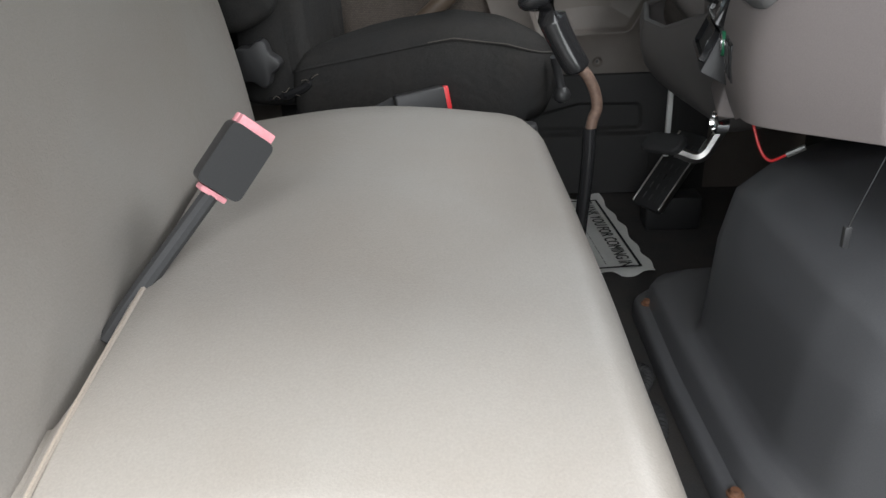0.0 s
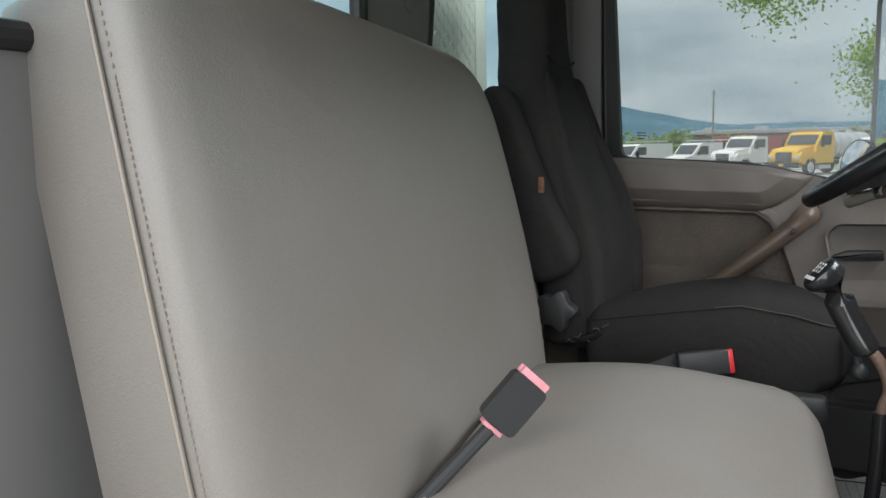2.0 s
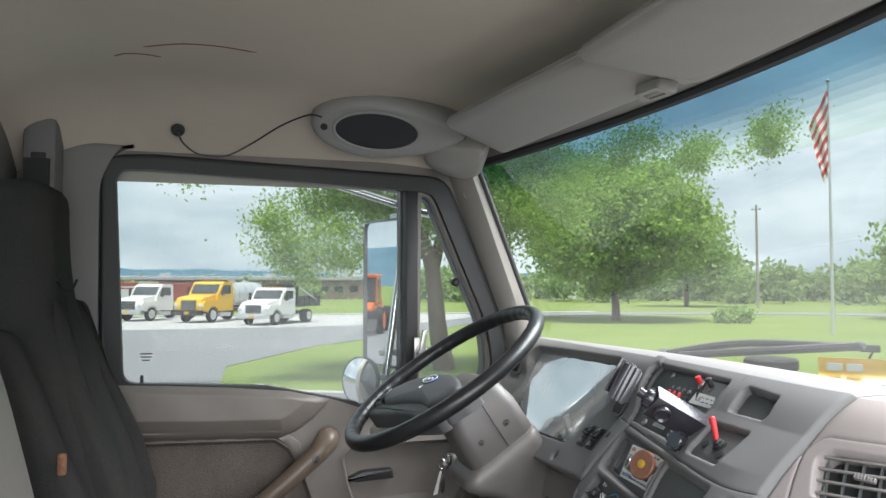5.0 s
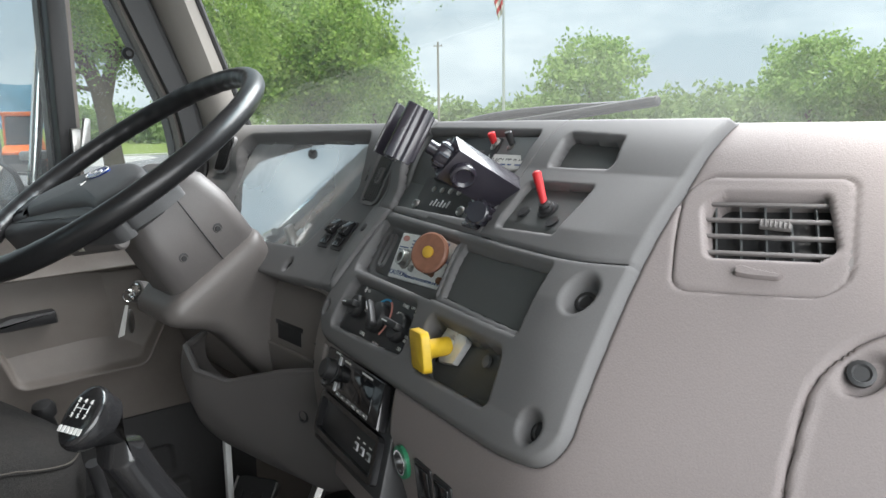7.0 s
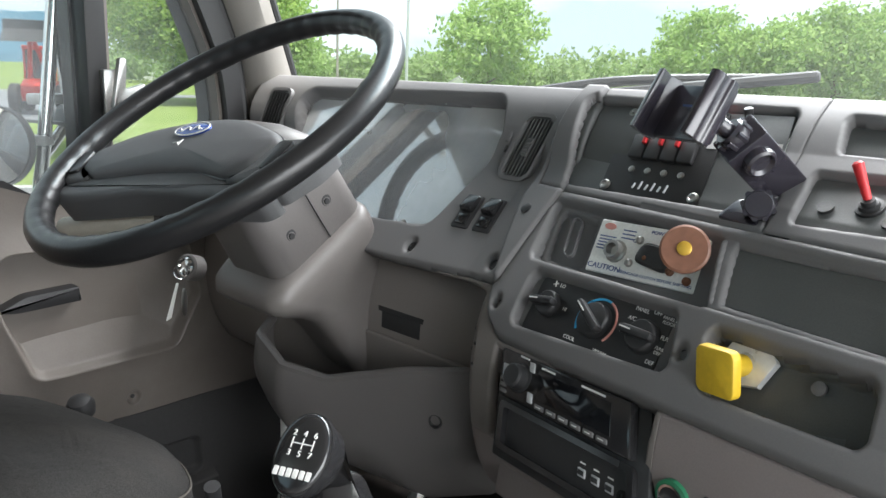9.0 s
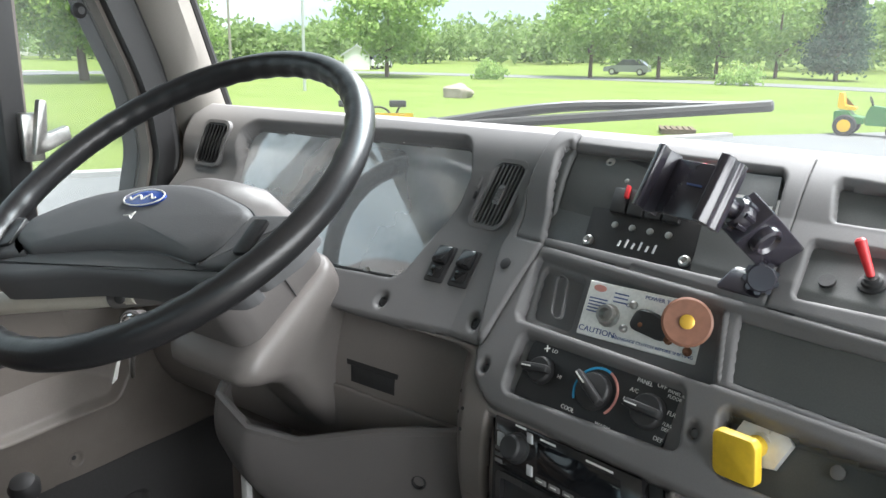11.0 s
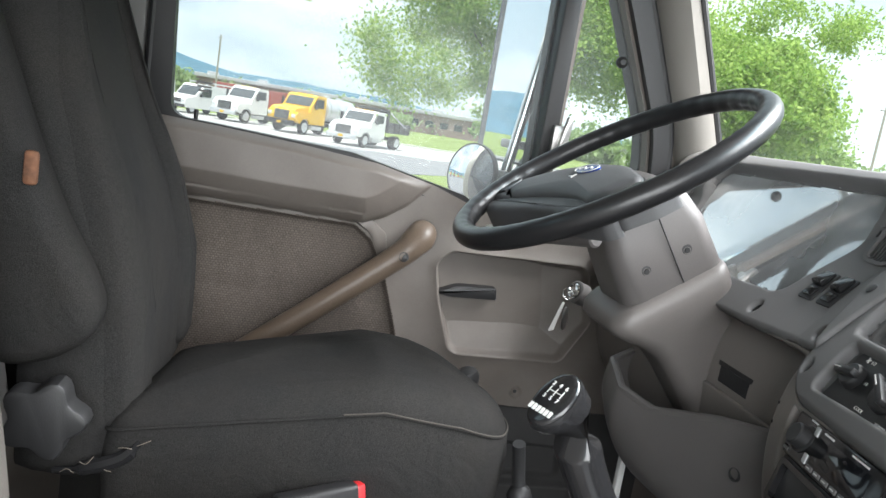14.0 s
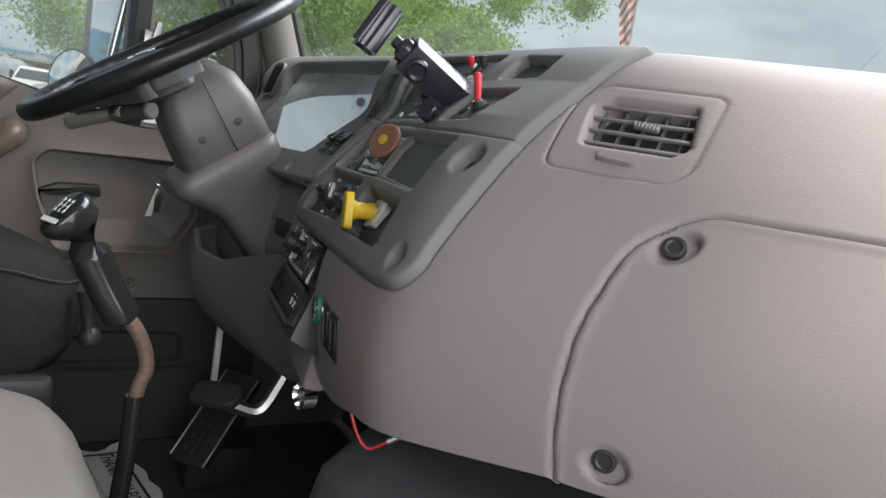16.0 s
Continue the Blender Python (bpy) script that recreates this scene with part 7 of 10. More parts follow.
for k in range(4):
    bm = B()
    rod(bm, m @ Vector((-0.0705, 0.025, 0.0012)), m @ Vector((-0.0705 + 0.0035 * math.cos(k * math.pi / 2 + 0.4), 0.025 + 0.0035 * math.sin(k * math.pi / 2 + 0.4), 0.0012)), 0.0009, n=5)
    part("fan_mark", bm, WHITE, hp)

# air valve plunger in the lower pocket
vd = Vector((-0.94, 0.33, -0.06)).normalized()
m = frame_m(Vector((0.785, -0.172, 0.889)) - vd * 0.004, vd.cross((0, 0, 1)) * -1, (0, 0, 1))
if (m.to_3x3() @ Vector((0, 0, 1))).dot(vd) < 0:
    m = m @ Matrix.Diagonal((-1, 1, -1, 1))
valve = thing("air_valve", tuple(m.translation), "yellow push-pull air valve with hexagon nut", "valve")
bm = B()
hx = [(0.0255 * math.cos(radians(60 * k + 12)), 0.0255 * math.sin(radians(60 * k + 12))) for k in range(6)]
nut_m = dash_frame(-0.175, 0.885, 0.0)
nn = nut_m.to_3x3() @ Vector((0, 0, 1))
nut_m.translation = m.translation + vd * ((dash_frame(-0.172, 0.885, -0.0135).translation - m.translation).dot(nn) / vd.dot(nn))
rod(bm, nut_m @ Vector((0, 0, -0.03)), nut_m @ Vector((0, 0, 0.001)), 0.013, n=18)
part("sleeve", bm, ZINC, valve)
bm = B()
prism(bm, hx, nut_m, 0.007, 0.001)
part("hex_nut", bm, ZINC, valve, "bright hexagon nut")
vo = m.translation + vd * 0.006
bm = B()
lathe(bm, vo, vd, [(0, 0.0125), (0.008, 0.0125), (0.009, 0.010), (0.015, 0.0095), (0.015, 0.006), (0.024, 0.006)], 18)
part("collar", bm, ZINC, valve, "worn metal collar")
bm = B()
lathe(bm, vo + vd * 0.018, vd, [(0, 0.0085), (0.003, 0.0095), (0.020, 0.0095), (0.024, 0.012), (0.028, 0.016)], 18)
stem_y = part("plunger", bm, YELLOW, valve, "yellow plastic plunger")
M_Y = frame_m(vo + vd * 0.045, vd.cross((0, 0.1, 1)), (0, 0.1, 1))
bm = B()
prism(bm, rounded(0.041, 0.041, 0.007, 4), M_Y if (M_Y.to_3x3() @ Vector((0, 0, 1))).dot(vd) > 0 else M_Y @ Matrix.Diagonal((-1, 1, -1, 1)), 0.009, 0.0025)
yk = part("square_knob", bm, YELLOW, valve, "scuffed square yellow knob")
m2 = dash_frame(-0.225, 0.893, -0.0145)
bm = B()
lathe(bm, m2.translation, m2.to_3x3() @ Vector((0, 0, 1)), [(0, 0.006), (0.003, 0.006), (0.004, 0.003)], 12)
part("blank_plug", bm, DASH, valve)
bar(valve, "backing", dash_frame(-0.200, 0.882, -0.0175), -0.050, -0.028, 0.056, 0.030, -0.004, 0.0005, BAYBLACK, 0.001)

# radio
m = dash_frame(0.010, 0.772, 0.0)
M_R = frame_m(Vector((0.757, -0.002, 0.775)), Vector((-0.045, -0.207, 0.006)), Vector((0.45, 0.0, 0.89))) @ Matrix(((1, -0.40, 0, 0), (0, 1, 0, 0), (0, 0, 1, 0), (0, 0, 0, 1)))
radio = thing("car_radio", (0.78, 0.01, 0.70), "black single-slot car radio above a pocket with sockets", "radio")
bm = B()
box(bm, (-0.108, -0.062, -0.045), (0.108, 0.060, 0.002), 0.003, 2, M_R)
body = part("cage", bm, BLACK, radio)
bm = B()
box(bm, (-0.094, 0.0, 0.0), (0.094, 0.050, 0.016), 0.004, 2, M_R)
face = part("faceplate", bm, BLACK_GLOSS, radio)
bar(face, "screen", M_R, -0.032, 0.012, 0.070, 0.041, 0.015, 0.0166, SCREEN, 0.0005)
bm = B()
lathe(bm, M_R @ Vector((-0.060, 0.026, 0.014)), M_R.to_3x3() @ Vector((0, 0, 1)), [(0, 0.0165), (0.003, 0.0165), (0.004, 0.0135), (0.015, 0.0130), (0.017, 0.011), (0.0165, 0.003)], 28)
part("volume_knob", bm, BLACK, face, "ridged volume knob")
for x0, y0, x1, y1 in ((-0.088, 0.020, -0.078, 0.034), (-0.046, 0.036, -0.038, 0.046), (-0.046, 0.006, -0.038, 0.016)):
    bar(face, "silver_key", M_R, x0, y0, x1, y1, 0.0145, 0.0175, ALU, 0.001)
for k in range(6):
    bar(face, "preset_key", M_R, -0.034 + 0.0175 * k, 0.0035, -0.020 + 0.0175 * k, 0.0085, 0.015, 0.0175, DASH, 0.001)
    bar(face, "print_bar", M_R, -0.031 + 0.0175 * k, 0.0055, -0.024 + 0.0175 * k, 0.0065, 0.0172, 0.0178, WHITE)
bar(face, "print_bar", M_R, -0.028, 0.0435, -0.008, 0.0455, 0.0155, 0.0166, WHITE)
bar(face, "print_bar", M_R, 0.030, 0.0435, 0.062, 0.0455, 0.0155, 0.0166, WHITE)
bar(face, "print_bar", M_R, -0.062, 0.0465, -0.048, 0.0485, 0.0155, 0.0166, WHITE)
for k in range(3):
    bar(face, "side_key", M_R, -0.091, 0.004 + 0.006 * k, -0.080, 0.008 + 0.006 * k, 0.0155, 0.017, DASH, 0.001)
bm = B()
ring_plate(bm, rounded(0.190, 0.048, 0.006, 3, 0, -0.028), rounded(0.176, 0.036, 0.004, 3, 0, -0.028), M_R @ pose(0, 0, 0.0), 0.010)
part("pocket_frame", bm, BLACK_GLOSS, radio)
for k in range(3):
    bar(radio, "usb_socket", M_R, 0.022 + 0.018 * k, -0.036, 0.032 + 0.018 * k, -0.028, 0.001, 0.004, ALU, 0.001)
    bar(radio, "socket_slot", M_R, 0.0232 + 0.018 * k, -0.0342, 0.0308 + 0.018 * k, -0.0298, 0.0035, 0.0046, BLACK)
    bar(radio, "print_bar", M_R, 0.024 + 0.018 * k, -0.024, 0.031 + 0.018 * k, -0.0225, 0.001, 0.0025, WHITE)
bm = B()
lathe(bm, M_R @ Vector((0.078, -0.032, 0.001)), M_R.to_3x3() @ Vector((0, 0, 1)), [(0, 0.005), (0.003, 0.005), (0.003, 0.002), (0.0, 0.002)], 14)
part("aux_socket", bm, BLACK_GLOSS, radio)

# lower outlet, switches and flap beneath the radio
m = dash_frame(-0.134, 0.765, 0.002)
def circle2(r, n=28):
    return [(r * math.cos(2 * math.pi * k / n), r * math.sin(2 * math.pi * k / n)) for k in range(n)]


sock = thing("power_outlet", tuple(m.translation), "power outlet with a green ring", "socket")
bm = B()
ring_plate(bm, circle2(0.0172), circle2(0.0135), m @ pose(0, 0, -0.003), 0.007)
part("ring", bm, GREEN, sock, "green plastic ring")
bm = B()
ring_plate(bm, circle2(0.0135), circle2(0.0112), m @ pose(0, 0, -0.003), 0.0085)
part("socket", bm, CHROME, sock)
bm = B()
prism(bm, circle2(0.0114), m @ pose(0, 0, -0.003), 0.004)
part("socket_floor", bm, BLACK, sock)
for k in range(2):
    m = dash_frame(-0.180 - 0.040 * k, 0.757, 0.0)
    b2 = thing("blank_switch", tuple(m.translation), "black blank switch cover in the taupe panel", "switch", "blank switches")
    bm = B()
    prism(bm, rounded(0.036, 0.050, 0.003, 3), m @ pose(0, 0, -0.002), 0.005, 0.0012)
    f2 = part("bezel", bm, BLACK, b2)
    bar(f2, "cover", m, -0.014, -0.021, 0.014, 0.021, 0.002, 0.005, BLACK_GLOSS, 0.0015)
flap = thing("ashtray", (0.79, 0.0, 0.69), "taupe ash tray flap under the radio", "ash tray")
bm = B()
M_F = frame_m(Vector((0.782, 0.010, 0.678)), Vector((-0.050, -0.21, 0.008)), Vector((0.012, 0.0, 0.062)))
box(bm, (-0.104, -0.036, -0.02), (0.100, 0.030, 0.010), 0.006, 3, M_F)
part("flap", bm, TAUPE, flap)
bm = B()
lathe(bm, M_F @ Vector((0.085, -0.048, 0.0)), M_F.to_3x3() @ Vector((0.3, -0.2, 1)), [(-0.01, 0.018), (0.008, 0.018), (0.010, 0.014), (0.004, 0.012)], 22)
part("socket_ring", bm, CHROME, flap, "chrome outlet ring")
m = dash_frame(0.340, 0.776, -0.006)
card = thing("dash_slot", tuple(m.translation), "black slotted insert in the knee panel", "vent")
bm = B()
box(bm, (-0.046, -0.019, -0.004), (0.046, 0.019, 0.002), 0.002, 2, m)
cs = part("insert", bm, BLACK, card)
bar(cs, "recess", m, -0.036, -0.012, 0.040, 0.012, 0.0015, 0.003, RUBBER, 0.0008)
for k in range(4):
    screw_on(dash, 0.165 - 0.012 * (k % 2), 0.825 - 0.012 * k, 0.001, 0.0022)

# switch panel in the upper bay
m = dash_frame(0.020, 1.035, -0.011)
bay = thing("switch_panel", tuple(m.translation), "black riveted accessory switch panel with red-lit rockers", "switch panel")
M_B, _, _ = face_quad([(0.135, 1.090), (-0.125, 1.088), (-0.133, 0.996), (0.124, 0.989)], -0.0015)
bar(bay, "backplate", M_B, -0.128, -0.060, 0.128, 0.062, -0.004, 0.001, BAYBLACK, 0.001)
face2 = bar(bay, "plate", M_B, -0.075, -0.060, 0.058, 0.058, 0.001, 0.004, BLACK, 0.001)
for k in range(4):
    r_ = bar(face2, "rocker", M_B, -0.050 + 0.022 * k, -0.014, -0.030 + 0.022 * k, 0.018, 0.003, 0.011, BLACK, 0.003)
    if k < 3:
        bar(face2, "red_tip", M_B, -0.0335 + 0.022 * k, 0.004, -0.0285 + 0.022 * k, 0.020, 0.010, 0.0145, RED, 0.001)
    for yy in (-0.027, 0.029):
        bm = B()
        lathe(bm, M_B @ Vector((-0.040 + 0.022 * k, yy, 0.004)), M_B.to_3x3() @ Vector((0, 0, 1)), [(0, 0.004), (0.002, 0.0038), (0.003, 0.002)], 10)
        part("lamp", bm, STEEL, face2)
    bar(face2, "print_bar", M_B, -0.047 + 0.022 * k, 0.036, -0.034 + 0.022 * k, 0.038, 0.0035, 0.0043, DASH)
for sx, sy in ((-0.068, 0.050), (0.050, 0.050), (-0.068, -0.052), (0.050, -0.052)):
    bm = B()
    lathe(bm, M_B @ Vector((sx, sy, 0.004)), M_B.to_3x3() @ Vector((0, 0, 1)), [(0, 0.0065), (0.003, 0.006), (0.004, 0.004), (0.0025, 0.002)], 12)
    part("screw", bm, STEEL, face2)
for k in range(6):
    bm = B()
    rod(bm, M_B @ Vector((-0.030 + 0.0085 * k, -0.051, 0.004)), M_B @ Vector((-0.028 + 0.0085 * k, -0.041 if k % 2 else -0.044, 0.004)), 0.0014, n=6)
    part("logo_stroke", bm, ALU, face2)
m = dash_frame(-0.088, 1.060, -0.001)
lab = thing("tape_label", tuple(m.translation), "white tape label reading light bar", "label")
tp = bar(lab, "tape", m, -0.046, -0.011, 0.046, 0.011, 0, 0.0012, PAPER)
text_part("lettering", "LIGHT BAR", m @ pose(0, 0, 0.0014), 0.0135, DASH, tp, 0.0002)
for y, z, nm in ((-0.044, 1.077, 0), (-0.076, 1.078, 1)):
    m = dash_frame(y, z, -0.003)
    tg = thing("toggle_switch", tuple(m.translation), "small toggle switch with a red cap" if nm == 0 else "small bare toggle switch", "switch", "toggle switches")
    bm = B()
    lathe(bm, m.translation, m.to_3x3() @ Vector((0, 0, 1)), [(0, 0.007), (0.004, 0.007), (0.005, 0.004)], 12)
    part("nut", bm, STEEL, tg)
    bm = B()
    rod(bm, m.translation, m @ Vector((0, 0.006, 0.020)), 0.0035, 0.005, 12, 0.001)
    part("cap", bm, RED if nm == 0 else BLACK, tg)
m = dash_frame(-0.222, 1.018, 0.0025)
rt = thing("toggle_switch", tuple(m.translation), "large toggle switch with a long red sleeve", "switch", "toggle switches")
bar(rt, "panel", face_quad([(-0.168, 1.036), (-0.266, 1.037), (-0.264, 1.001), (-0.166, 0.997)], 0.0018)[0], -0.047, -0.024, 0.047, 0.024, -0.004, 0.0005, BAYBLACK, 0.001)
bm = B()
lathe(bm, m.translation, m.to_3x3() @ Vector((0, 0, 1)), [(0, 0.0115), (0.003, 0.0115), (0.0035, 0.0085), (0.007, 0.0080), (0.0075, 0.006), (0.011, 0.0055)], 18)
part("nut", bm, BLACK, rt)
bm = B()
rod(bm, m @ Vector((0, 0, 0.008)), m @ Vector((-0.014, 0.019, 0.034)), 0.0034, 0.0048, 14, 0.002)
part("sleeve", bm, RED, rt, "bright red sleeve")
for sx, sy in ((-0.034, -0.008), (0.024, -0.014)):
    bm = B()
    lathe(bm, m @ Vector((sx, sy, 0)), m.to_3x3() @ Vector((0, 0, 1)), [(0, 0.007), (0.003, 0.007), (0.003, 0.003)], 12)
    part("hole_plug", bm, BLACK, rt)

note = thing("paper_label", (0.90, -0.10, 1.06), "small white paper label with faded handwriting below the switches", "label")
M_N = face_quad([(-0.062, 1.064), (-0.130, 1.065), (-0.132, 1.050), (-0.064, 1.049)], 0.0)[0]
slip = bar(note, "slip", M_N, -0.024, -0.006, 0.024, 0.006, 0.0005, 0.0012, PAPER)
for k, wd in enumerate((0.010, 0.007, 0.012)):
    bar(note, "writing", M_N, -0.019 + 0.014 * k, -0.001, -0.019 + 0.014 * k + wd, 0.0008, 0.0011, 0.0015, PRINT_BLUE)

# phone mount clamped to the panel
mount = thing("phone_mount", (0.86, -0.13, 1.0), "glossy black phone mount with ball joint and cradle", "phone mount")
A0, A1 = Vector((0.876, -0.140, 1.026)), Vector((0.806, -0.126, 1.068))
CC = Vector((0.787, -0.110, 1.084))
bm = B()
lathe(bm, (0.888, -0.130, 0.982), (-0.62, 0.05, 0.78), [(0, 0.028), (0.008, 0.028), (0.012, 0.025), (0.020, 0.020), (0.028, 0.014)], 32)
part("suction_base", bm, MOUNT, mount)
M_A = frame_m((A0 + A1) / 2, A1 - A0, Vector((-0.43, -0.74, -0.5)).cross(A1 - A0))
bm = B()
L = (A1 - A0).length
box(bm, (-L / 2 - 0.008, -0.020, -0.015), (L / 2 + 0.010, 0.020, 0.015), 0.0025, 2, M_A)
part("arm", bm, MOUNT, mount, "black box-section arm")
for s in (1,):
    bm = B()
    lathe(bm, M_A @ Vector((L / 2 - 0.010, 0, s * 0.012)), M_A.to_3x3() @ Vector((0, 0, s)), [(0, 0.014), (0.009, 0.014), (0.0105, 0.0135), (0.012, 0.011), (0.009, 0.008), (0.0085, 0.003)], 28)
    part("clamp_knob", bm, MOUNT, mount)
kd_ = Vector((-0.80, -0.25, 0.30)).normalized()
bm = B()
rod(bm, Vector((0.858, -0.128, 1.003)), Vector((0.858, -0.128, 1.003)) + kd_ * 0.034, 0.0125, 0.0135, 18, 0.002)
_, ku_, kv_ = basis(kd_)
for k in range(9):
    a = 2 * math.pi * k / 9
    o_ = (ku_ * math.cos(a) + kv_ * math.sin(a)) * 0.0128
    rod(bm, Vector((0.858, -0.128, 1.003)) + kd_ * 0.010 + o_, Vector((0.858, -0.128, 1.003)) + kd_ * 0.033 + o_, 0.0032, n=6)
part("clamp_screw", bm, MOUNT, mount, "ribbed black clamp screw")
bm = B()
prism(bm, fillet([(-0.022, -0.012), (0.024, -0.016), (0.026, 0.014), (-0.014, 0.016)], 0.006, 3), frame_m(Vector((0.852, -0.118, 0.996)), (-0.2, -1, 0.02), (0.75, -0.1, 0.6)), 0.010, 0.002)
part("foot_plate", bm, MOUNT, mount)
bm = B()
box(bm, (-0.012, -0.006, -0.014), (0.012, 0.006, 0.014), 0.003, 2, frame_m(Vector((0.888, -0.162, 1.022)), (-0.6, -0.2, 0.6), (0.3, -0.8, 0.2)))
part("lock_tab", bm, MOUNT, mount)
bd = (CC - A1).normalized()
bm = B()
rod(bm, A1, CC, 0.0075, n=14)
lathe(bm, CC - bd * 0.028, bd, [(0, 0.009), (0.003, 0.013), (0.009, 0.0145), (0.014, 0.0145), (0.018, 0.012)], 18)
for k in range(8):
    a = 2 * math.pi * k / 8
    _, bu_, bv_ = basis(bd)
    rod(bm, CC - bd * 0.024 + (bu_ * math.cos(a) + bv_ * math.sin(a)) * 0.013, CC - bd * 0.013 + (bu_ * math.cos(a) + bv_ * math.sin(a)) * 0.014, 0.0028, n=6)
part("ball_joint", bm, MOUNT, mount)
M_C = frame_m(Vector((0.786, -0.086, 1.091)), (-0.42, -0.91, 0.0), (0.38, -0.30, 0.88))
bm = B()
box(bm, (-0.037, -0.026, -0.004), (0.037, 0.026, 0.004), 0.002, 2, M_C)
cr = part("cradle", bm, MOUNT, mount)
for s in (-1, 1):
    bm = B()
    prism(bm, fillet([(0.0, 0.0), (0.008, 0.0), (0.0095, 0.008), (0.0075, 0.011), (0.0075, 0.016), (0.0095, 0.019), (0.007, 0.027), (0.0, 0.028), (0.0, 0.024), (0.004, 0.014)], 0.0012, 2), M_C @ Matrix(((s, 0, 0, s * 0.031), (0, 0, 1, -0.029), (0, 1, 0, 0), (0, 0, 0, 1))), 0.058, 0.0008)
    part("jaw", bm, MOUNT, cr)
bm = B()
box(bm, (-0.008, -0.0008, 0.0), (0.008, 0.0008, 0.0014), 0, 1, M_C @ pose(0, 0.004, 0.006))
part("print_bar", bm, PRINT_BLUE, cr)

# round-cornered vent at the outer end of the instrument bezel
m = dash_frame(0.768, 1.045, 0.004) @ Matrix(((1, 0.25, 0, 0), (0, 1, 0, 0), (0, 0, 1, 0), (0, 0, 0, 1)))
vent_out = thing("air_vent", tuple(m.translation), "dark grey slatted air vent beside the instruments", "vent")
bm = B()
ring_plate(bm, rounded(0.066, 0.078, 0.016, 5), rounded(0.056, 0.068, 0.013, 5), m @ pose(0, 0, -0.002), 0.007)
part("frame", bm, DASH, vent_out)
bm = B()
prism(bm, rounded(0.058, 0.070, 0.013, 5), m @ pose(0, 0, -0.0015), 0.002)
part("duct", bm, BLACK, vent_out, "dark duct behind the slats")
for k in range(6):
    bm = B()
    box(bm, (-0.0012, -0.031, -0.004), (0.0012, 0.031, 0.004), 0.0008, 1, m @ pose(-0.020 + 0.008 * k, 0, 0.004, 0, 25, 0))
    part("slat", bm, BLACK, vent_out)


# ---- outside: ground, road, hills ----
GRASS = material("lawn_grass", (0.150, 0.215, 0.050), 0.9, grain=0.35, grain_scale=14, stain=0.55, stain_scale=0.22, stain_color=(0.235, 0.285, 0.090), spec=0.1)
ASPHALT = material("asphalt_grey", (0.19, 0.195, 0.205), 0.9, grain=0.15, grain_scale=40, stain=0.25, stain_scale=0.35)
CONCRETE = material("concrete_lot", (0.40, 0.40, 0.39), 0.9, grain=0.1, grain_scale=20, stain=0.25, stain_scale=0.3)
# the hills' base colour carries the blue of distance haze
HAZED_HILLS = material("wooded_hills_hazed", (0.085, 0.17, 0.225), 1.0, grain=0.2, grain_scale=0.02, stain=0.3, stain_scale=0.006, spec=0.0)
BARK = material("bark", (0.17, 0.12, 0.085), 0.9, grain=0.35, grain_scale=30, bump=0.6, stain=0.3, stain_scale=4)
CREAM = material("cream_steel_paint", (0.62, 0.58, 0.49), 0.5, grain=0.04, grain_scale=60, stain=0.3, stain_scale=7, stain_color=(0.42, 0.33, 0.24))
SLATE = material("grey_cast_housing", (0.16, 0.17, 0.17), 0.55, grain=0.06, grain_scale=300, bump=0.15)
MIRROR = material("mirror_silver", (0.9, 0.91, 0.92), 0.015, metal=1.0)
POLISHED = material("polished_chrome", (0.82, 0.82, 0.80), 0.12, metal=1.0)
RED_PAINT = material("red_machine_paint", (0.52, 0.035, 0.02), 0.4, stain=0.2, stain_scale=2)
ORANGE_PAINT = material("orange_machine_paint", (0.80, 0.16, 0.015), 0.4, stain=0.2, stain_scale=2)
YELLOW_PAINT = material("yellow_truck_paint", (0.80, 0.47, 0.015), 0.3, stain=0.08, stain_scale=2)
SILVER = material("tank_aluminium", (0.62, 0.63, 0.64), 0.35, metal=0.6, stain=0.15, stain_scale=2)
DARKGLASS = material("vehicle_glass", (0.05, 0.06, 0.065), 0.06, spec=0.8)
RED_WALL = material("red_cladding", (0.33, 0.06, 0.05), 0.6, stain=0.2, stain_scale=0.3)
BROWN_WALL = material("brown_brick", (0.24, 0.17, 0.145), 0.85, grain=0.1, grain_scale=8, stain=0.2, stain_scale=0.3)
GREY_WALL = material("grey_cladding", (0.42, 0.43, 0.44), 0.6, stain=0.2, stain_scale=0.2)
rng = np.random.default_rng(7)


def leaf_material(name, color, light):
    """Leaves with a tone of their own each, lit from both sides."""
    m = bpy.data.materials.new(name)
    m.use_nodes = True
    n, l = m.node_tree.nodes, m.node_tree.links
    n.clear()
    out = n.new("ShaderNodeOutputMaterial")
    geo = n.new("ShaderNodeNewGeometry")
    mixc = n.new("ShaderNodeMix")
    mixc.data_type = "RGBA"
    mixc.inputs["A"].default_value = (*color, 1)
    mixc.inputs["B"].default_value = (*light, 1)
    l.new(geo.outputs["Random Per Island"], mixc.inputs["Factor"])
    d = n.new("ShaderNodeBsdfDiffuse")
    t = n.new("ShaderNodeBsdfTranslucent")
    l.new(mixc.outputs["Result"], d.inputs["Color"])
    l.new(mixc.outputs["Result"], t.inputs["Color"])
    mx = n.new("ShaderNodeMixShader")
    mx.inputs["Fac"].default_value = 0.5
    l.new(d.outputs[0], mx.inputs[1])
    l.new(t.outputs[0], mx.inputs[2])
    l.new(mx.outputs[0], out.inputs["Surface"])
    return m


LEAF = leaf_material("ash_leaves", (0.20, 0.34, 0.08), (0.44, 0.58, 0.17))
LEAF_FAR = leaf_material("maple_leaves", (0.24, 0.38, 0.12), (0.44, 0.58, 0.22))
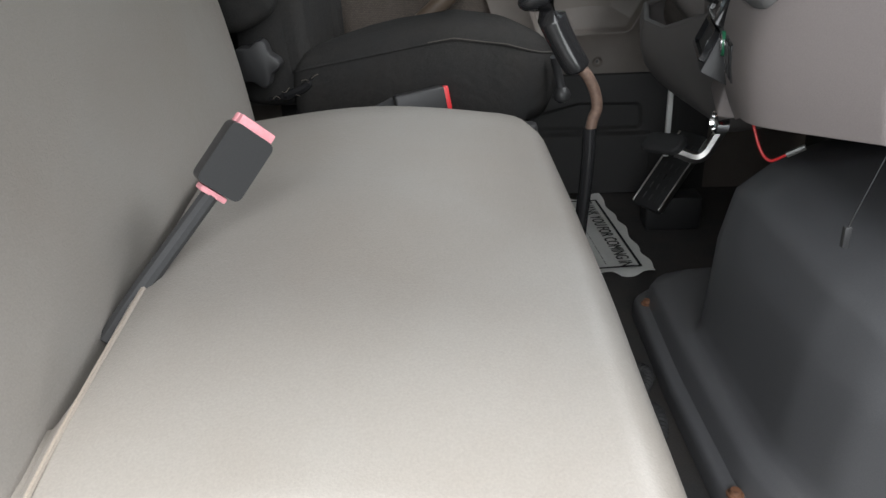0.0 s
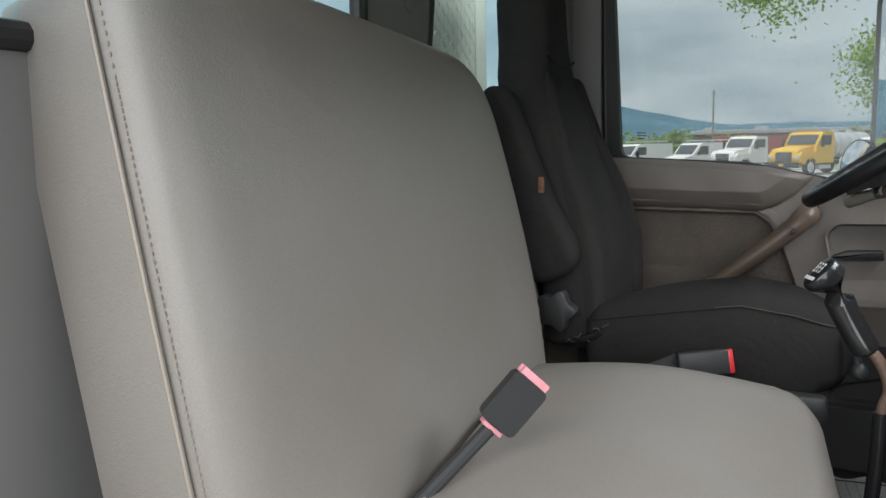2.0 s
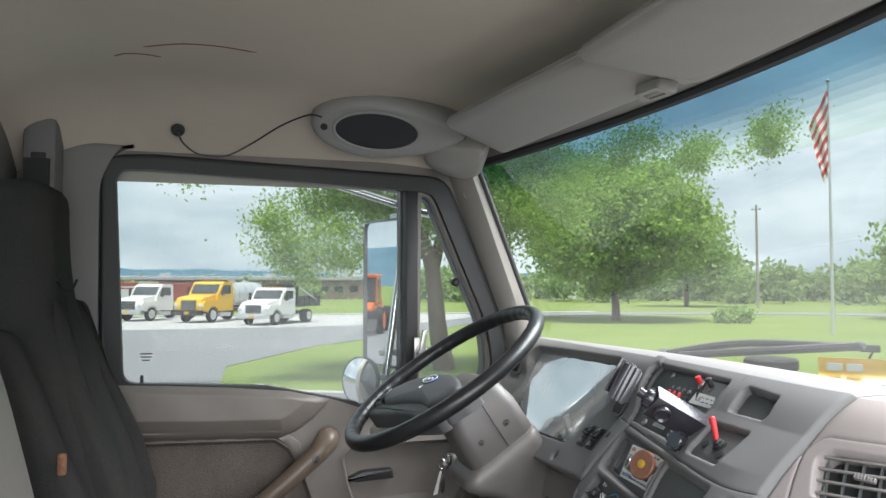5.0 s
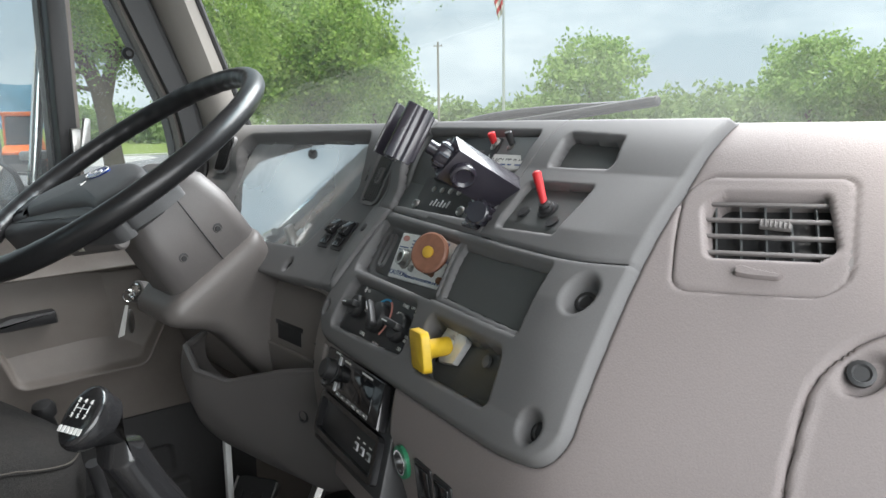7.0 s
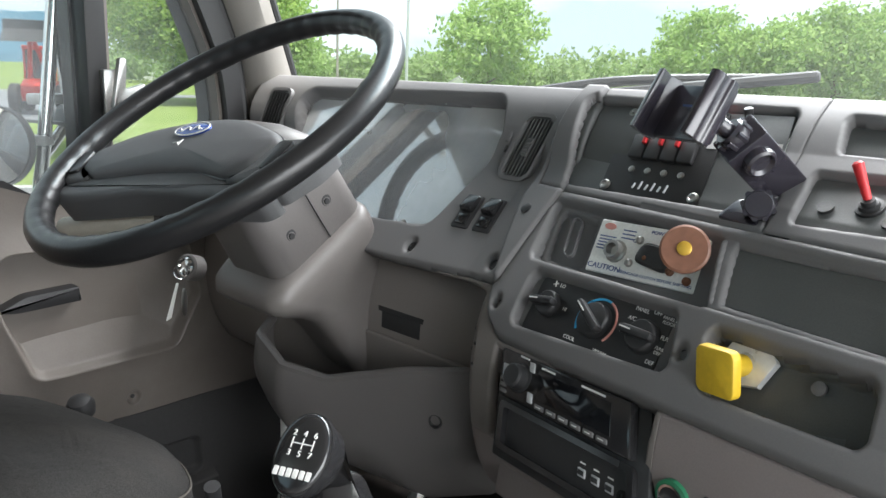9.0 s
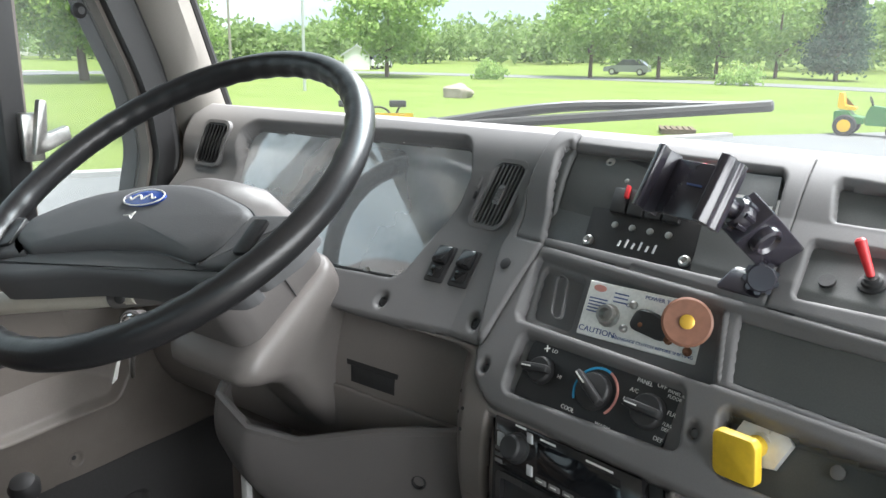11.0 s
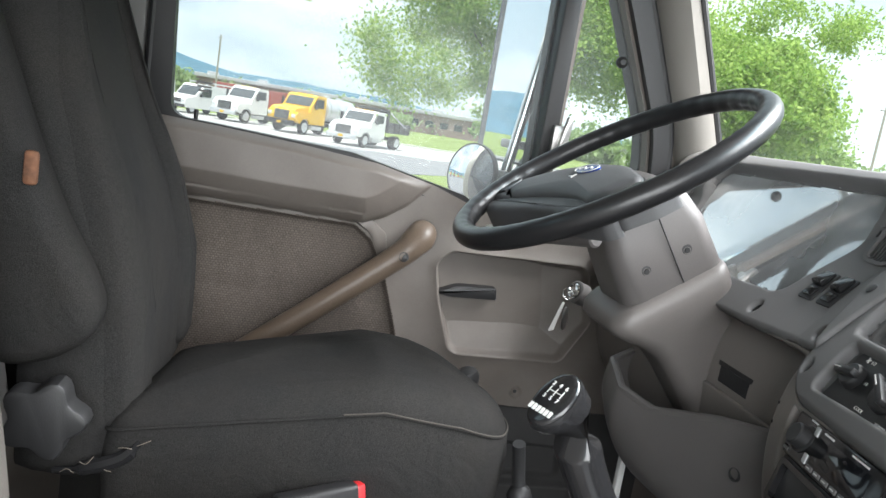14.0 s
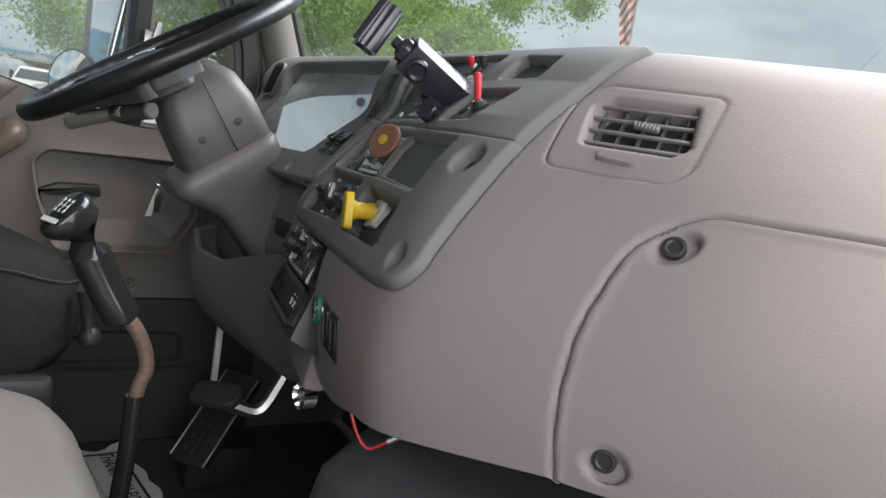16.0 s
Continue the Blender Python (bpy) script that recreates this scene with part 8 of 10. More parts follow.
LEAF_WOODS = leaf_material("woodland_leaves", (0.21, 0.31, 0.12), (0.37, 0.48, 0.22))


def flat_part(name, pts, z0, z1, mat, label, cat):
    bm = B()
    prism(bm, pts, pose(0, 0, z0), z1 - z0)
    return tagged(part(name, bm, mat, kind="structure"), label, cat, kind="structure")


ground = part("ground", box(B(), (-1600, -1600, GROUND_Z - 0.5), (1600, 1600, GROUND_Z)), GRASS, kind="structure")
tagged(ground, "mown green lawn reaching to the horizon", "ground", kind="structure")
flat_part("road", [(0.4, 19.4), (2, 16.8), (6.3, 14.4), (8.4, 13.2), (24, 6.3), (30, 2), (60, -20), (0, -60), (-60, -60), (-60, 62), (24, 62),
                   (24.5, 57.9), (10.5, 37.7), (6.8, 33.7), (4.4, 31), (0.63, 23.6)], GROUND_Z, GROUND_Z + 0.02, ASPHALT, "worn grey asphalt yard beside the lawn", "road")
flat_part("pavement", [(-60, 43.5), (-14, 43.5), (8, 45.5), (14, 48), (20, 56), (21, 61.5), (-60, 61.5)], GROUND_Z + 0.02, GROUND_Z + 0.026, CONCRETE, "pale concrete lot where trucks are parked", "pavement")


def ribbon(name, line, w, z0, z1, mat, label, cat):
    """A strip of even width along a line."""
    P = [Vector((*p, 0)) for p in line]
    le, ri = [], []
    for i, p in enumerate(P):
        d = (P[min(i + 1, len(P) - 1)] - P[max(i - 1, 0)]).normalized()
        nn = Vector((-d.y, d.x, 0)) * w / 2
        le.append(p + nn)
        ri.append(p - nn)
    bm = B()
    loft(bm, [[Vector((a.x, a.y, z0)), Vector((a.x, a.y, z1)), Vector((b.x, b.y, z1)), Vector((b.x, b.y, z0))] for a, b in zip(le, ri)])
    return tagged(part(name, bm, mat, kind="structure"), label, cat, kind="structure")


ribbon("kerb", [(1.2, 18.2), (2, 16.8), (6.3, 14.4), (8.4, 13.2), (24, 6.3)], 0.35, GROUND_Z, GROUND_Z + 0.12, CONCRETE, "pale concrete kerb between lawn and asphalt", "kerb")
ribbon("road_far", [tuple(p.xy) for p in spline([(24, 57.5, 0), (31, 58.5, 0), (44, 56, 0), (55, 47, 0), (61, 30, 0), (63, 15, 0), (60, 0, 0)], 6)], 5.5, GROUND_Z, GROUND_Z + 0.03, ASPHALT, "narrow grey road curving across the lawn", "road")
ribbon("path_far", [(-15, 64.2), (24, 64.2), (34, 63)], 1.6, GROUND_Z, GROUND_Z + 0.03, CONCRETE, "pale footpath along the far edge of the lot", "path")

# wooded hills all round the horizon, their haze only a blue colour
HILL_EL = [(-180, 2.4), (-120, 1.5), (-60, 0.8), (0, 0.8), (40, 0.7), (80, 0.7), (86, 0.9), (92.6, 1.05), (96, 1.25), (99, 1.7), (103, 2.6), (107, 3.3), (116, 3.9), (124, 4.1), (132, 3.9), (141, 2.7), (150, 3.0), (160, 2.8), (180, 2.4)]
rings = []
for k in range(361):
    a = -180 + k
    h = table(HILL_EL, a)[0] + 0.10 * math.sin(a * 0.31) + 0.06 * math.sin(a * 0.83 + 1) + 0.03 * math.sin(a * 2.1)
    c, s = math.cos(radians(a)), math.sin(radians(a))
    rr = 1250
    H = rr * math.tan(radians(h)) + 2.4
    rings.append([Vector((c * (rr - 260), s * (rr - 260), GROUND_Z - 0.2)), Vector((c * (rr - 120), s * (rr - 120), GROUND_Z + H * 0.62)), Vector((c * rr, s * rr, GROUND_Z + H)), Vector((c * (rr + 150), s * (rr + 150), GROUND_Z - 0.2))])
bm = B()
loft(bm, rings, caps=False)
tagged(part("backdrop", bm, HAZED_HILLS, smooth=60, kind="structure"), "wooded hills on the horizon, distance haze in their blue-green colour", "hills", kind="structure")


# ---- trees ----
def leaf_mesh(name, centres, size, droop=0.3):
    """Many small folded leaves, one island each."""
    n = len(centres)
    d = rng.normal(size=(n, 3))
    d[:, 2] -= droop
    d /= np.linalg.norm(d, axis=1)[:, None]
    w = np.cross(d, rng.normal(size=(n, 3)))
    w /= np.linalg.norm(w, axis=1)[:, None]
    u = np.cross(d, w)
    L = size * rng.uniform(0.7, 1.4, (n, 1))
    v = np.empty((n, 4, 3))
    v[:, 0] = centres - d * L * 0.5
    v[:, 1] = centres + w * L * 0.27 + u * L * 0.06
    v[:, 2] = centres + d * L * 0.5
    v[:, 3] = centres - w * L * 0.27 + u * L * 0.06
    me = bpy.data.meshes.new(name)
    me.from_pydata(v.reshape(-1, 3).tolist(), [], np.arange(4 * n).reshape(n, 4).tolist())
    return me


def crown_part(name, centres, size, mat, parent, droop=0.3):
    me = leaf_mesh(name, centres, size, droop)
    me.materials.append(mat)
    ob = new(name, me)
    if parent is not None:
        ob.parent = parent
        ob.matrix_parent_inverse = HOME[parent.name].inverted()
    return tagged(ob, "", kind="stuff")


def clumps(c, rad, n, inner=0.35):
    """Clump centres spread through an egg-shaped crown, most of them near its skin."""
    d = rng.normal(size=(n, 3))
    d /= np.linalg.norm(d, axis=1)[:, None]
    r = inner + (1 - inner) * rng.uniform(0, 1, (n, 1)) ** 0.6
    return np.array(c) + d * r * np.array(rad)


def leaves_round(centres, per, spread, flat=0.7):
    k = len(centres)
    sp = spread * rng.uniform(0.6, 1.35, (k, 1, 1))
    off = rng.normal(size=(k, per, 3)) * sp * np.array((1, 1, flat))
    return (centres[:, None, :] + off).reshape(-1, 3)


def tree(base, trunks, crowns, label, leaf, mat, n_clump, per, spread, limbs=14, inner=0.35, extra=()):
    """A tapered trunk with limbs and a crown of many small leaves in clumps."""
    t = thing("tree", base, label, "tree")
    bm = B()
    ends = []
    for pts, r0, r1 in trunks:
        P = spline(pts, 4)
        tube(bm, P, [lerp(r0, r1, i / (len(P) - 1)) for i in range(len(P))], 9)
        ends.append((P, r1))
    cs = np.concatenate([clumps(c, rad, int(n_clump * f), inner) for c, rad, f in crowns] + [np.array(e, float).reshape(-1, 3) for e in ([extra] if len(extra) else [])])
    for i in range(limbs):
        P, r1 = ends[i % len(ends)]
        p = P[len(P) // 2 + (i * 5) % (len(P) - len(P) // 2)]
        tgt = min((Vector(c) for c in cs[rng.integers(0, len(cs), 14)]), key=lambda q: (q - p).length)
        mid = (p + tgt) / 2 + Vector(rng.normal(size=3)) * 0.15 * (tgt - p).length * 0.5
        tube(bm, spline([p, mid, tgt], 4), [lerp(r1 * 0.9, 0.012, k / 8) for k in range(9)], 6)
    part("trunk", bm, BARK, t, "brown bark", smooth=60)
    crown_part("crown", leaves_round(cs, per, spread), leaf, mat, t)
    return t


G = GROUND_Z
# the forked tree beside the lawn, its twigs hanging towards the cab
hang = [(rng.normal(a, 0.35), rng.normal(b, 0.4), rng.normal(c, 0.3)) for a, b, c in
        [(-0.7, 18.0, 4.5), (0.4, 18.2, 4.4), (2.0, 19.0, 3.2), (2.1, 19.3, 2.3), (2.4, 19.5, 1.7), (3.0, 18.6, 2.6), (3.4, 18.8, 1.9), (12.0, 16.0, 4.6), (13.0, 16.4, 4.9), (11.0, 17.0, 5.0), (10.6, 17.4, 4.6), (14.0, 16.0, 5.0), (14.8, 16.2, 5.3)] for _ in range(4)]
tree((6.7, 20.9, G), [([(6.85, 20.9, G), (6.65, 20.9, -0.2), (6.38, 20.9, 2.0), (5.6, 20.8, 3.6), (5.0, 20.6, 5.4)], 0.34, 0.09), ([(6.42, 20.92, 1.5), (6.9, 21.0, 3.0), (7.9, 21.2, 5.4)], 0.22, 0.08)],
     [((5.4, 20.6, 4.6), (3.2, 3.2, 2.7), 0.5), ((8.4, 20.8, 4.6), (2.9, 2.9, 2.5), 0.45)],
     "forked shade tree with fine bright green leaves on the lawn", 0.098, LEAF, 360, 300, 0.29, 34, 0.25, hang)
# large tree behind it, seen through the windscreen
tree((27.6, 47.6, G), [([(27.6, 47.6, G), (27.5, 47.6, 1.5), (27.7, 47.5, 5.5)], 0.32, 0.12)], [((27.6, 47.6, 5.4), (6.4, 6.4, 4.6), 1.0)],
     "broad leafy shade tree on the lawn", 0.33, LEAF, 330, 170, 0.62, 18)
for x, y, h, r in ((48.9, 40.3, 8.6, 4.2), (62.9, 29.2, 8.4, 4.0), (66.5, 24.5, 7.8, 3.6)):
    tree((x, y, G), [([(x, y, G), (x, y, G + 2.0), (x + 0.2, y, G + h * 0.7)], 0.2, 0.07)], [((x, y, G + h * 0.60), (r, r, h * 0.40), 1.0)],
         "round-headed maple standing alone on the lawn", 0.42, LEAF_FAR, 120, 60, 0.55, 10, 0.5)
tree((52, 75, G), [([(52, 75, G), (52, 75, 2), (52.3, 75, 6)], 0.3, 0.1)], [((52, 75, 5.5), (5.0, 5.0, 4.4), 1.0), ((54, 73, 2.4), (3.5, 3.5, 2.0), 0.4)],
     "drooping willow-like tree beyond the road", 0.5, LEAF_FAR, 110, 60, 0.8, 10)

for x, y, h, r in ((71.9, 21.2, 9.5, 3.8), (80.0, 18.0, 11.0, 4.6)):
    tree((x, y, G), [([(x, y, G), (x, y, G + 2.0), (x + 0.2, y, G + h * 0.7)], 0.2, 0.07)], [((x, y, G + h * 0.58), (r, r, h * 0.42), 1.0)],
         "tall light green tree at the edge of the lawn", 0.46, LEAF_FAR, 110, 60, 0.6, 10, 0.5)
LEAF_SPRUCE = leaf_material("spruce_needles", (0.085, 0.145, 0.115), (0.16, 0.22, 0.17))
tree((78.5, 12.5, G), [([(78.5, 12.5, G), (78.5, 12.5, 3.0), (78.5, 12.5, 7.6)], 0.22, 0.04)],
     [((78.5, 12.5, G + 1.6 + 1.35 * k), (3.3 - 0.52 * k, 3.3 - 0.52 * k, 0.75), 0.5 - 0.06 * k) for k in range(6)],
     "blue-green spruce standing beside the road", 0.34, LEAF_SPRUCE, 90, 60, 0.42, 20, 0.3)

# garden tractor parked on the edge of the lawn
MOWER_GREEN = material("tractor_green_paint", (0.045, 0.20, 0.045), 0.35, stain=0.15, stain_scale=3)
mower = thing("garden_tractor", (27.2, 2.6, G), "green garden tractor with yellow wheels and seat, parked on the lawn", "tractor")
bm = B()
prism(bm, fillet([(-0.10, 0.35), (0.95, 0.35), (1.0, 0.62), (0.85, 0.86), (0.0, 0.95), (-0.10, 0.70)], 0.06), Matrix(((0, 0, 1, 26.95), (-1, 0, 0, 3.0), (0, 1, 0, G), (0, 0, 0, 1))), 0.50, 0.05)
part("hood", bm, MOWER_GREEN, mower)
bm = B()
prism(bm, fillet([(-0.95, 0.40), (-0.10, 0.40), (-0.15, 0.58), (-0.45, 0.62), (-0.60, 0.78), (-0.98, 0.74)], 0.05), Matrix(((0, 0, 1, 26.80), (-1, 0, 0, 3.0), (0, 1, 0, G), (0, 0, 0, 1))), 0.80, 0.04)
part("rear_fender", bm, MOWER_GREEN, mower)
bm = B()
prism(bm, fillet([(-0.82, 0.80), (-0.40, 0.78), (-0.40, 0.88), (-0.72, 0.92), (-0.80, 1.30), (-0.92, 1.30), (-0.92, 0.86)], 0.04), Matrix(((0, 0, 1, 26.98), (-1, 0, 0, 3.0), (0, 1, 0, G), (0, 0, 0, 1))), 0.46, 0.04)
part("seat", bm, YELLOW_PAINT, mower, "yellow seat")
for wx in (26.72, 27.68):
    for wy, wr in ((2.25, 0.24), (3.62, 0.33)):
        bm = B()
        lathe(bm, (wx - 0.11, wy, G + wr), (1, 0, 0), [(0, wr * 0.6), (0.0, wr * 0.92), (0.04, wr), (0.18, wr), (0.22, wr * 0.92), (0.22, wr * 0.6)], 24)
        wheel_m = part("wheel", bm, RUBBER, mower)
        bm = B()
        lathe(bm, (wx - 0.125, wy, G + wr), (1, 0, 0), [(0, wr * 0.2), (0.01, wr * 0.58), (0.24, wr * 0.58), (0.25, wr * 0.2)], 20)
        part("rim", bm, YELLOW_PAINT, wheel_m, "yellow rim")
bm = B()
tube(bm, [(27.2 + 0.17 * math.cos(q), 3.02 + 0.06 * math.sin(q), G + 1.08 + 0.13 * math.sin(q)) for q in (2 * math.pi * k / 20 for k in range(20))], 0.016, 6, True)
rod(bm, (27.2, 2.95, G + 0.85), (27.2, 3.02, G + 1.08), 0.02, n=8)
part("steering_wheel", bm, RUBBER, mower)

# far woods as one mass of foliage
pts = []
for a in np.arange(-6, 104, 0.55):
    rr = rng.uniform(105, 150)
    h = rng.uniform(4.5, 9.0) * (0.55 if a > 76 else 1.0) * (1.35 if a < 20 else 0.85 if a < 36 else 0.72)
    c = np.array((rr * math.cos(radians(a)), rr * math.sin(radians(a)) + (20 if a > 76 else 0), G + h * 0.55))
    pts.append(leaves_round(clumps(c, (h * 0.55, h * 0.55, h * 0.5), 22, 0.4), 16, 0.7))
woods = crown_part("woods", np.concatenate(pts), 0.95, LEAF_WOODS, None)
tagged(woods, "far line of green broadleaf woods", "woods", kind="stuff")
pts = []
for a in list(np.arange(104, 118, 0.7)) + list(np.arange(-170, -6, 2.2)):
    rr = rng.uniform(130, 190)
    h = rng.uniform(5, 9)
    c = np.array((rr * math.cos(radians(a)), rr * math.sin(radians(a)), G + h * 0.5))
    pts.append(leaves_round(clumps(c, (h * 0.8, h * 0.8, h * 0.5), 14, 0.4), 12, 0.9))
woods2 = crown_part("far_woods", np.concatenate(pts), 1.3, LEAF_WOODS, None)
tagged(woods2, "distant hedgerow trees behind the lot", "woods", kind="stuff")
pts = []
for x, y, r in ((33, 42, 0.9), (62, 118, 1.8), (52.6, 33, 1.0), (60, 16, 1.2), (75, 24, 1.6)):
    bsh = crown_part("bush", leaves_round(clumps((x, y, G + r * 0.6), (r * 1.3, r * 1.3, r * 0.6), 30, 0.5), 30, 0.28), 0.28, LEAF_FAR, None)
    tagged(bsh, "low rounded green shrub on the lawn", "shrub", "lawn shrubs", kind="stuff")

# ---- buildings beyond the lot ----
hall = thing("warehouse", (10, 133, G), "long low flat-roofed warehouse, brown wall with pale grey roof edge", "building")
bm = B()
box(bm, (-17, 128, G), (40, 150, 1.9))
hw = part("wall", bm, BROWN_WALL, hall)
bm = B()
box(bm, (-17.3, 127.6, 1.9), (40.3, 150, 2.5), 0.05, 1)
part("roof", bm, GREY_WALL, hall, "pale grey roof edge")
for k in range(14):
    x = 5 + 2.5 * k
    bm = B()
    box(bm, (x, 127.9, G + 1.2), (x + 1.4, 128.1, G + 2.2))
    part("window", bm, DARKGLASS, hw)
for x in (-16, -8, 9, 22, 33):
    bm = B()
    box(bm, (x, 133, 2.5), (x + 1.6, 135, 3.0), 0.05, 1)
    part("roof_vent", bm, GREY_WALL, hall)
shed = thing("red_trailer_row", (-6, 124, G), "dull red steel-clad shed with white doors beside the lot", "shed")
bm = B()
box(bm, (-13.5, 121, G), (-10.2, 126, 1.5), 0.05, 1)
part("bay", bm, RED_WALL, shed)
bm = B()
box(bm, (-7.6, 121, G), (1.5, 126, 1.4), 0.05, 1)
bay = part("bay", bm, RED_WALL, shed)
bm = B()
box(bm, (-10.2, 122, G), (-7.6, 126, 1.6), 0.05, 1)
part("link", bm, GREY_WALL, shed, "pale grey cladding")
for k in range(30):
    bm = B()
    box(bm, (-7.4 + 0.3 * k, 120.95, G + 0.1), (-7.33 + 0.3 * k, 121.05, 1.35))
    part("rib", bm, RED_WALL, bay)


def house(at, w, d, h, rise, wall, roof, label):
    x, y = at
    t = thing("house", (x, y, G), label, "house")
    b = B()
    prism(b, [(-w / 2, 0), (w / 2, 0), (w / 2, h), (0, h + rise), (-w / 2, h)], frame_m(Vector((x, y, G)), (0.66, -0.75, 0), (0, 0, 1)), -d)
    wl_ = part("wall", b, wall, t)
    for s in (-1, 1):
        b = B()
        m = frame_m(Vector((x, y, G)), (0.66, -0.75, 0), (0, 0, 1))
        prism(b, [(s * (w / 2 + 0.3), h - 0.25), (0, h + rise), (0, h + rise + 0.18), (s * (w / 2 + 0.3), h - 0.05)], m @ pose(0, 0, 0.2), -d - 0.4)
        part("roof", b, roof, t, "grey shingles")
        if w < 5:
            continue
        b = B()
        box(b, (s * w * 0.25 - 0.45, h * 0.35, 0.0), (s * w * 0.25 + 0.45, h * 0.35 + 1.2, 0.05), m=m)
        part("window", b, DARKGLASS, wl_)
    return t


house((60, 53.5), 2.6, 5, 1.5, 0.8, WHITE_PAINT, GREY_WALL, "small white gabled building among far trees")
house((57, 122), 9, 10, 2.6, 1.6, WHITE_PAINT, GREY_WALL, "white house far beyond the road")

# ---- poles and yard things ----
pole = thing("flagpole", (30.4, 30.7, G), "tall pale flagpole with a limp striped flag", "flagpole")
bm = B()
rod(bm, (30.4, 30.7, G), (30.4, 30.7, G + 12.9), 0.09, 0.05, 10)
part("pole", bm, SILVER, pole)
M_F = frame_m(Vector((30.45, 30.65, 5.9)), (0.64, -0.72, 0), (0, 0, 1))
FW = material("flag_white", (0.75, 0.74, 0.72), 0.8)
FR = material("flag_red", (0.55, 0.05, 0.05), 0.8)
for k in range(12):
    bm = B()

    def fcloth(u, v, k=k):
        w = lerp(0.95, 0.30, (k + v) / 12) * u
        return M_F @ Vector((-0.06 - w, 5.4 - 0.36 * (k + v) - 2.0 * w, 0.16 * math.sin(11 * u + 0.5 * (k + v))))
    sheet(bm, fcloth, 8, 2, (0.004, 0.004, 0))
    part("stripe", bm, FR if k % 2 == 0 else FW, pole)
bm = B()
lathe(bm, (30.4, 30.7, G + 12.9), (0, 0, 1), [(0, 0.03), (0.05, 0.1), (0.12, 0.12), (0.2, 0.07), (0.23, 0.01)], 10)
part("finial", bm, SILVER, pole)


POLE_WOOD = material("weathered_pole", (0.30, 0.28, 0.25), 0.85, grain=0.2, grain_scale=30)


def utility_pole(x, y, h):
    t = thing("utility_pole", (x, y, G), "weathered wooden utility pole with crossarm", "utility pole", "utility poles")
    b = B()
    rod(b, (x, y, G), (x, y, G + h), 0.16, 0.11, 9)
    part("post", b, POLE_WOOD, t)
    b = B()
    box(b, (-0.5, -0.05, h - 0.5), (0.5, 0.05, h - 0.4), 0, 1, pose(x, y, G, 0, 0, 130))
    part("crossarm", b, POLE_WOOD, t)
    for k in (-1, 0, 1):
        b = B()
        lathe(b, Vector((x, y, G + h - 0.4)) + Matrix.Rotation(radians(130), 3, "Z") @ Vector((0.42 * k, 0, 0)), (0, 0, 1), [(0, 0.05), (0.08, 0.06), (0.16, 0.03)], 8)
        part("insulator", b, GREY_WALL, t)
    return t


for x, y, h in ((56, 68, 11), (-12, 110, 9)):
    utility_pole(x, y, h)
bm = B()
rk = bmesh.ops.create_icosphere(bm, subdivisions=3, radius=1.0)
for v in bm.verts:
    p = v.co
    q = 1 + 0.16 * math.sin(p.x * 3 + 1) * math.cos(p.y * 4) + 0.1 * math.sin(p.z * 5 + p.x * 2)
    v.co = Vector((32.5 + p.x * 0.75 * q, 22 + p.y * 0.75 * q, G + 0.2 + p.z * 0.5 * q))
tagged(part("boulder", bm, material("boulder_stone", (0.33, 0.29, 0.25), 0.9, grain=0.2, grain_scale=12, stain=0.3, stain_scale=2)), "grey-brown boulder lying on the lawn", "boulder")


def tyre_ring(b, c, ax, R, w, n=28):
    lathe(b, Vector(c) - Vector(ax).normalized() * w / 2, ax, [(0, R * 0.62), (0, R * 0.9), (w * 0.15, R), (w * 0.85, R), (w, R * 0.9), (w, R * 0.62)], n)
    return b


for x, y, k in ((12.35, 13.6, 0), (12.30, 13.65, 1), (12.38, 13.58, 2), (13.5, 13.0, 0)):
    bm = B()
    tyre_ring(bm, (x, y, G + 0.15 + 0.29 * k), (0, 0, 1), 0.58, 0.28, 32)
    for q in range(3):
        lathe(bm, (x, y, G + 0.09 + 0.29 * k + 0.05 * q), (0, 0, 1), [(0, 0.574), (0.006, 0.590), (0.030, 0.590), (0.036, 0.574)], 32)
    tagged(part("tyre", bm, RUBBER), "worn black truck tyre lying at the kerb", "tyre", "stacked tyres")
plow = thing("snow_plow", (16.1, 14.0, G), "yellow snow plow blade with black lamp frame standing on the lawn", "snow plow")
M_P = frame_m(Vector((16.1, 14.0, G)), (0.70, -0.714, 0), (0.714, 0.70, 0))
bm = B()
sheet(bm, lambda u, v: M_P @ Vector((lerp(-1.5, 1.5, u), 0.18 * math.sin(math.pi * v) + 0.06 * v, 0.06 + 0.62 * v)), 10, 8, M_P.to_3x3() @ Vector((0, 0.03, 0)))
blade = part("blade", bm, YELLOW_PAINT, plow, "curved yellow steel blade")
for x in (-1.3, -0.85):
    bm = B()
    box(bm, (x, 0.0, 0.36), (x + 0.36, 0.05, 0.54), 0.004, 1, M_P)
    part("decal", bm, GREY_WALL, blade, "pale grey panel")
bm = B()
box(bm, (-1.5, -0.03, 0.0), (1.5, 0.03, 0.09), 0.01, 1, M_P)
part("cutting_edge", bm, STEEL, blade)
for x in (-0.35, 1.05):
    bm = B()
    tube(bm, spline([M_P @ Vector((x, 0.35, 0.1)), M_P @ Vector((x, 0.30, 0.62)), M_P @ Vector((x + 0.1, 0.25, 0.86))], 5), 0.03, 8)
    part("post", bm, BLACK, plow)
    bm = B()
    box(bm, (x - 0.2, 0.08, 0.84), (x + 0.26, 0.34, 1.02), 0.03, 2, M_P)
    part("lamp", bm, BLACK, plow, "black plow lamp")
bm = B()
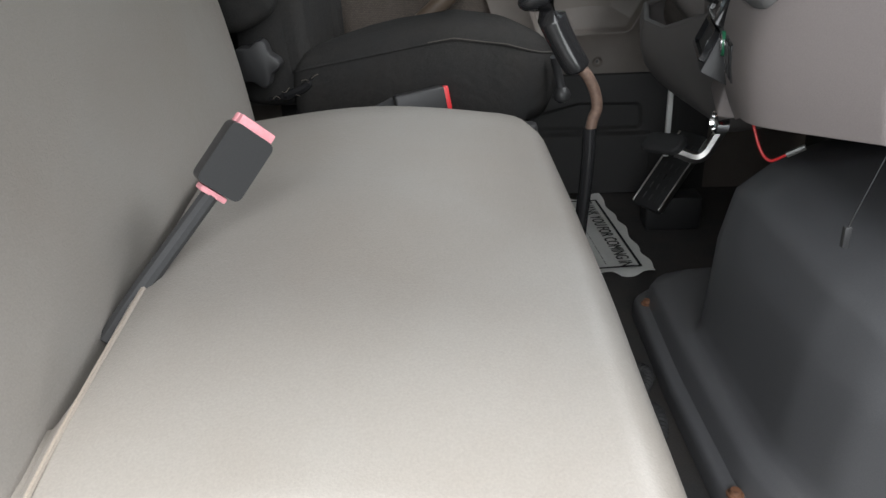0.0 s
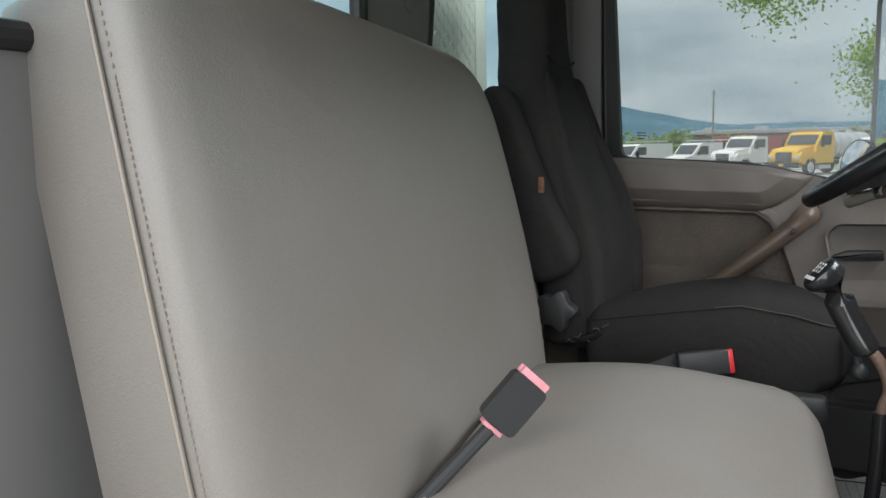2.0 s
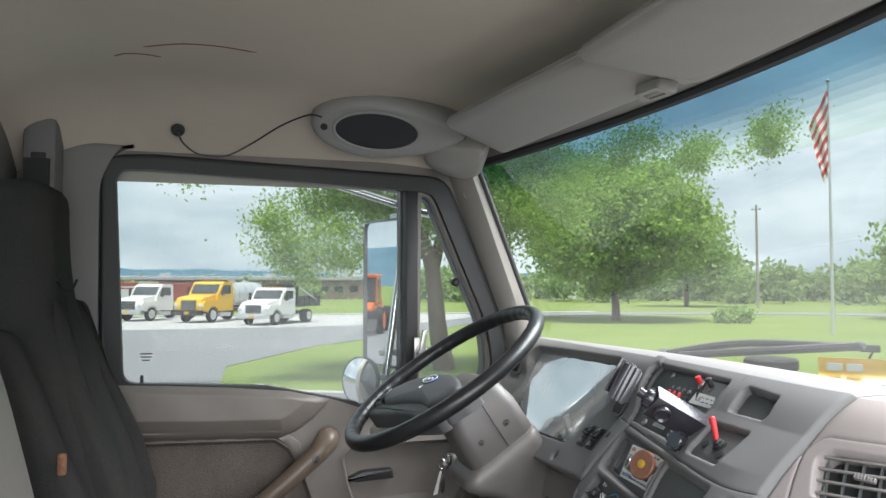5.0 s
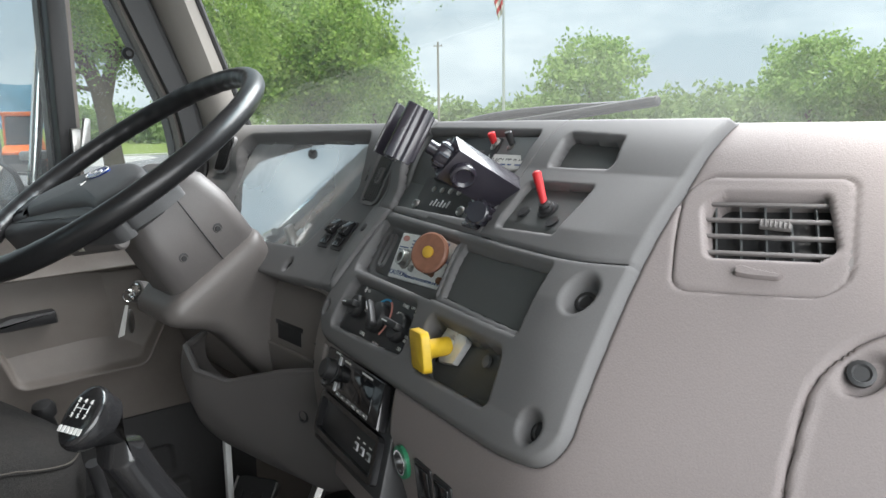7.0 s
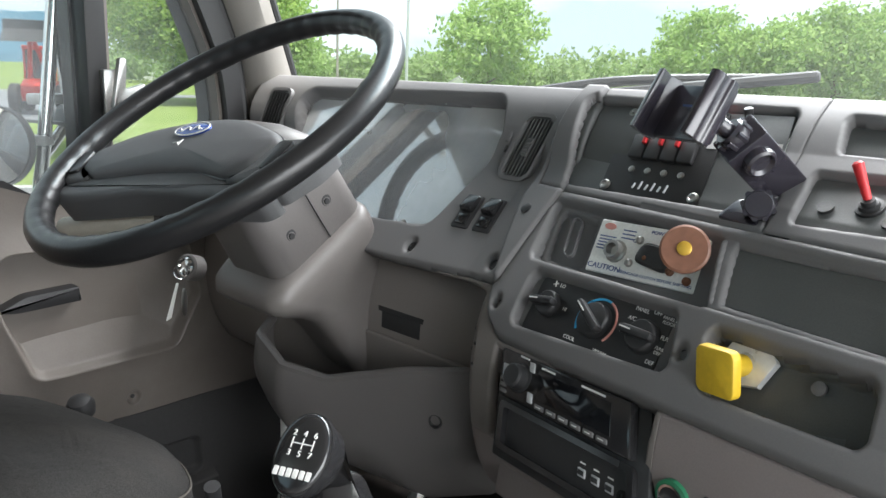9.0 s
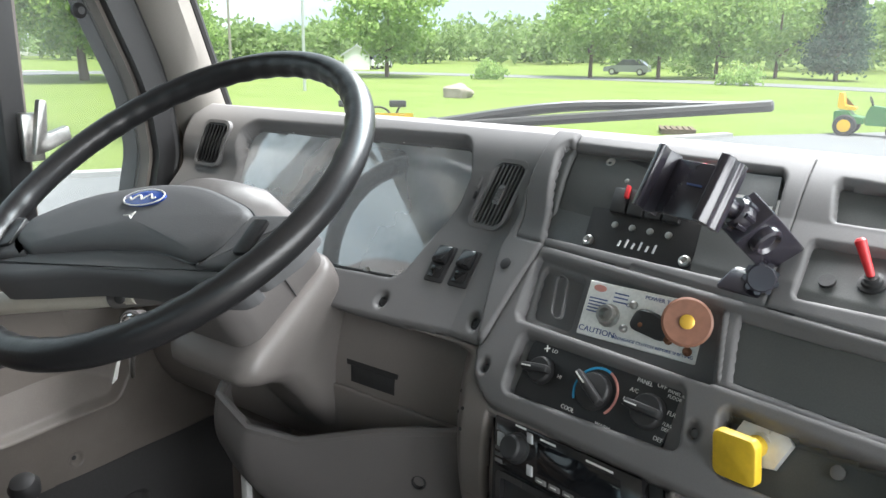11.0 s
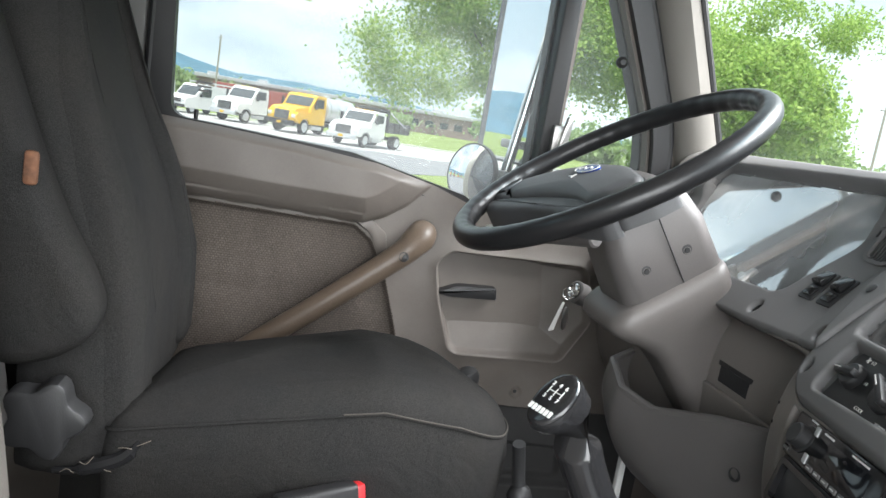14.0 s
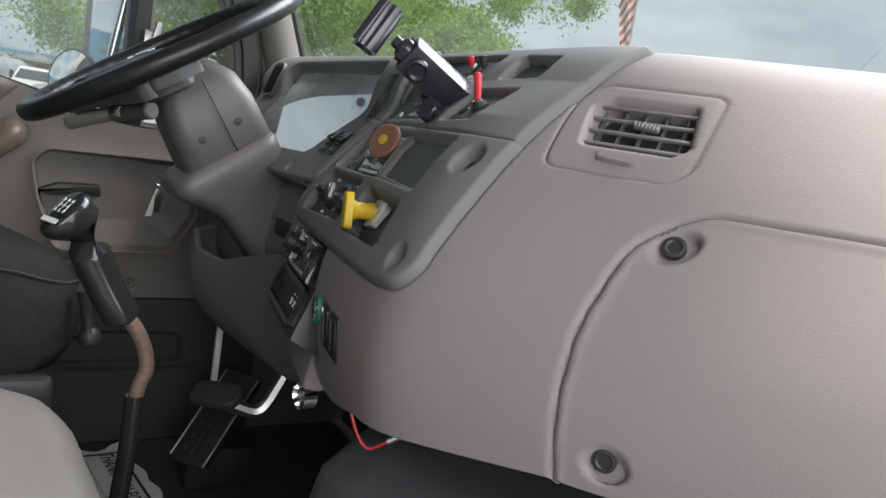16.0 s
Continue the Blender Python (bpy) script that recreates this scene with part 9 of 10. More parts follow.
tube(bm, spline([M_P @ Vector((-0.1, 0.35, 0.45)), M_P @ Vector((0.25, 0.33, 0.78)), M_P @ Vector((0.7, 0.33, 0.80)), M_P @ Vector((1.0, 0.35, 0.5))], 6), 0.028, 8)
part("hoop", bm, BLACK, plow, "black tubular hoop")
bm = B()
box(bm, (0.15, 0.2, 0.05), (0.8, 0.75, 0.5), 0.04, 2, M_P)
part("lift_frame", bm, BLACK, plow)
pal = thing("pallet", (23.8, 7.8, G), "grey weathered wooden pallet on the asphalt", "pallet")
for k in range(6):
    bm = B()
    box(bm, (-0.6, -0.5 + 0.18 * k, 0.14), (0.6, -0.38 + 0.18 * k, 0.16), 0, 1, pose(23.8, 7.8, G + 0.02, 0, 0, 25))
    part("board", bm, BARK, pal)
for k in (-1, 0, 1):
    bm = B()
    box(bm, (k * 0.52 - 0.04, -0.5, 0.0), (k * 0.52 + 0.04, 0.5, 0.14), 0, 1, pose(23.8, 7.8, G + 0.02, 0, 0, 25))
    part("bearer", bm, BARK, pal)


# ---- parked vehicles ----
TYRE = material("tyre_rubber", (0.022, 0.022, 0.023), 0.8, stain=0.3, stain_scale=4, stain_color=(0.07, 0.065, 0.06))
LAMP_LENS = material("headlamp_lens", (0.6, 0.62, 0.63), 0.1, spec=0.8)
PLATE_YELLOW = material("plate_yellow", (0.75, 0.45, 0.03), 0.5)


def wheel_set(t, M, x, y, r, w, rim=SILVER, dual=False):
    """A wheel as tyre with rim and hub."""
    s = 1 if y > 0 else -1
    ax = M.to_3x3() @ Vector((0, s, 0))
    b = B()
    c = M @ Vector((x, y, r))
    tyre_ring(b, c, ax, r, w * (2 if dual else 1), 26)
    wh = part("wheel", b, TYRE, t, "black tyre")
    b = B()
    hw = w * (1.0 if dual else 0.5)
    lathe(b, c + ax * (hw - 0.02), ax, [(0, r * 0.63), (0.035, r * 0.63), (0.035, r * 0.56), (0.022, r * 0.5), (0.021, r * 0.25), (0.05, r * 0.2), (0.055, r * 0.08)], 22)
    part("rim", b, rim, wh, "pale steel rim")
    return wh


def side_glass(t, M, w, poly, name="side_window"):
    for s in (-1, 1):
        b = B()
        prism(b, poly, frame_m(M @ Vector((0, s * (w / 2 + 0.006), 0)), M.to_3x3() @ Vector((1, 0, 0)), M.to_3x3() @ Vector((0, 0, 1))) @ pose(0, 0, -0.006), 0.012)
        part(name, b, DARKGLASS, t, "dark glass")


def slab(t, name, M, p0, p1, w, th, mat, label=""):
    """A panel across the vehicle between two points of its side view."""
    a, c = Vector((p0[0], 0, p0[1])), Vector((p1[0], 0, p1[1]))
    m = M @ frame_m((a + c) / 2, (0, 1, 0), c - a)
    L = (c - a).length
    b = B()
    box(b, (-w / 2, -L / 2, -th / 2), (w / 2, L / 2, th / 2), min(0.03, th * 0.4), 2, m)
    return part(name, b, mat, t, label)


def cab_truck(at, label, paint, S, w, r, wb, nose, group="parked trucks"):
    """A bonneted truck's front half: bonnet, cab, glass, grille, lamps, bumper, mirrors, wheels and frame."""
    M = frame_m(Vector((*at, G + 0.026)), (-0.59, -0.80, 0), (0.80, -0.59, 0))
    t = thing("truck", tuple(M.translation), label, "truck", group)
    sm = frame_m(M @ Vector((0, w / 2, 0)), M.to_3x3() @ Vector((1, 0, 0)), M.to_3x3() @ Vector((0, 0, 1)))
    prof = [(nose, 0.62 * S), (nose + 0.04, 0.95 * S), (nose - 0.06, 1.28 * S), (nose - 0.25, 1.38 * S), (-0.45, 1.52 * S), (-0.95, 2.14 * S), (-1.15, 2.24 * S), (-2.0, 2.24 * S), (-2.12, 2.12 * S), (-2.16, 0.62 * S)]
    b = B()
    prism(b, fillet(prof[4:] + [(-0.45, 0.62 * S)], 0.05, 3), sm, w)
    cabp = part("cab", b, paint, t)
    b = B()
    hm = frame_m(M @ Vector((0, w * 0.42, 0)), M.to_3x3() @ Vector((1, 0, 0)), M.to_3x3() @ Vector((0, 0, 1)))
    prism(b, fillet(prof[:5] + [(-0.45, 0.62 * S)], 0.07, 3), hm, w * 0.84)
    part("bonnet", b, paint, t)
    for s in (-1, 1):
        b = B()
        fm = frame_m(M @ Vector((0, s * w / 2 + (0 if s > 0 else 0.32), 0)), M.to_3x3() @ Vector((1, 0, 0)), M.to_3x3() @ Vector((0, 0, 1)))
        arch = [(nose - 0.02, 0.72 * S), (nose - 0.03, 1.05 * S), (nose - 0.2, 1.2 * S), (-0.45, 1.22 * S), (-0.5, 0.75 * S), (-r * 1.15, 0.75 * S)] + [(r * 1.18 * math.cos(a), r + r * 1.18 * math.sin(a)) for a in (radians(160 - 20 * k) for k in range(8))]
        prism(b, arch, fm, 0.32, 0.03)
        part("wing", b, paint, t)
        b = B()
        box(b, (nose - 0.06, s * w * 0.41 - 0.16, 0.86 * S), (nose + 0.05, s * w * 0.41 + 0.13, 1.06 * S), 0.03, 2, M)
        part("headlight", b, LAMP_LENS, t, "clear headlight lens")
        b = B()
        box(b, (-0.75, s * (w / 2 + 0.24) - 0.11, 1.45 * S), (-0.67, s * (w / 2 + 0.24) + 0.11, 1.95 * S), 0.02, 1, M)
        box(b, (-0.72, min(s * w / 2, s * (w / 2 + 0.2)), 1.7 * S), (-0.69, max(s * w / 2, s * (w / 2 + 0.2)), 1.73 * S), 0, 1, M)
        part("wing_mirror", b, BLACK, t)
        b = B()
        box(b, (-1.55, min(s * (w / 2 + 0.012), s * w / 2), 1.30 * S), (-1.40, max(s * (w / 2 + 0.012), s * w / 2), 1.34 * S), 0, 1, M)
        part("door_handle", b, BLACK, cabp)
        b = B()
        box(b, (-1.9, s * w * 0.44 - 0.15, 0.38), (-0.75, s * w * 0.44 + 0.15, 0.62), 0.03, 1, M)
        part("step_tank", b, SILVER, t)
    slab(t, "windscreen", M, (-0.50 + 0.035, 1.58 * S), (-0.91 + 0.035, 2.09 * S), w * 0.88, 0.03, DARKGLASS, "dark windscreen")
    side_glass(t, M, w, [(-0.72, 1.55 * S), (-1.0, 2.05 * S), (-1.85, 2.05 * S), (-1.85, 1.55 * S)])
    b = B()
    box(b, (nose - 0.1, -w * 0.25, 0.72 * S), (nose + 0.06, w * 0.25, 1.22 * S), 0.03, 2, M)
    gr = part("grille", b, BLACK, t)
    for k in range(5):
        b = B()
        box(b, (nose + 0.05, -w * 0.24, (0.78 + 0.10 * k) * S), (nose + 0.085, w * 0.24, (0.793 + 0.10 * k) * S), 0, 1, M)
        part("bar", b, SILVER, gr, "bright grille bar")
    b = B()
    box(b, (nose + 0.02, -w / 2, 0.42 * S), (nose + 0.22, w / 2, 0.70 * S), 0.06, 2, M)
    bu = part("bumper", b, SILVER if paint is WHITE_PAINT else BLACK, t)
    b = B()
    box(b, (nose + 0.22, -0.17, 0.48 * S), (nose + 0.235, 0.17, 0.48 * S + 0.16), 0, 1, M)
    part("plate", b, PLATE_YELLOW, bu, "yellow plate")
    for s in (-1, 1):
        b = B()
        box(b, (-wb - 1.0, s * 0.42 - 0.05, r + 0.1), (nose - 0.1, s * 0.42 + 0.05, r + 0.32), 0, 1, M)
        part("frame_rail", b, BLACK, t)
        wheel_set(t, M, 0, s * (w / 2 - 0.16), r, 0.27)
        wheel_set(t, M, -wb, s * (w / 2 - 0.26), r, 0.25, dual=True)
    for k in range(5):
        b = B()
        box(b, (-1.22, -0.6 + 0.28 * k, 2.24 * S), (-1.1, -0.52 + 0.28 * k, 2.24 * S + 0.07), 0.01, 1, M)
        part("roof_lamp", b, PLATE_YELLOW, cabp, "amber marker lamp")
    return t, M


# white truck with a black tipping body
t, M = cab_truck((3.2, 48.0), "white bonneted truck with a black tipping body", WHITE_PAINT, 1.02, 2.2, 0.45, 3.9, 0.95)
slab(t, "body_floor", M, (-2.4, 1.12), (-5.3, 1.12), 2.3, 0.12, BLACK)
for s in (-1, 1):
    b = B()
    box(b, (-5.3, s * 1.15 - 0.04, 1.1), (-2.4, s * 1.15 + 0.04, 1.75), 0.02, 1, M)
    sd = part("body_side", b, BLACK, t, "black steel side")
    for k in range(5):
        b = B()
        box(b, (-5.2 + 0.66 * k, s * 1.2 - 0.03, 1.1), (-5.1 + 0.66 * k, s * 1.2 + 0.03, 1.72), 0, 1, M)
        part("rib", b, BLACK, sd)
slab(t, "headboard", M, (-2.42, 1.1), (-2.42, 2.45), 2.3, 0.06, BLACK)
slab(t, "cab_shield", M, (-2.42, 2.45), (-1.75, 2.5), 2.1, 0.06, BLACK)
slab(t, "tailboard", M, (-5.3, 1.1), (-5.3, 1.7), 2.3, 0.06, BLACK)
b = B()
rod(b, M @ Vector((-2.5, 1.22, 2.3)), M @ Vector((-4.6, 1.22, 1.5)), 0.04)
part("tarp_arm", b, SILVER, t)

# yellow truck with a silver tank
t, M = cab_truck((-0.6, 52.5), "yellow bonneted tank truck with a silver tank", YELLOW_PAINT, 1.2, 2.35, 0.5, 4.4, 1.05)
b = B()
P0, P1 = M @ Vector((-2.7, 0, 1.75)), M @ Vector((-6.6, 0, 1.75))
lathe(b, P0, P1 - P0, [(0, 0.3), (0.06, 0.7), (0.18, 0.9), (3.72, 0.9), (3.84, 0.7), (3.9, 0.3)], 32)
tank = part("tank", b, SILVER, t, "bare aluminium tank")
for k in range(4):
    b = B()
    lathe(b, P0 + (P1 - P0).normalized() * (0.5 + 0.95 * k), P1 - P0, [(0, 0.9), (0, 0.925), (0.06, 0.925), (0.06, 0.9)], 32)
    part("band", b, POLISHED, tank)
for k in range(2):
    b = B()
    rod(b, M @ Vector((-3.7 - 1.6 * k, 0, 2.6)), M @ Vector((-3.7 - 1.6 * k, 0, 2.78)), 0.25, 0.25, 18, 0.02)
    part("hatch", b, SILVER, tank)
slab(t, "cradle", M, (-2.7, 0.98), (-6.4, 0.98), 1.2, 0.14, BLACK)

# white cab and bare frame
t, M = cab_truck((-4.6, 55.8), "white bonneted cab truck with a bare black frame", WHITE_PAINT, 1.12, 2.3, 0.48, 4.3, 1.0)
slab(t, "deck_plate", M, (-2.5, 0.95), (-3.1, 0.95), 1.2, 0.05, BLACK)


def panel_van(at, label):
    """A long-bodied panel van with a roof rack."""
    M = frame_m(Vector((*at, G + 0.026)), (-0.59, -0.80, 0), (0.80, -0.59, 0))
    t = thing("van", tuple(M.translation), label, "van", "parked vans")
    w = 2.0
    sm = frame_m(M @ Vector((0, w / 2, 0)), M.to_3x3() @ Vector((1, 0, 0)), M.to_3x3() @ Vector((0, 0, 1)))
    b = B()
    prism(b, fillet([(0.75, 0.4), (0.78, 0.85), (0.62, 1.08), (-0.25, 1.25), (-0.95, 2.02), (-1.2, 2.12), (-4.5, 2.12), (-4.6, 0.4)], 0.08, 3), sm, w)
    body = part("body", b, WHITE_PAINT, t)
    slab(t, "windscreen", M, (-0.30 + 0.03, 1.32), (-0.88 + 0.03, 1.97), w * 0.86, 0.03, DARKGLASS, "dark windscreen")
    side_glass(t, M, w, [(-0.55, 1.28), (-1.0, 1.88), (-1.75, 1.88), (-1.75, 1.28)])
    b = B()
    box(b, (0.7, -0.6, 0.72), (0.8, 0.6, 0.98), 0.02, 1, M)
    part("grille", b, BLACK, t)
    b = B()
    box(b, (0.72, -1.0, 0.38), (0.9, 1.0, 0.6), 0.05, 2, M)
    part("bumper", b, BLACK, t)
    for s in (-1, 1):
        b = B()
        box(b, (0.64, s * 0.8 - 0.17, 0.78), (0.79, s * 0.8 + 0.15, 0.98), 0.03, 2, M)
        part("headlight", b, LAMP_LENS, t)
        b = B()
        box(b, (-0.7, s * 1.12 - 0.1, 1.25), (-0.62, s * 1.12 + 0.1, 1.5), 0.02, 1, M)
        part("wing_mirror", b, BLACK, t)
        wheel_set(t, M, 0, s * 0.86, 0.37, 0.24)
        wheel_set(t, M, -3.4, s * 0.86, 0.37, 0.24)
        b = B()
        box(b, (-4.2, s * 0.8 - 0.03, 2.26), (-1.3, s * 0.8 + 0.03, 2.31), 0, 1, M)
        part("rack_rail", b, SILVER, t)
    for k in range(4):
        b = B()
        box(b, (-4.1 + 0.9 * k, -0.85, 2.31), (-4.04 + 0.9 * k, 0.85, 2.36), 0, 1, M)
        box(b, (-4.1 + 0.9 * k, -0.8, 2.1), (-4.04 + 0.9 * k, -0.76, 2.31), 0, 1, M)
        box(b, (-4.1 + 0.9 * k, 0.76, 2.1), (-4.04 + 0.9 * k, 0.8, 2.31), 0, 1, M)
        part("rack_bar", b, SILVER, t)
    return t


panel_van((-8.4, 58.0), "white panel van with a ladder rack on its roof")
panel_van((-13.2, 59.5), "white panel van parked beside another van")


def parked_car(at, paint, label, turn):
    M = pose(at[0], at[1], G + 0.03, 0, 0, turn)
    t = thing("car", (at[0], at[1], G + 0.03), label, "car", "parked cars")
    sm = frame_m(M @ Vector((0, 0.86, 0)), M.to_3x3() @ Vector((1, 0, 0)), (0, 0, 1))
    b = B()
    prism(b, fillet([(2.2, 0.3), (2.2, 0.7), (1.2, 0.92), (-2.0, 0.95), (-2.15, 0.3)], 0.1, 3), sm, 1.72)
    part("body", b, paint, t)
    b = B()
    prism(b, fillet([(1.1, 0.9), (0.4, 1.42), (-1.2, 1.45), (-1.9, 0.93)], 0.08, 3), frame_m(M @ Vector((0, 0.76, 0)), M.to_3x3() @ Vector((1, 0, 0)), (0, 0, 1)), 1.52)
    part("glasshouse", b, DARKGLASS, t, "dark glass")
    b = B()
    prism(b, fillet([(0.45, 1.4), (-1.25, 1.43), (-1.2, 1.49), (0.4, 1.46)], 0.01, 1), frame_m(M @ Vector((0, 0.74, 0)), M.to_3x3() @ Vector((1, 0, 0)), (0, 0, 1)), 1.48)
    part("roof", b, paint, t)
    for x in (1.35, -1.35):
        for s in (-1, 1):
            wheel_set(t, M, x, s * 0.8, 0.32, 0.2)


CAR_GREY = material("car_grey_paint", (0.28, 0.30, 0.32), 0.25, metal=0.3, coat=0.5)
parked_car((64, 54.5), WHITE_PAINT, "white saloon car parked beside the far building", 20)
parked_car((66.5, 56), CAR_GREY, "grey saloon car parked beside the far building", 20)
parked_car((73, 30), CAR_GREY, "grey saloon car on the far road", 100)


def loader(at, paint, label, turn, boom):
    """A yard machine: body, cab with glass, four wheels and a lifting arm."""
    M = pose(at[0], at[1], G + 0.02, 0, 0, turn)
    t = thing("loader", (at[0], at[1], G + 0.02), label, "loader", "yard machines")
    sm = frame_m(M @ Vector((0, 0.6, 0)), M.to_3x3() @ Vector((1, 0, 0)), (0, 0, 1))
    b = B()
    prism(b, fillet([(1.9, 0.6), (2.0, 1.3), (1.2, 1.55), (-1.9, 1.7), (-2.2, 1.4), (-2.1, 0.6)], 0.1, 3), sm, 1.2)
    part("body", b, paint, t)
    b = B()
    prism(b, fillet([(0.7, 1.5), (0.55, 2.85), (-0.8, 2.9), (-0.95, 1.5)], 0.06, 3), frame_m(M @ Vector((0, 0.65, 0)), M.to_3x3() @ Vector((1, 0, 0)), (0, 0, 1)), 1.3)
    cb = part("cab_glass", b, DARKGLASS, t, "dark cab glass")
    b = B()
    box(b, (-1.0, -0.72, 2.86), (0.7, 0.72, 3.05), 0.05, 2, M)
    part("roof", b, paint, t)
    for x in (0.66, -0.9):
        for s in (-1, 1):
            b = B()
            rod(b, M @ Vector((x, s * 0.64, 1.5)), M @ Vector((x * 0.85, s * 0.64, 2.9)), 0.05, n=8)
            part("post", b, paint, t)
    for x in (1.35, -1.35):
        for s in (-1, 1):
            wheel_set(t, M, x, s * 0.95, 0.68, 0.42, paint)
    for s in (-1, 1):
        b = B()
        rod(b, M @ Vector((0.6, s * 0.45, 1.5)), M @ Vector(boom), 0.11, 0.09, 8)
        part("arm", b, paint, t)
    b = B()
    bx = Vector(boom)
    prism(b, fillet([(0, -0.4), (0.8, -0.45), (0.15, 0.1), (0.1, 0.5), (0, 0.5)], 0.04, 2), frame_m(M @ Vector((bx.x, 1.0, bx.z)), M.to_3x3() @ Vector((1, 0, 0)), (0, 0, 1)), 2.0)
    part("bucket", b, BLACK, t)


loader((-29.5, 25.5), ORANGE_PAINT, "orange wheel loader parked in the yard", -30, (2.6, 0, 0.7))
loader((-34, 21.0), RED_PAINT, "red telescopic loader with a raised arm", -20, (2.4, 0, 3.6))
for k in range(5):
    loader((-38 - 3.2 * k, 15.5 - 4.5 * k), RED_PAINT if k % 2 else ORANGE_PAINT, "red or orange loader in a row of yard machines", -15, (2.5, 0, 0.8 if k % 2 else 2.4))

# ---- on the truck itself: mirrors, wiper, body behind the cab ----
mir = thing("side_mirror", (0.643, 1.05, 0.9), "tall chrome-framed side mirror with bars and round convex mirror", "side mirror")
M_M = frame_m(Vector((0.643, 1.046, 1.222)), (math.sin(radians(20)), -math.cos(radians(20)), 0), (0, 0, 1))
if (M_M.to_3x3() @ Vector((0, 0, 1))).x > 0:
    M_M = frame_m(Vector((0.643, 1.046, 1.222)), (-math.sin(radians(20)), math.cos(radians(20)), 0), (0, 0, 1))
o = rounded(0.215, 0.425, 0.026, 4)
i_ = rounded(0.205, 0.415, 0.021, 4)
bm = B()
ring_plate(bm, o, i_, M_M @ pose(0, 0, -0.02), 0.026)
part("frame", bm, SLATE, mir, "grey frame edge")
bm = B()
prism(bm, o, M_M @ pose(0, 0, -0.035), 0.02)
part("back", bm, POLISHED, mir)
bm = B()
prism(bm, rounded(0.206, 0.416, 0.021, 4), M_M @ pose(0, 0, -0.012), 0.012)
part("mirror_glass", bm, MIRROR, mir, "mirror glass")
bm = B()
cv = Vector((0.565, 1.011, 0.975))
cd = Vector((-0.80, -0.59, 0.10)).normalized()
lathe(bm, cv - cd * 0.012, cd, [(0, 0.060), (0.012, 0.064)] + [(0.012 + 0.012 * (1 - (q / 8) ** 2), 0.064 * q / 8) for q in range(8, -1, -1)], 40)
part("convex_mirror", bm, MIRROR, mir, "round convex mirror glass")
bm = B()
lathe(bm, cv - cd * 0.03, cd, [(0, 0.02), (0.004, 0.05), (0.016, 0.067), (0.030, 0.067), (0.031, 0.0640), (0.016, 0.0640)], 40)
part("convex_rim", bm, BLACK, mir)
for pts, r_ in (([(0.70, 0.97, 1.50), (0.676, 0.98, 1.295), (0.634, 0.98, 0.983), (0.62, 0.98, 0.880), (0.635, 0.95, 0.80), (0.66, 0.915, 0.76)], 0.0115), ([(0.72, 0.93, 1.07), (0.70, 0.98, 1.043), (0.635, 0.985, 0.961)], 0.010),
                ([(0.47, 1.01, 1.535), (0.515, 1.0, 1.52), (0.737, 0.98, 1.454), (0.78, 0.92, 1.44)], 0.011)):
    bm = B()
    tube(bm, spline(pts, 6), r_, 14)
    part("bar", bm, POLISHED, mir, "chrome bar")
for q in ((0.634, 0.985, 0.985), (0.640, 1.0, 1.052), (0.672, 1.0, 1.44)):
    bm = B()
    box(bm, (-0.016, -0.016, -0.009), (0.016, 0.016, 0.009), 0.004, 2, pose(*q, 0, 0, 30))
    part("clamp", bm, ZINC, mir, "weathered clamp")

wip = thing("wiper", (1.23, 0.45, 1.08), "black windscreen wiper resting above the dashboard", "wiper")
W0, W1 = Vector((1.245, 0.530, 1.073)), Vector((1.318, -0.01, 1.134))
bm = B()
tube(bm, spline([W0, W0.lerp(W1, 0.45) + Vector((0, 0, 0.016)), W1 + Vector((0, 0, -0.002))], 8), [lerp(0.011, 0.006, k / 16) for k in range(17)], 8)
part("arm", bm, BLACK, wip)
bm = B()
rod(bm, W0.lerp(W1, 0.12) + Vector((-0.012, 0, -0.004)), W1 + Vector((-0.012, -0.012, 0.0)), 0.0085, 0.0085, 8, 0.003)
part("blade", bm, RUBBER, wip)
bm = B()
lathe(bm, W0 - Vector((0, 0, 0.03)), (-0.3, 0, 1), [(0, 0.022), (0.03, 0.020), (0.042, 0.012)], 14)
part("pivot", bm, BLACK, wip)

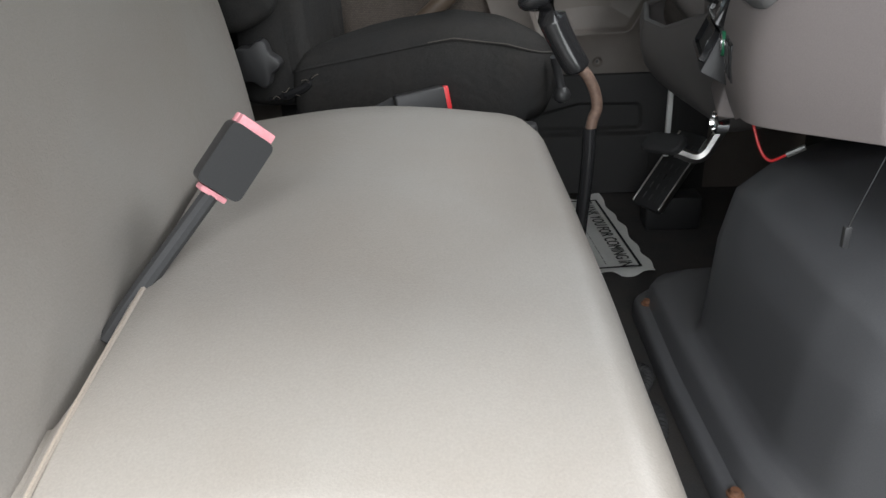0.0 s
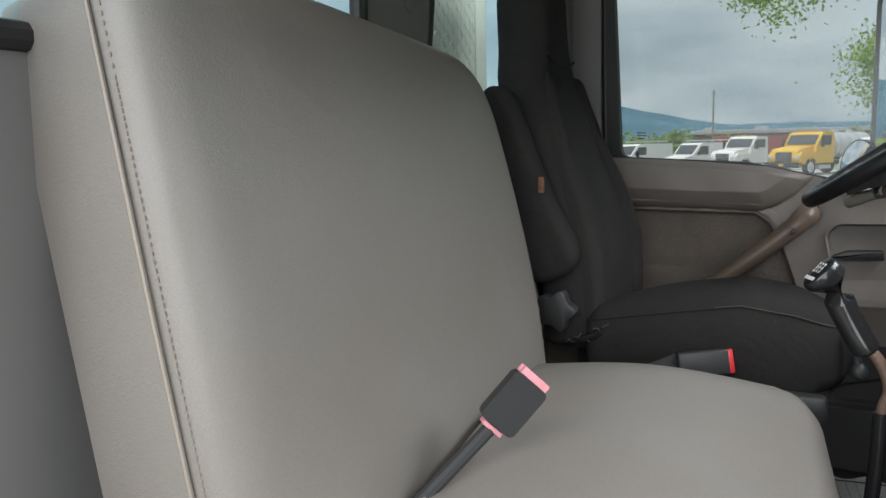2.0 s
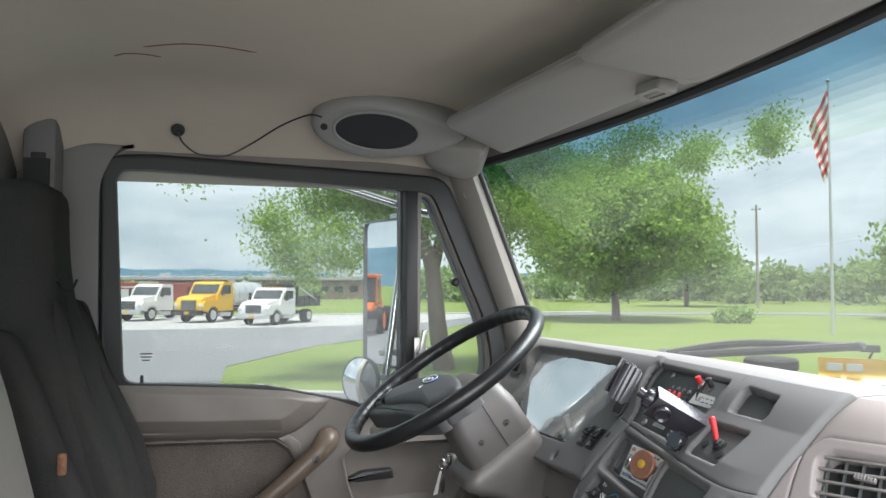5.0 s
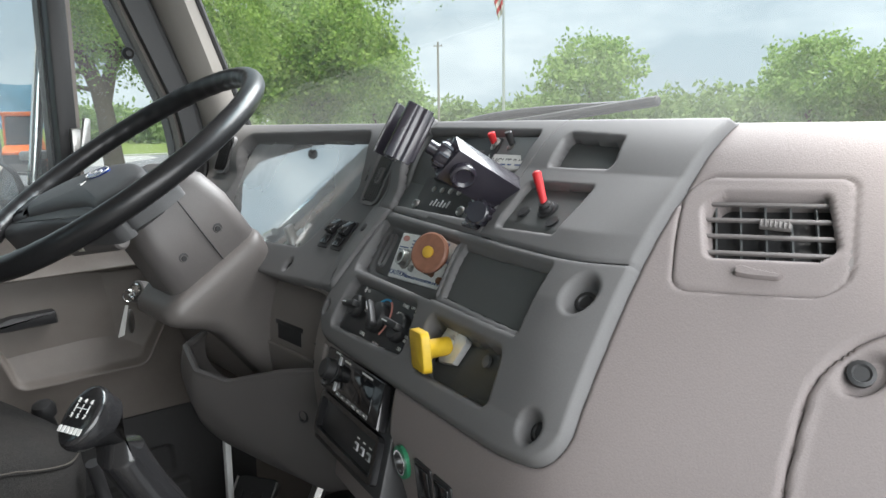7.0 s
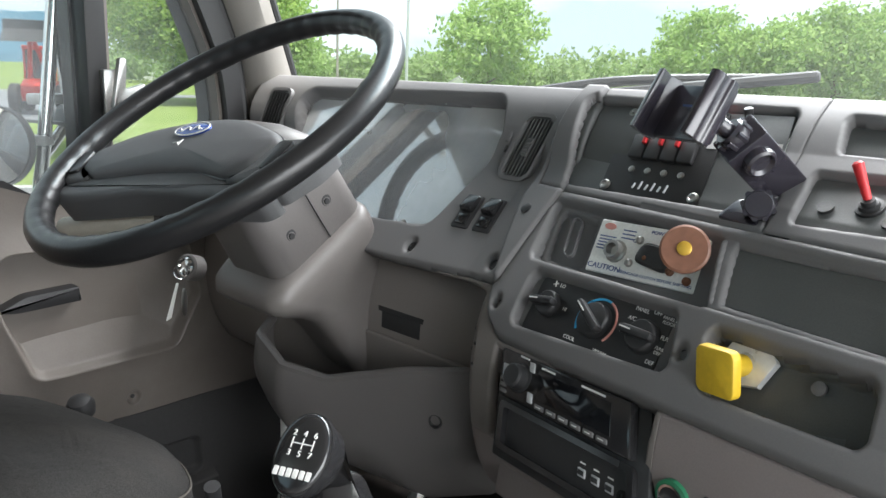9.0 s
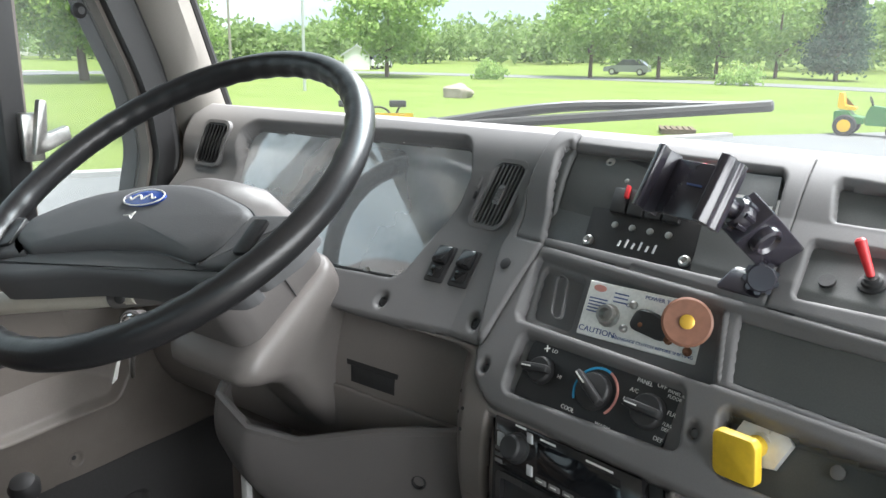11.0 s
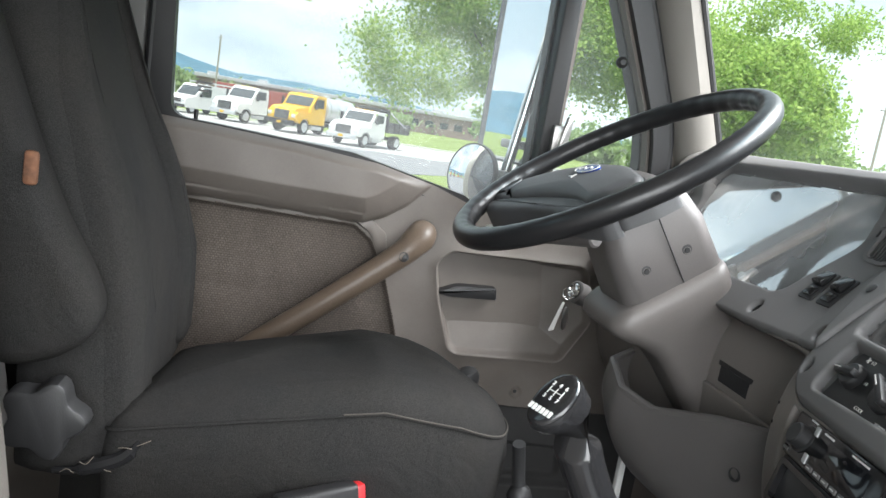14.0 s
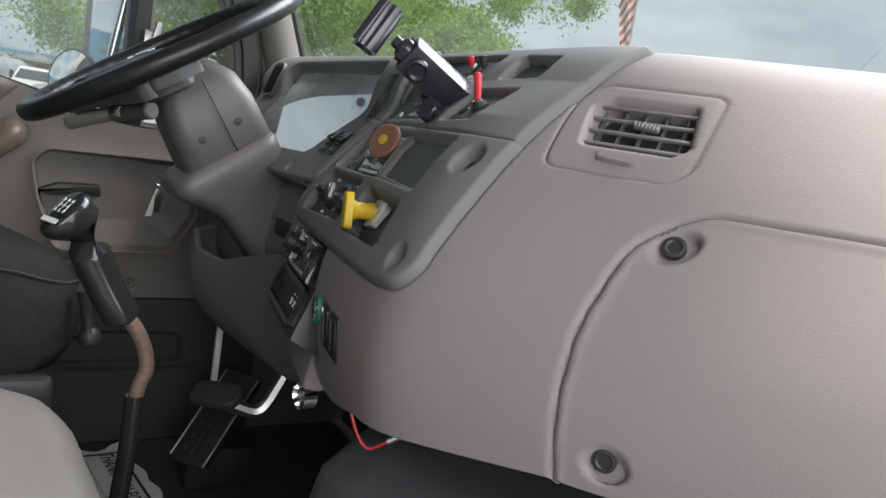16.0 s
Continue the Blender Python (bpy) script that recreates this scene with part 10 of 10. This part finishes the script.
hb = thing("dump_body_front", (-0.5, 0.6, 0.2), "cream painted steel dump body front with tread plate column", "dump body")
bm = B()
box(bm, (-0.60, 0.68, 0.2), (-0.58, 1.075, 1.79), 0.002, 1)
col = part("column", bm, CREAM, hb, "cream tread plate")
bm = B()
box(bm, (-0.63, 1.075, 0.2), (-0.575, 1.166, 2.05), 0.005, 2)
part("edge_strip", bm, CREAM, hb, "plain cream steel edge")
bm = B()
for iz in range(58):
    for iy in range(12):
        y, z = 0.70 + 0.033 * iy, 0.42 + 0.0235 * iz
        a = 1 if (iz + iy) % 2 else -1
        rod(bm, (-0.5792, y - 0.008, z - 0.009 * a), (-0.5792, y + 0.008, z + 0.009 * a), 0.0026, n=4)
part("tread_pattern", bm, CREAM, col, kind="stuff")
bm = B()
box(bm, (-0.68, -1.0, 1.76), (-0.62, 0.69, 1.98), 0.008, 2)
part("beam", bm, CREAM, hb, "cream steel beam")
bm = B()
box(bm, (-0.63, 0.70, 1.796), (-0.582, 1.073, 2.05), 0.004, 1)
part("upper_plate", bm, CREAM, hb, "plain cream steel plate")
for k in range(8):
    bm = B()
    rod(bm, (-0.621, -0.8 + 0.18 * k, 1.84), (-0.612, -0.8 + 0.18 * k, 1.84), 0.010, n=8)
    part("bolt", bm, STEEL, hb)
lb = thing("light_bar", (-0.53, -0.3, 1.6), "grey ribbed light bar housing fixed under the beam", "light bar")
low = []
for k in range(13):
    t = k / 12
    nx, nz = 0.5, -0.86
    dd = 0.007 * (1 if (k // 2) % 2 else 0)
    low.append((lerp(-0.572, -0.478, t) - nx * dd, lerp(1.622, 1.672, t) - nz * dd))
sec = low + [(-0.464, 1.700), (-0.478, 1.722), (-0.526, 1.752), (-0.585, 1.745), (-0.612, 1.70), (-0.60, 1.65)]
bm = B()
loft(bm, [[Vector((x, y, z)) for x, z in sec] for y in (-0.95, 0.195)])
part("housing", bm, SLATE, lb)
cen = Vector((-0.535, 0, 1.69))
bm = B()
loft(bm, [[Vector((cen.x + (x - cen.x) * 1.05, y, cen.z + (z - cen.z) * 1.05)) for x, z in sec[:1] + sec[12:]] for y in (0.197, 0.206)])
ec = part("end_cap", bm, SLATE, lb)
for k in range(7):
    x, z = lerp(-0.50, -0.470, k / 6) + 0.012 * math.sin(math.pi * k / 6), lerp(1.655, 1.735, k / 6)
    bm = B()
    rod(bm, (x, 0.203, z), (x, 0.209, z), 0.0045, n=8)
    part("hole_plug", bm, WHITE, ec, "pale spot")
bm = B()
box(bm, (-0.60, 0.10, 1.745), (-0.56, 0.16, 1.80), 0.004, 1)
box(bm, (-0.625, 0.11, 1.78), (-0.56, 0.15, 1.80), 0.004, 1)
part("bracket", bm, SLATE, lb)
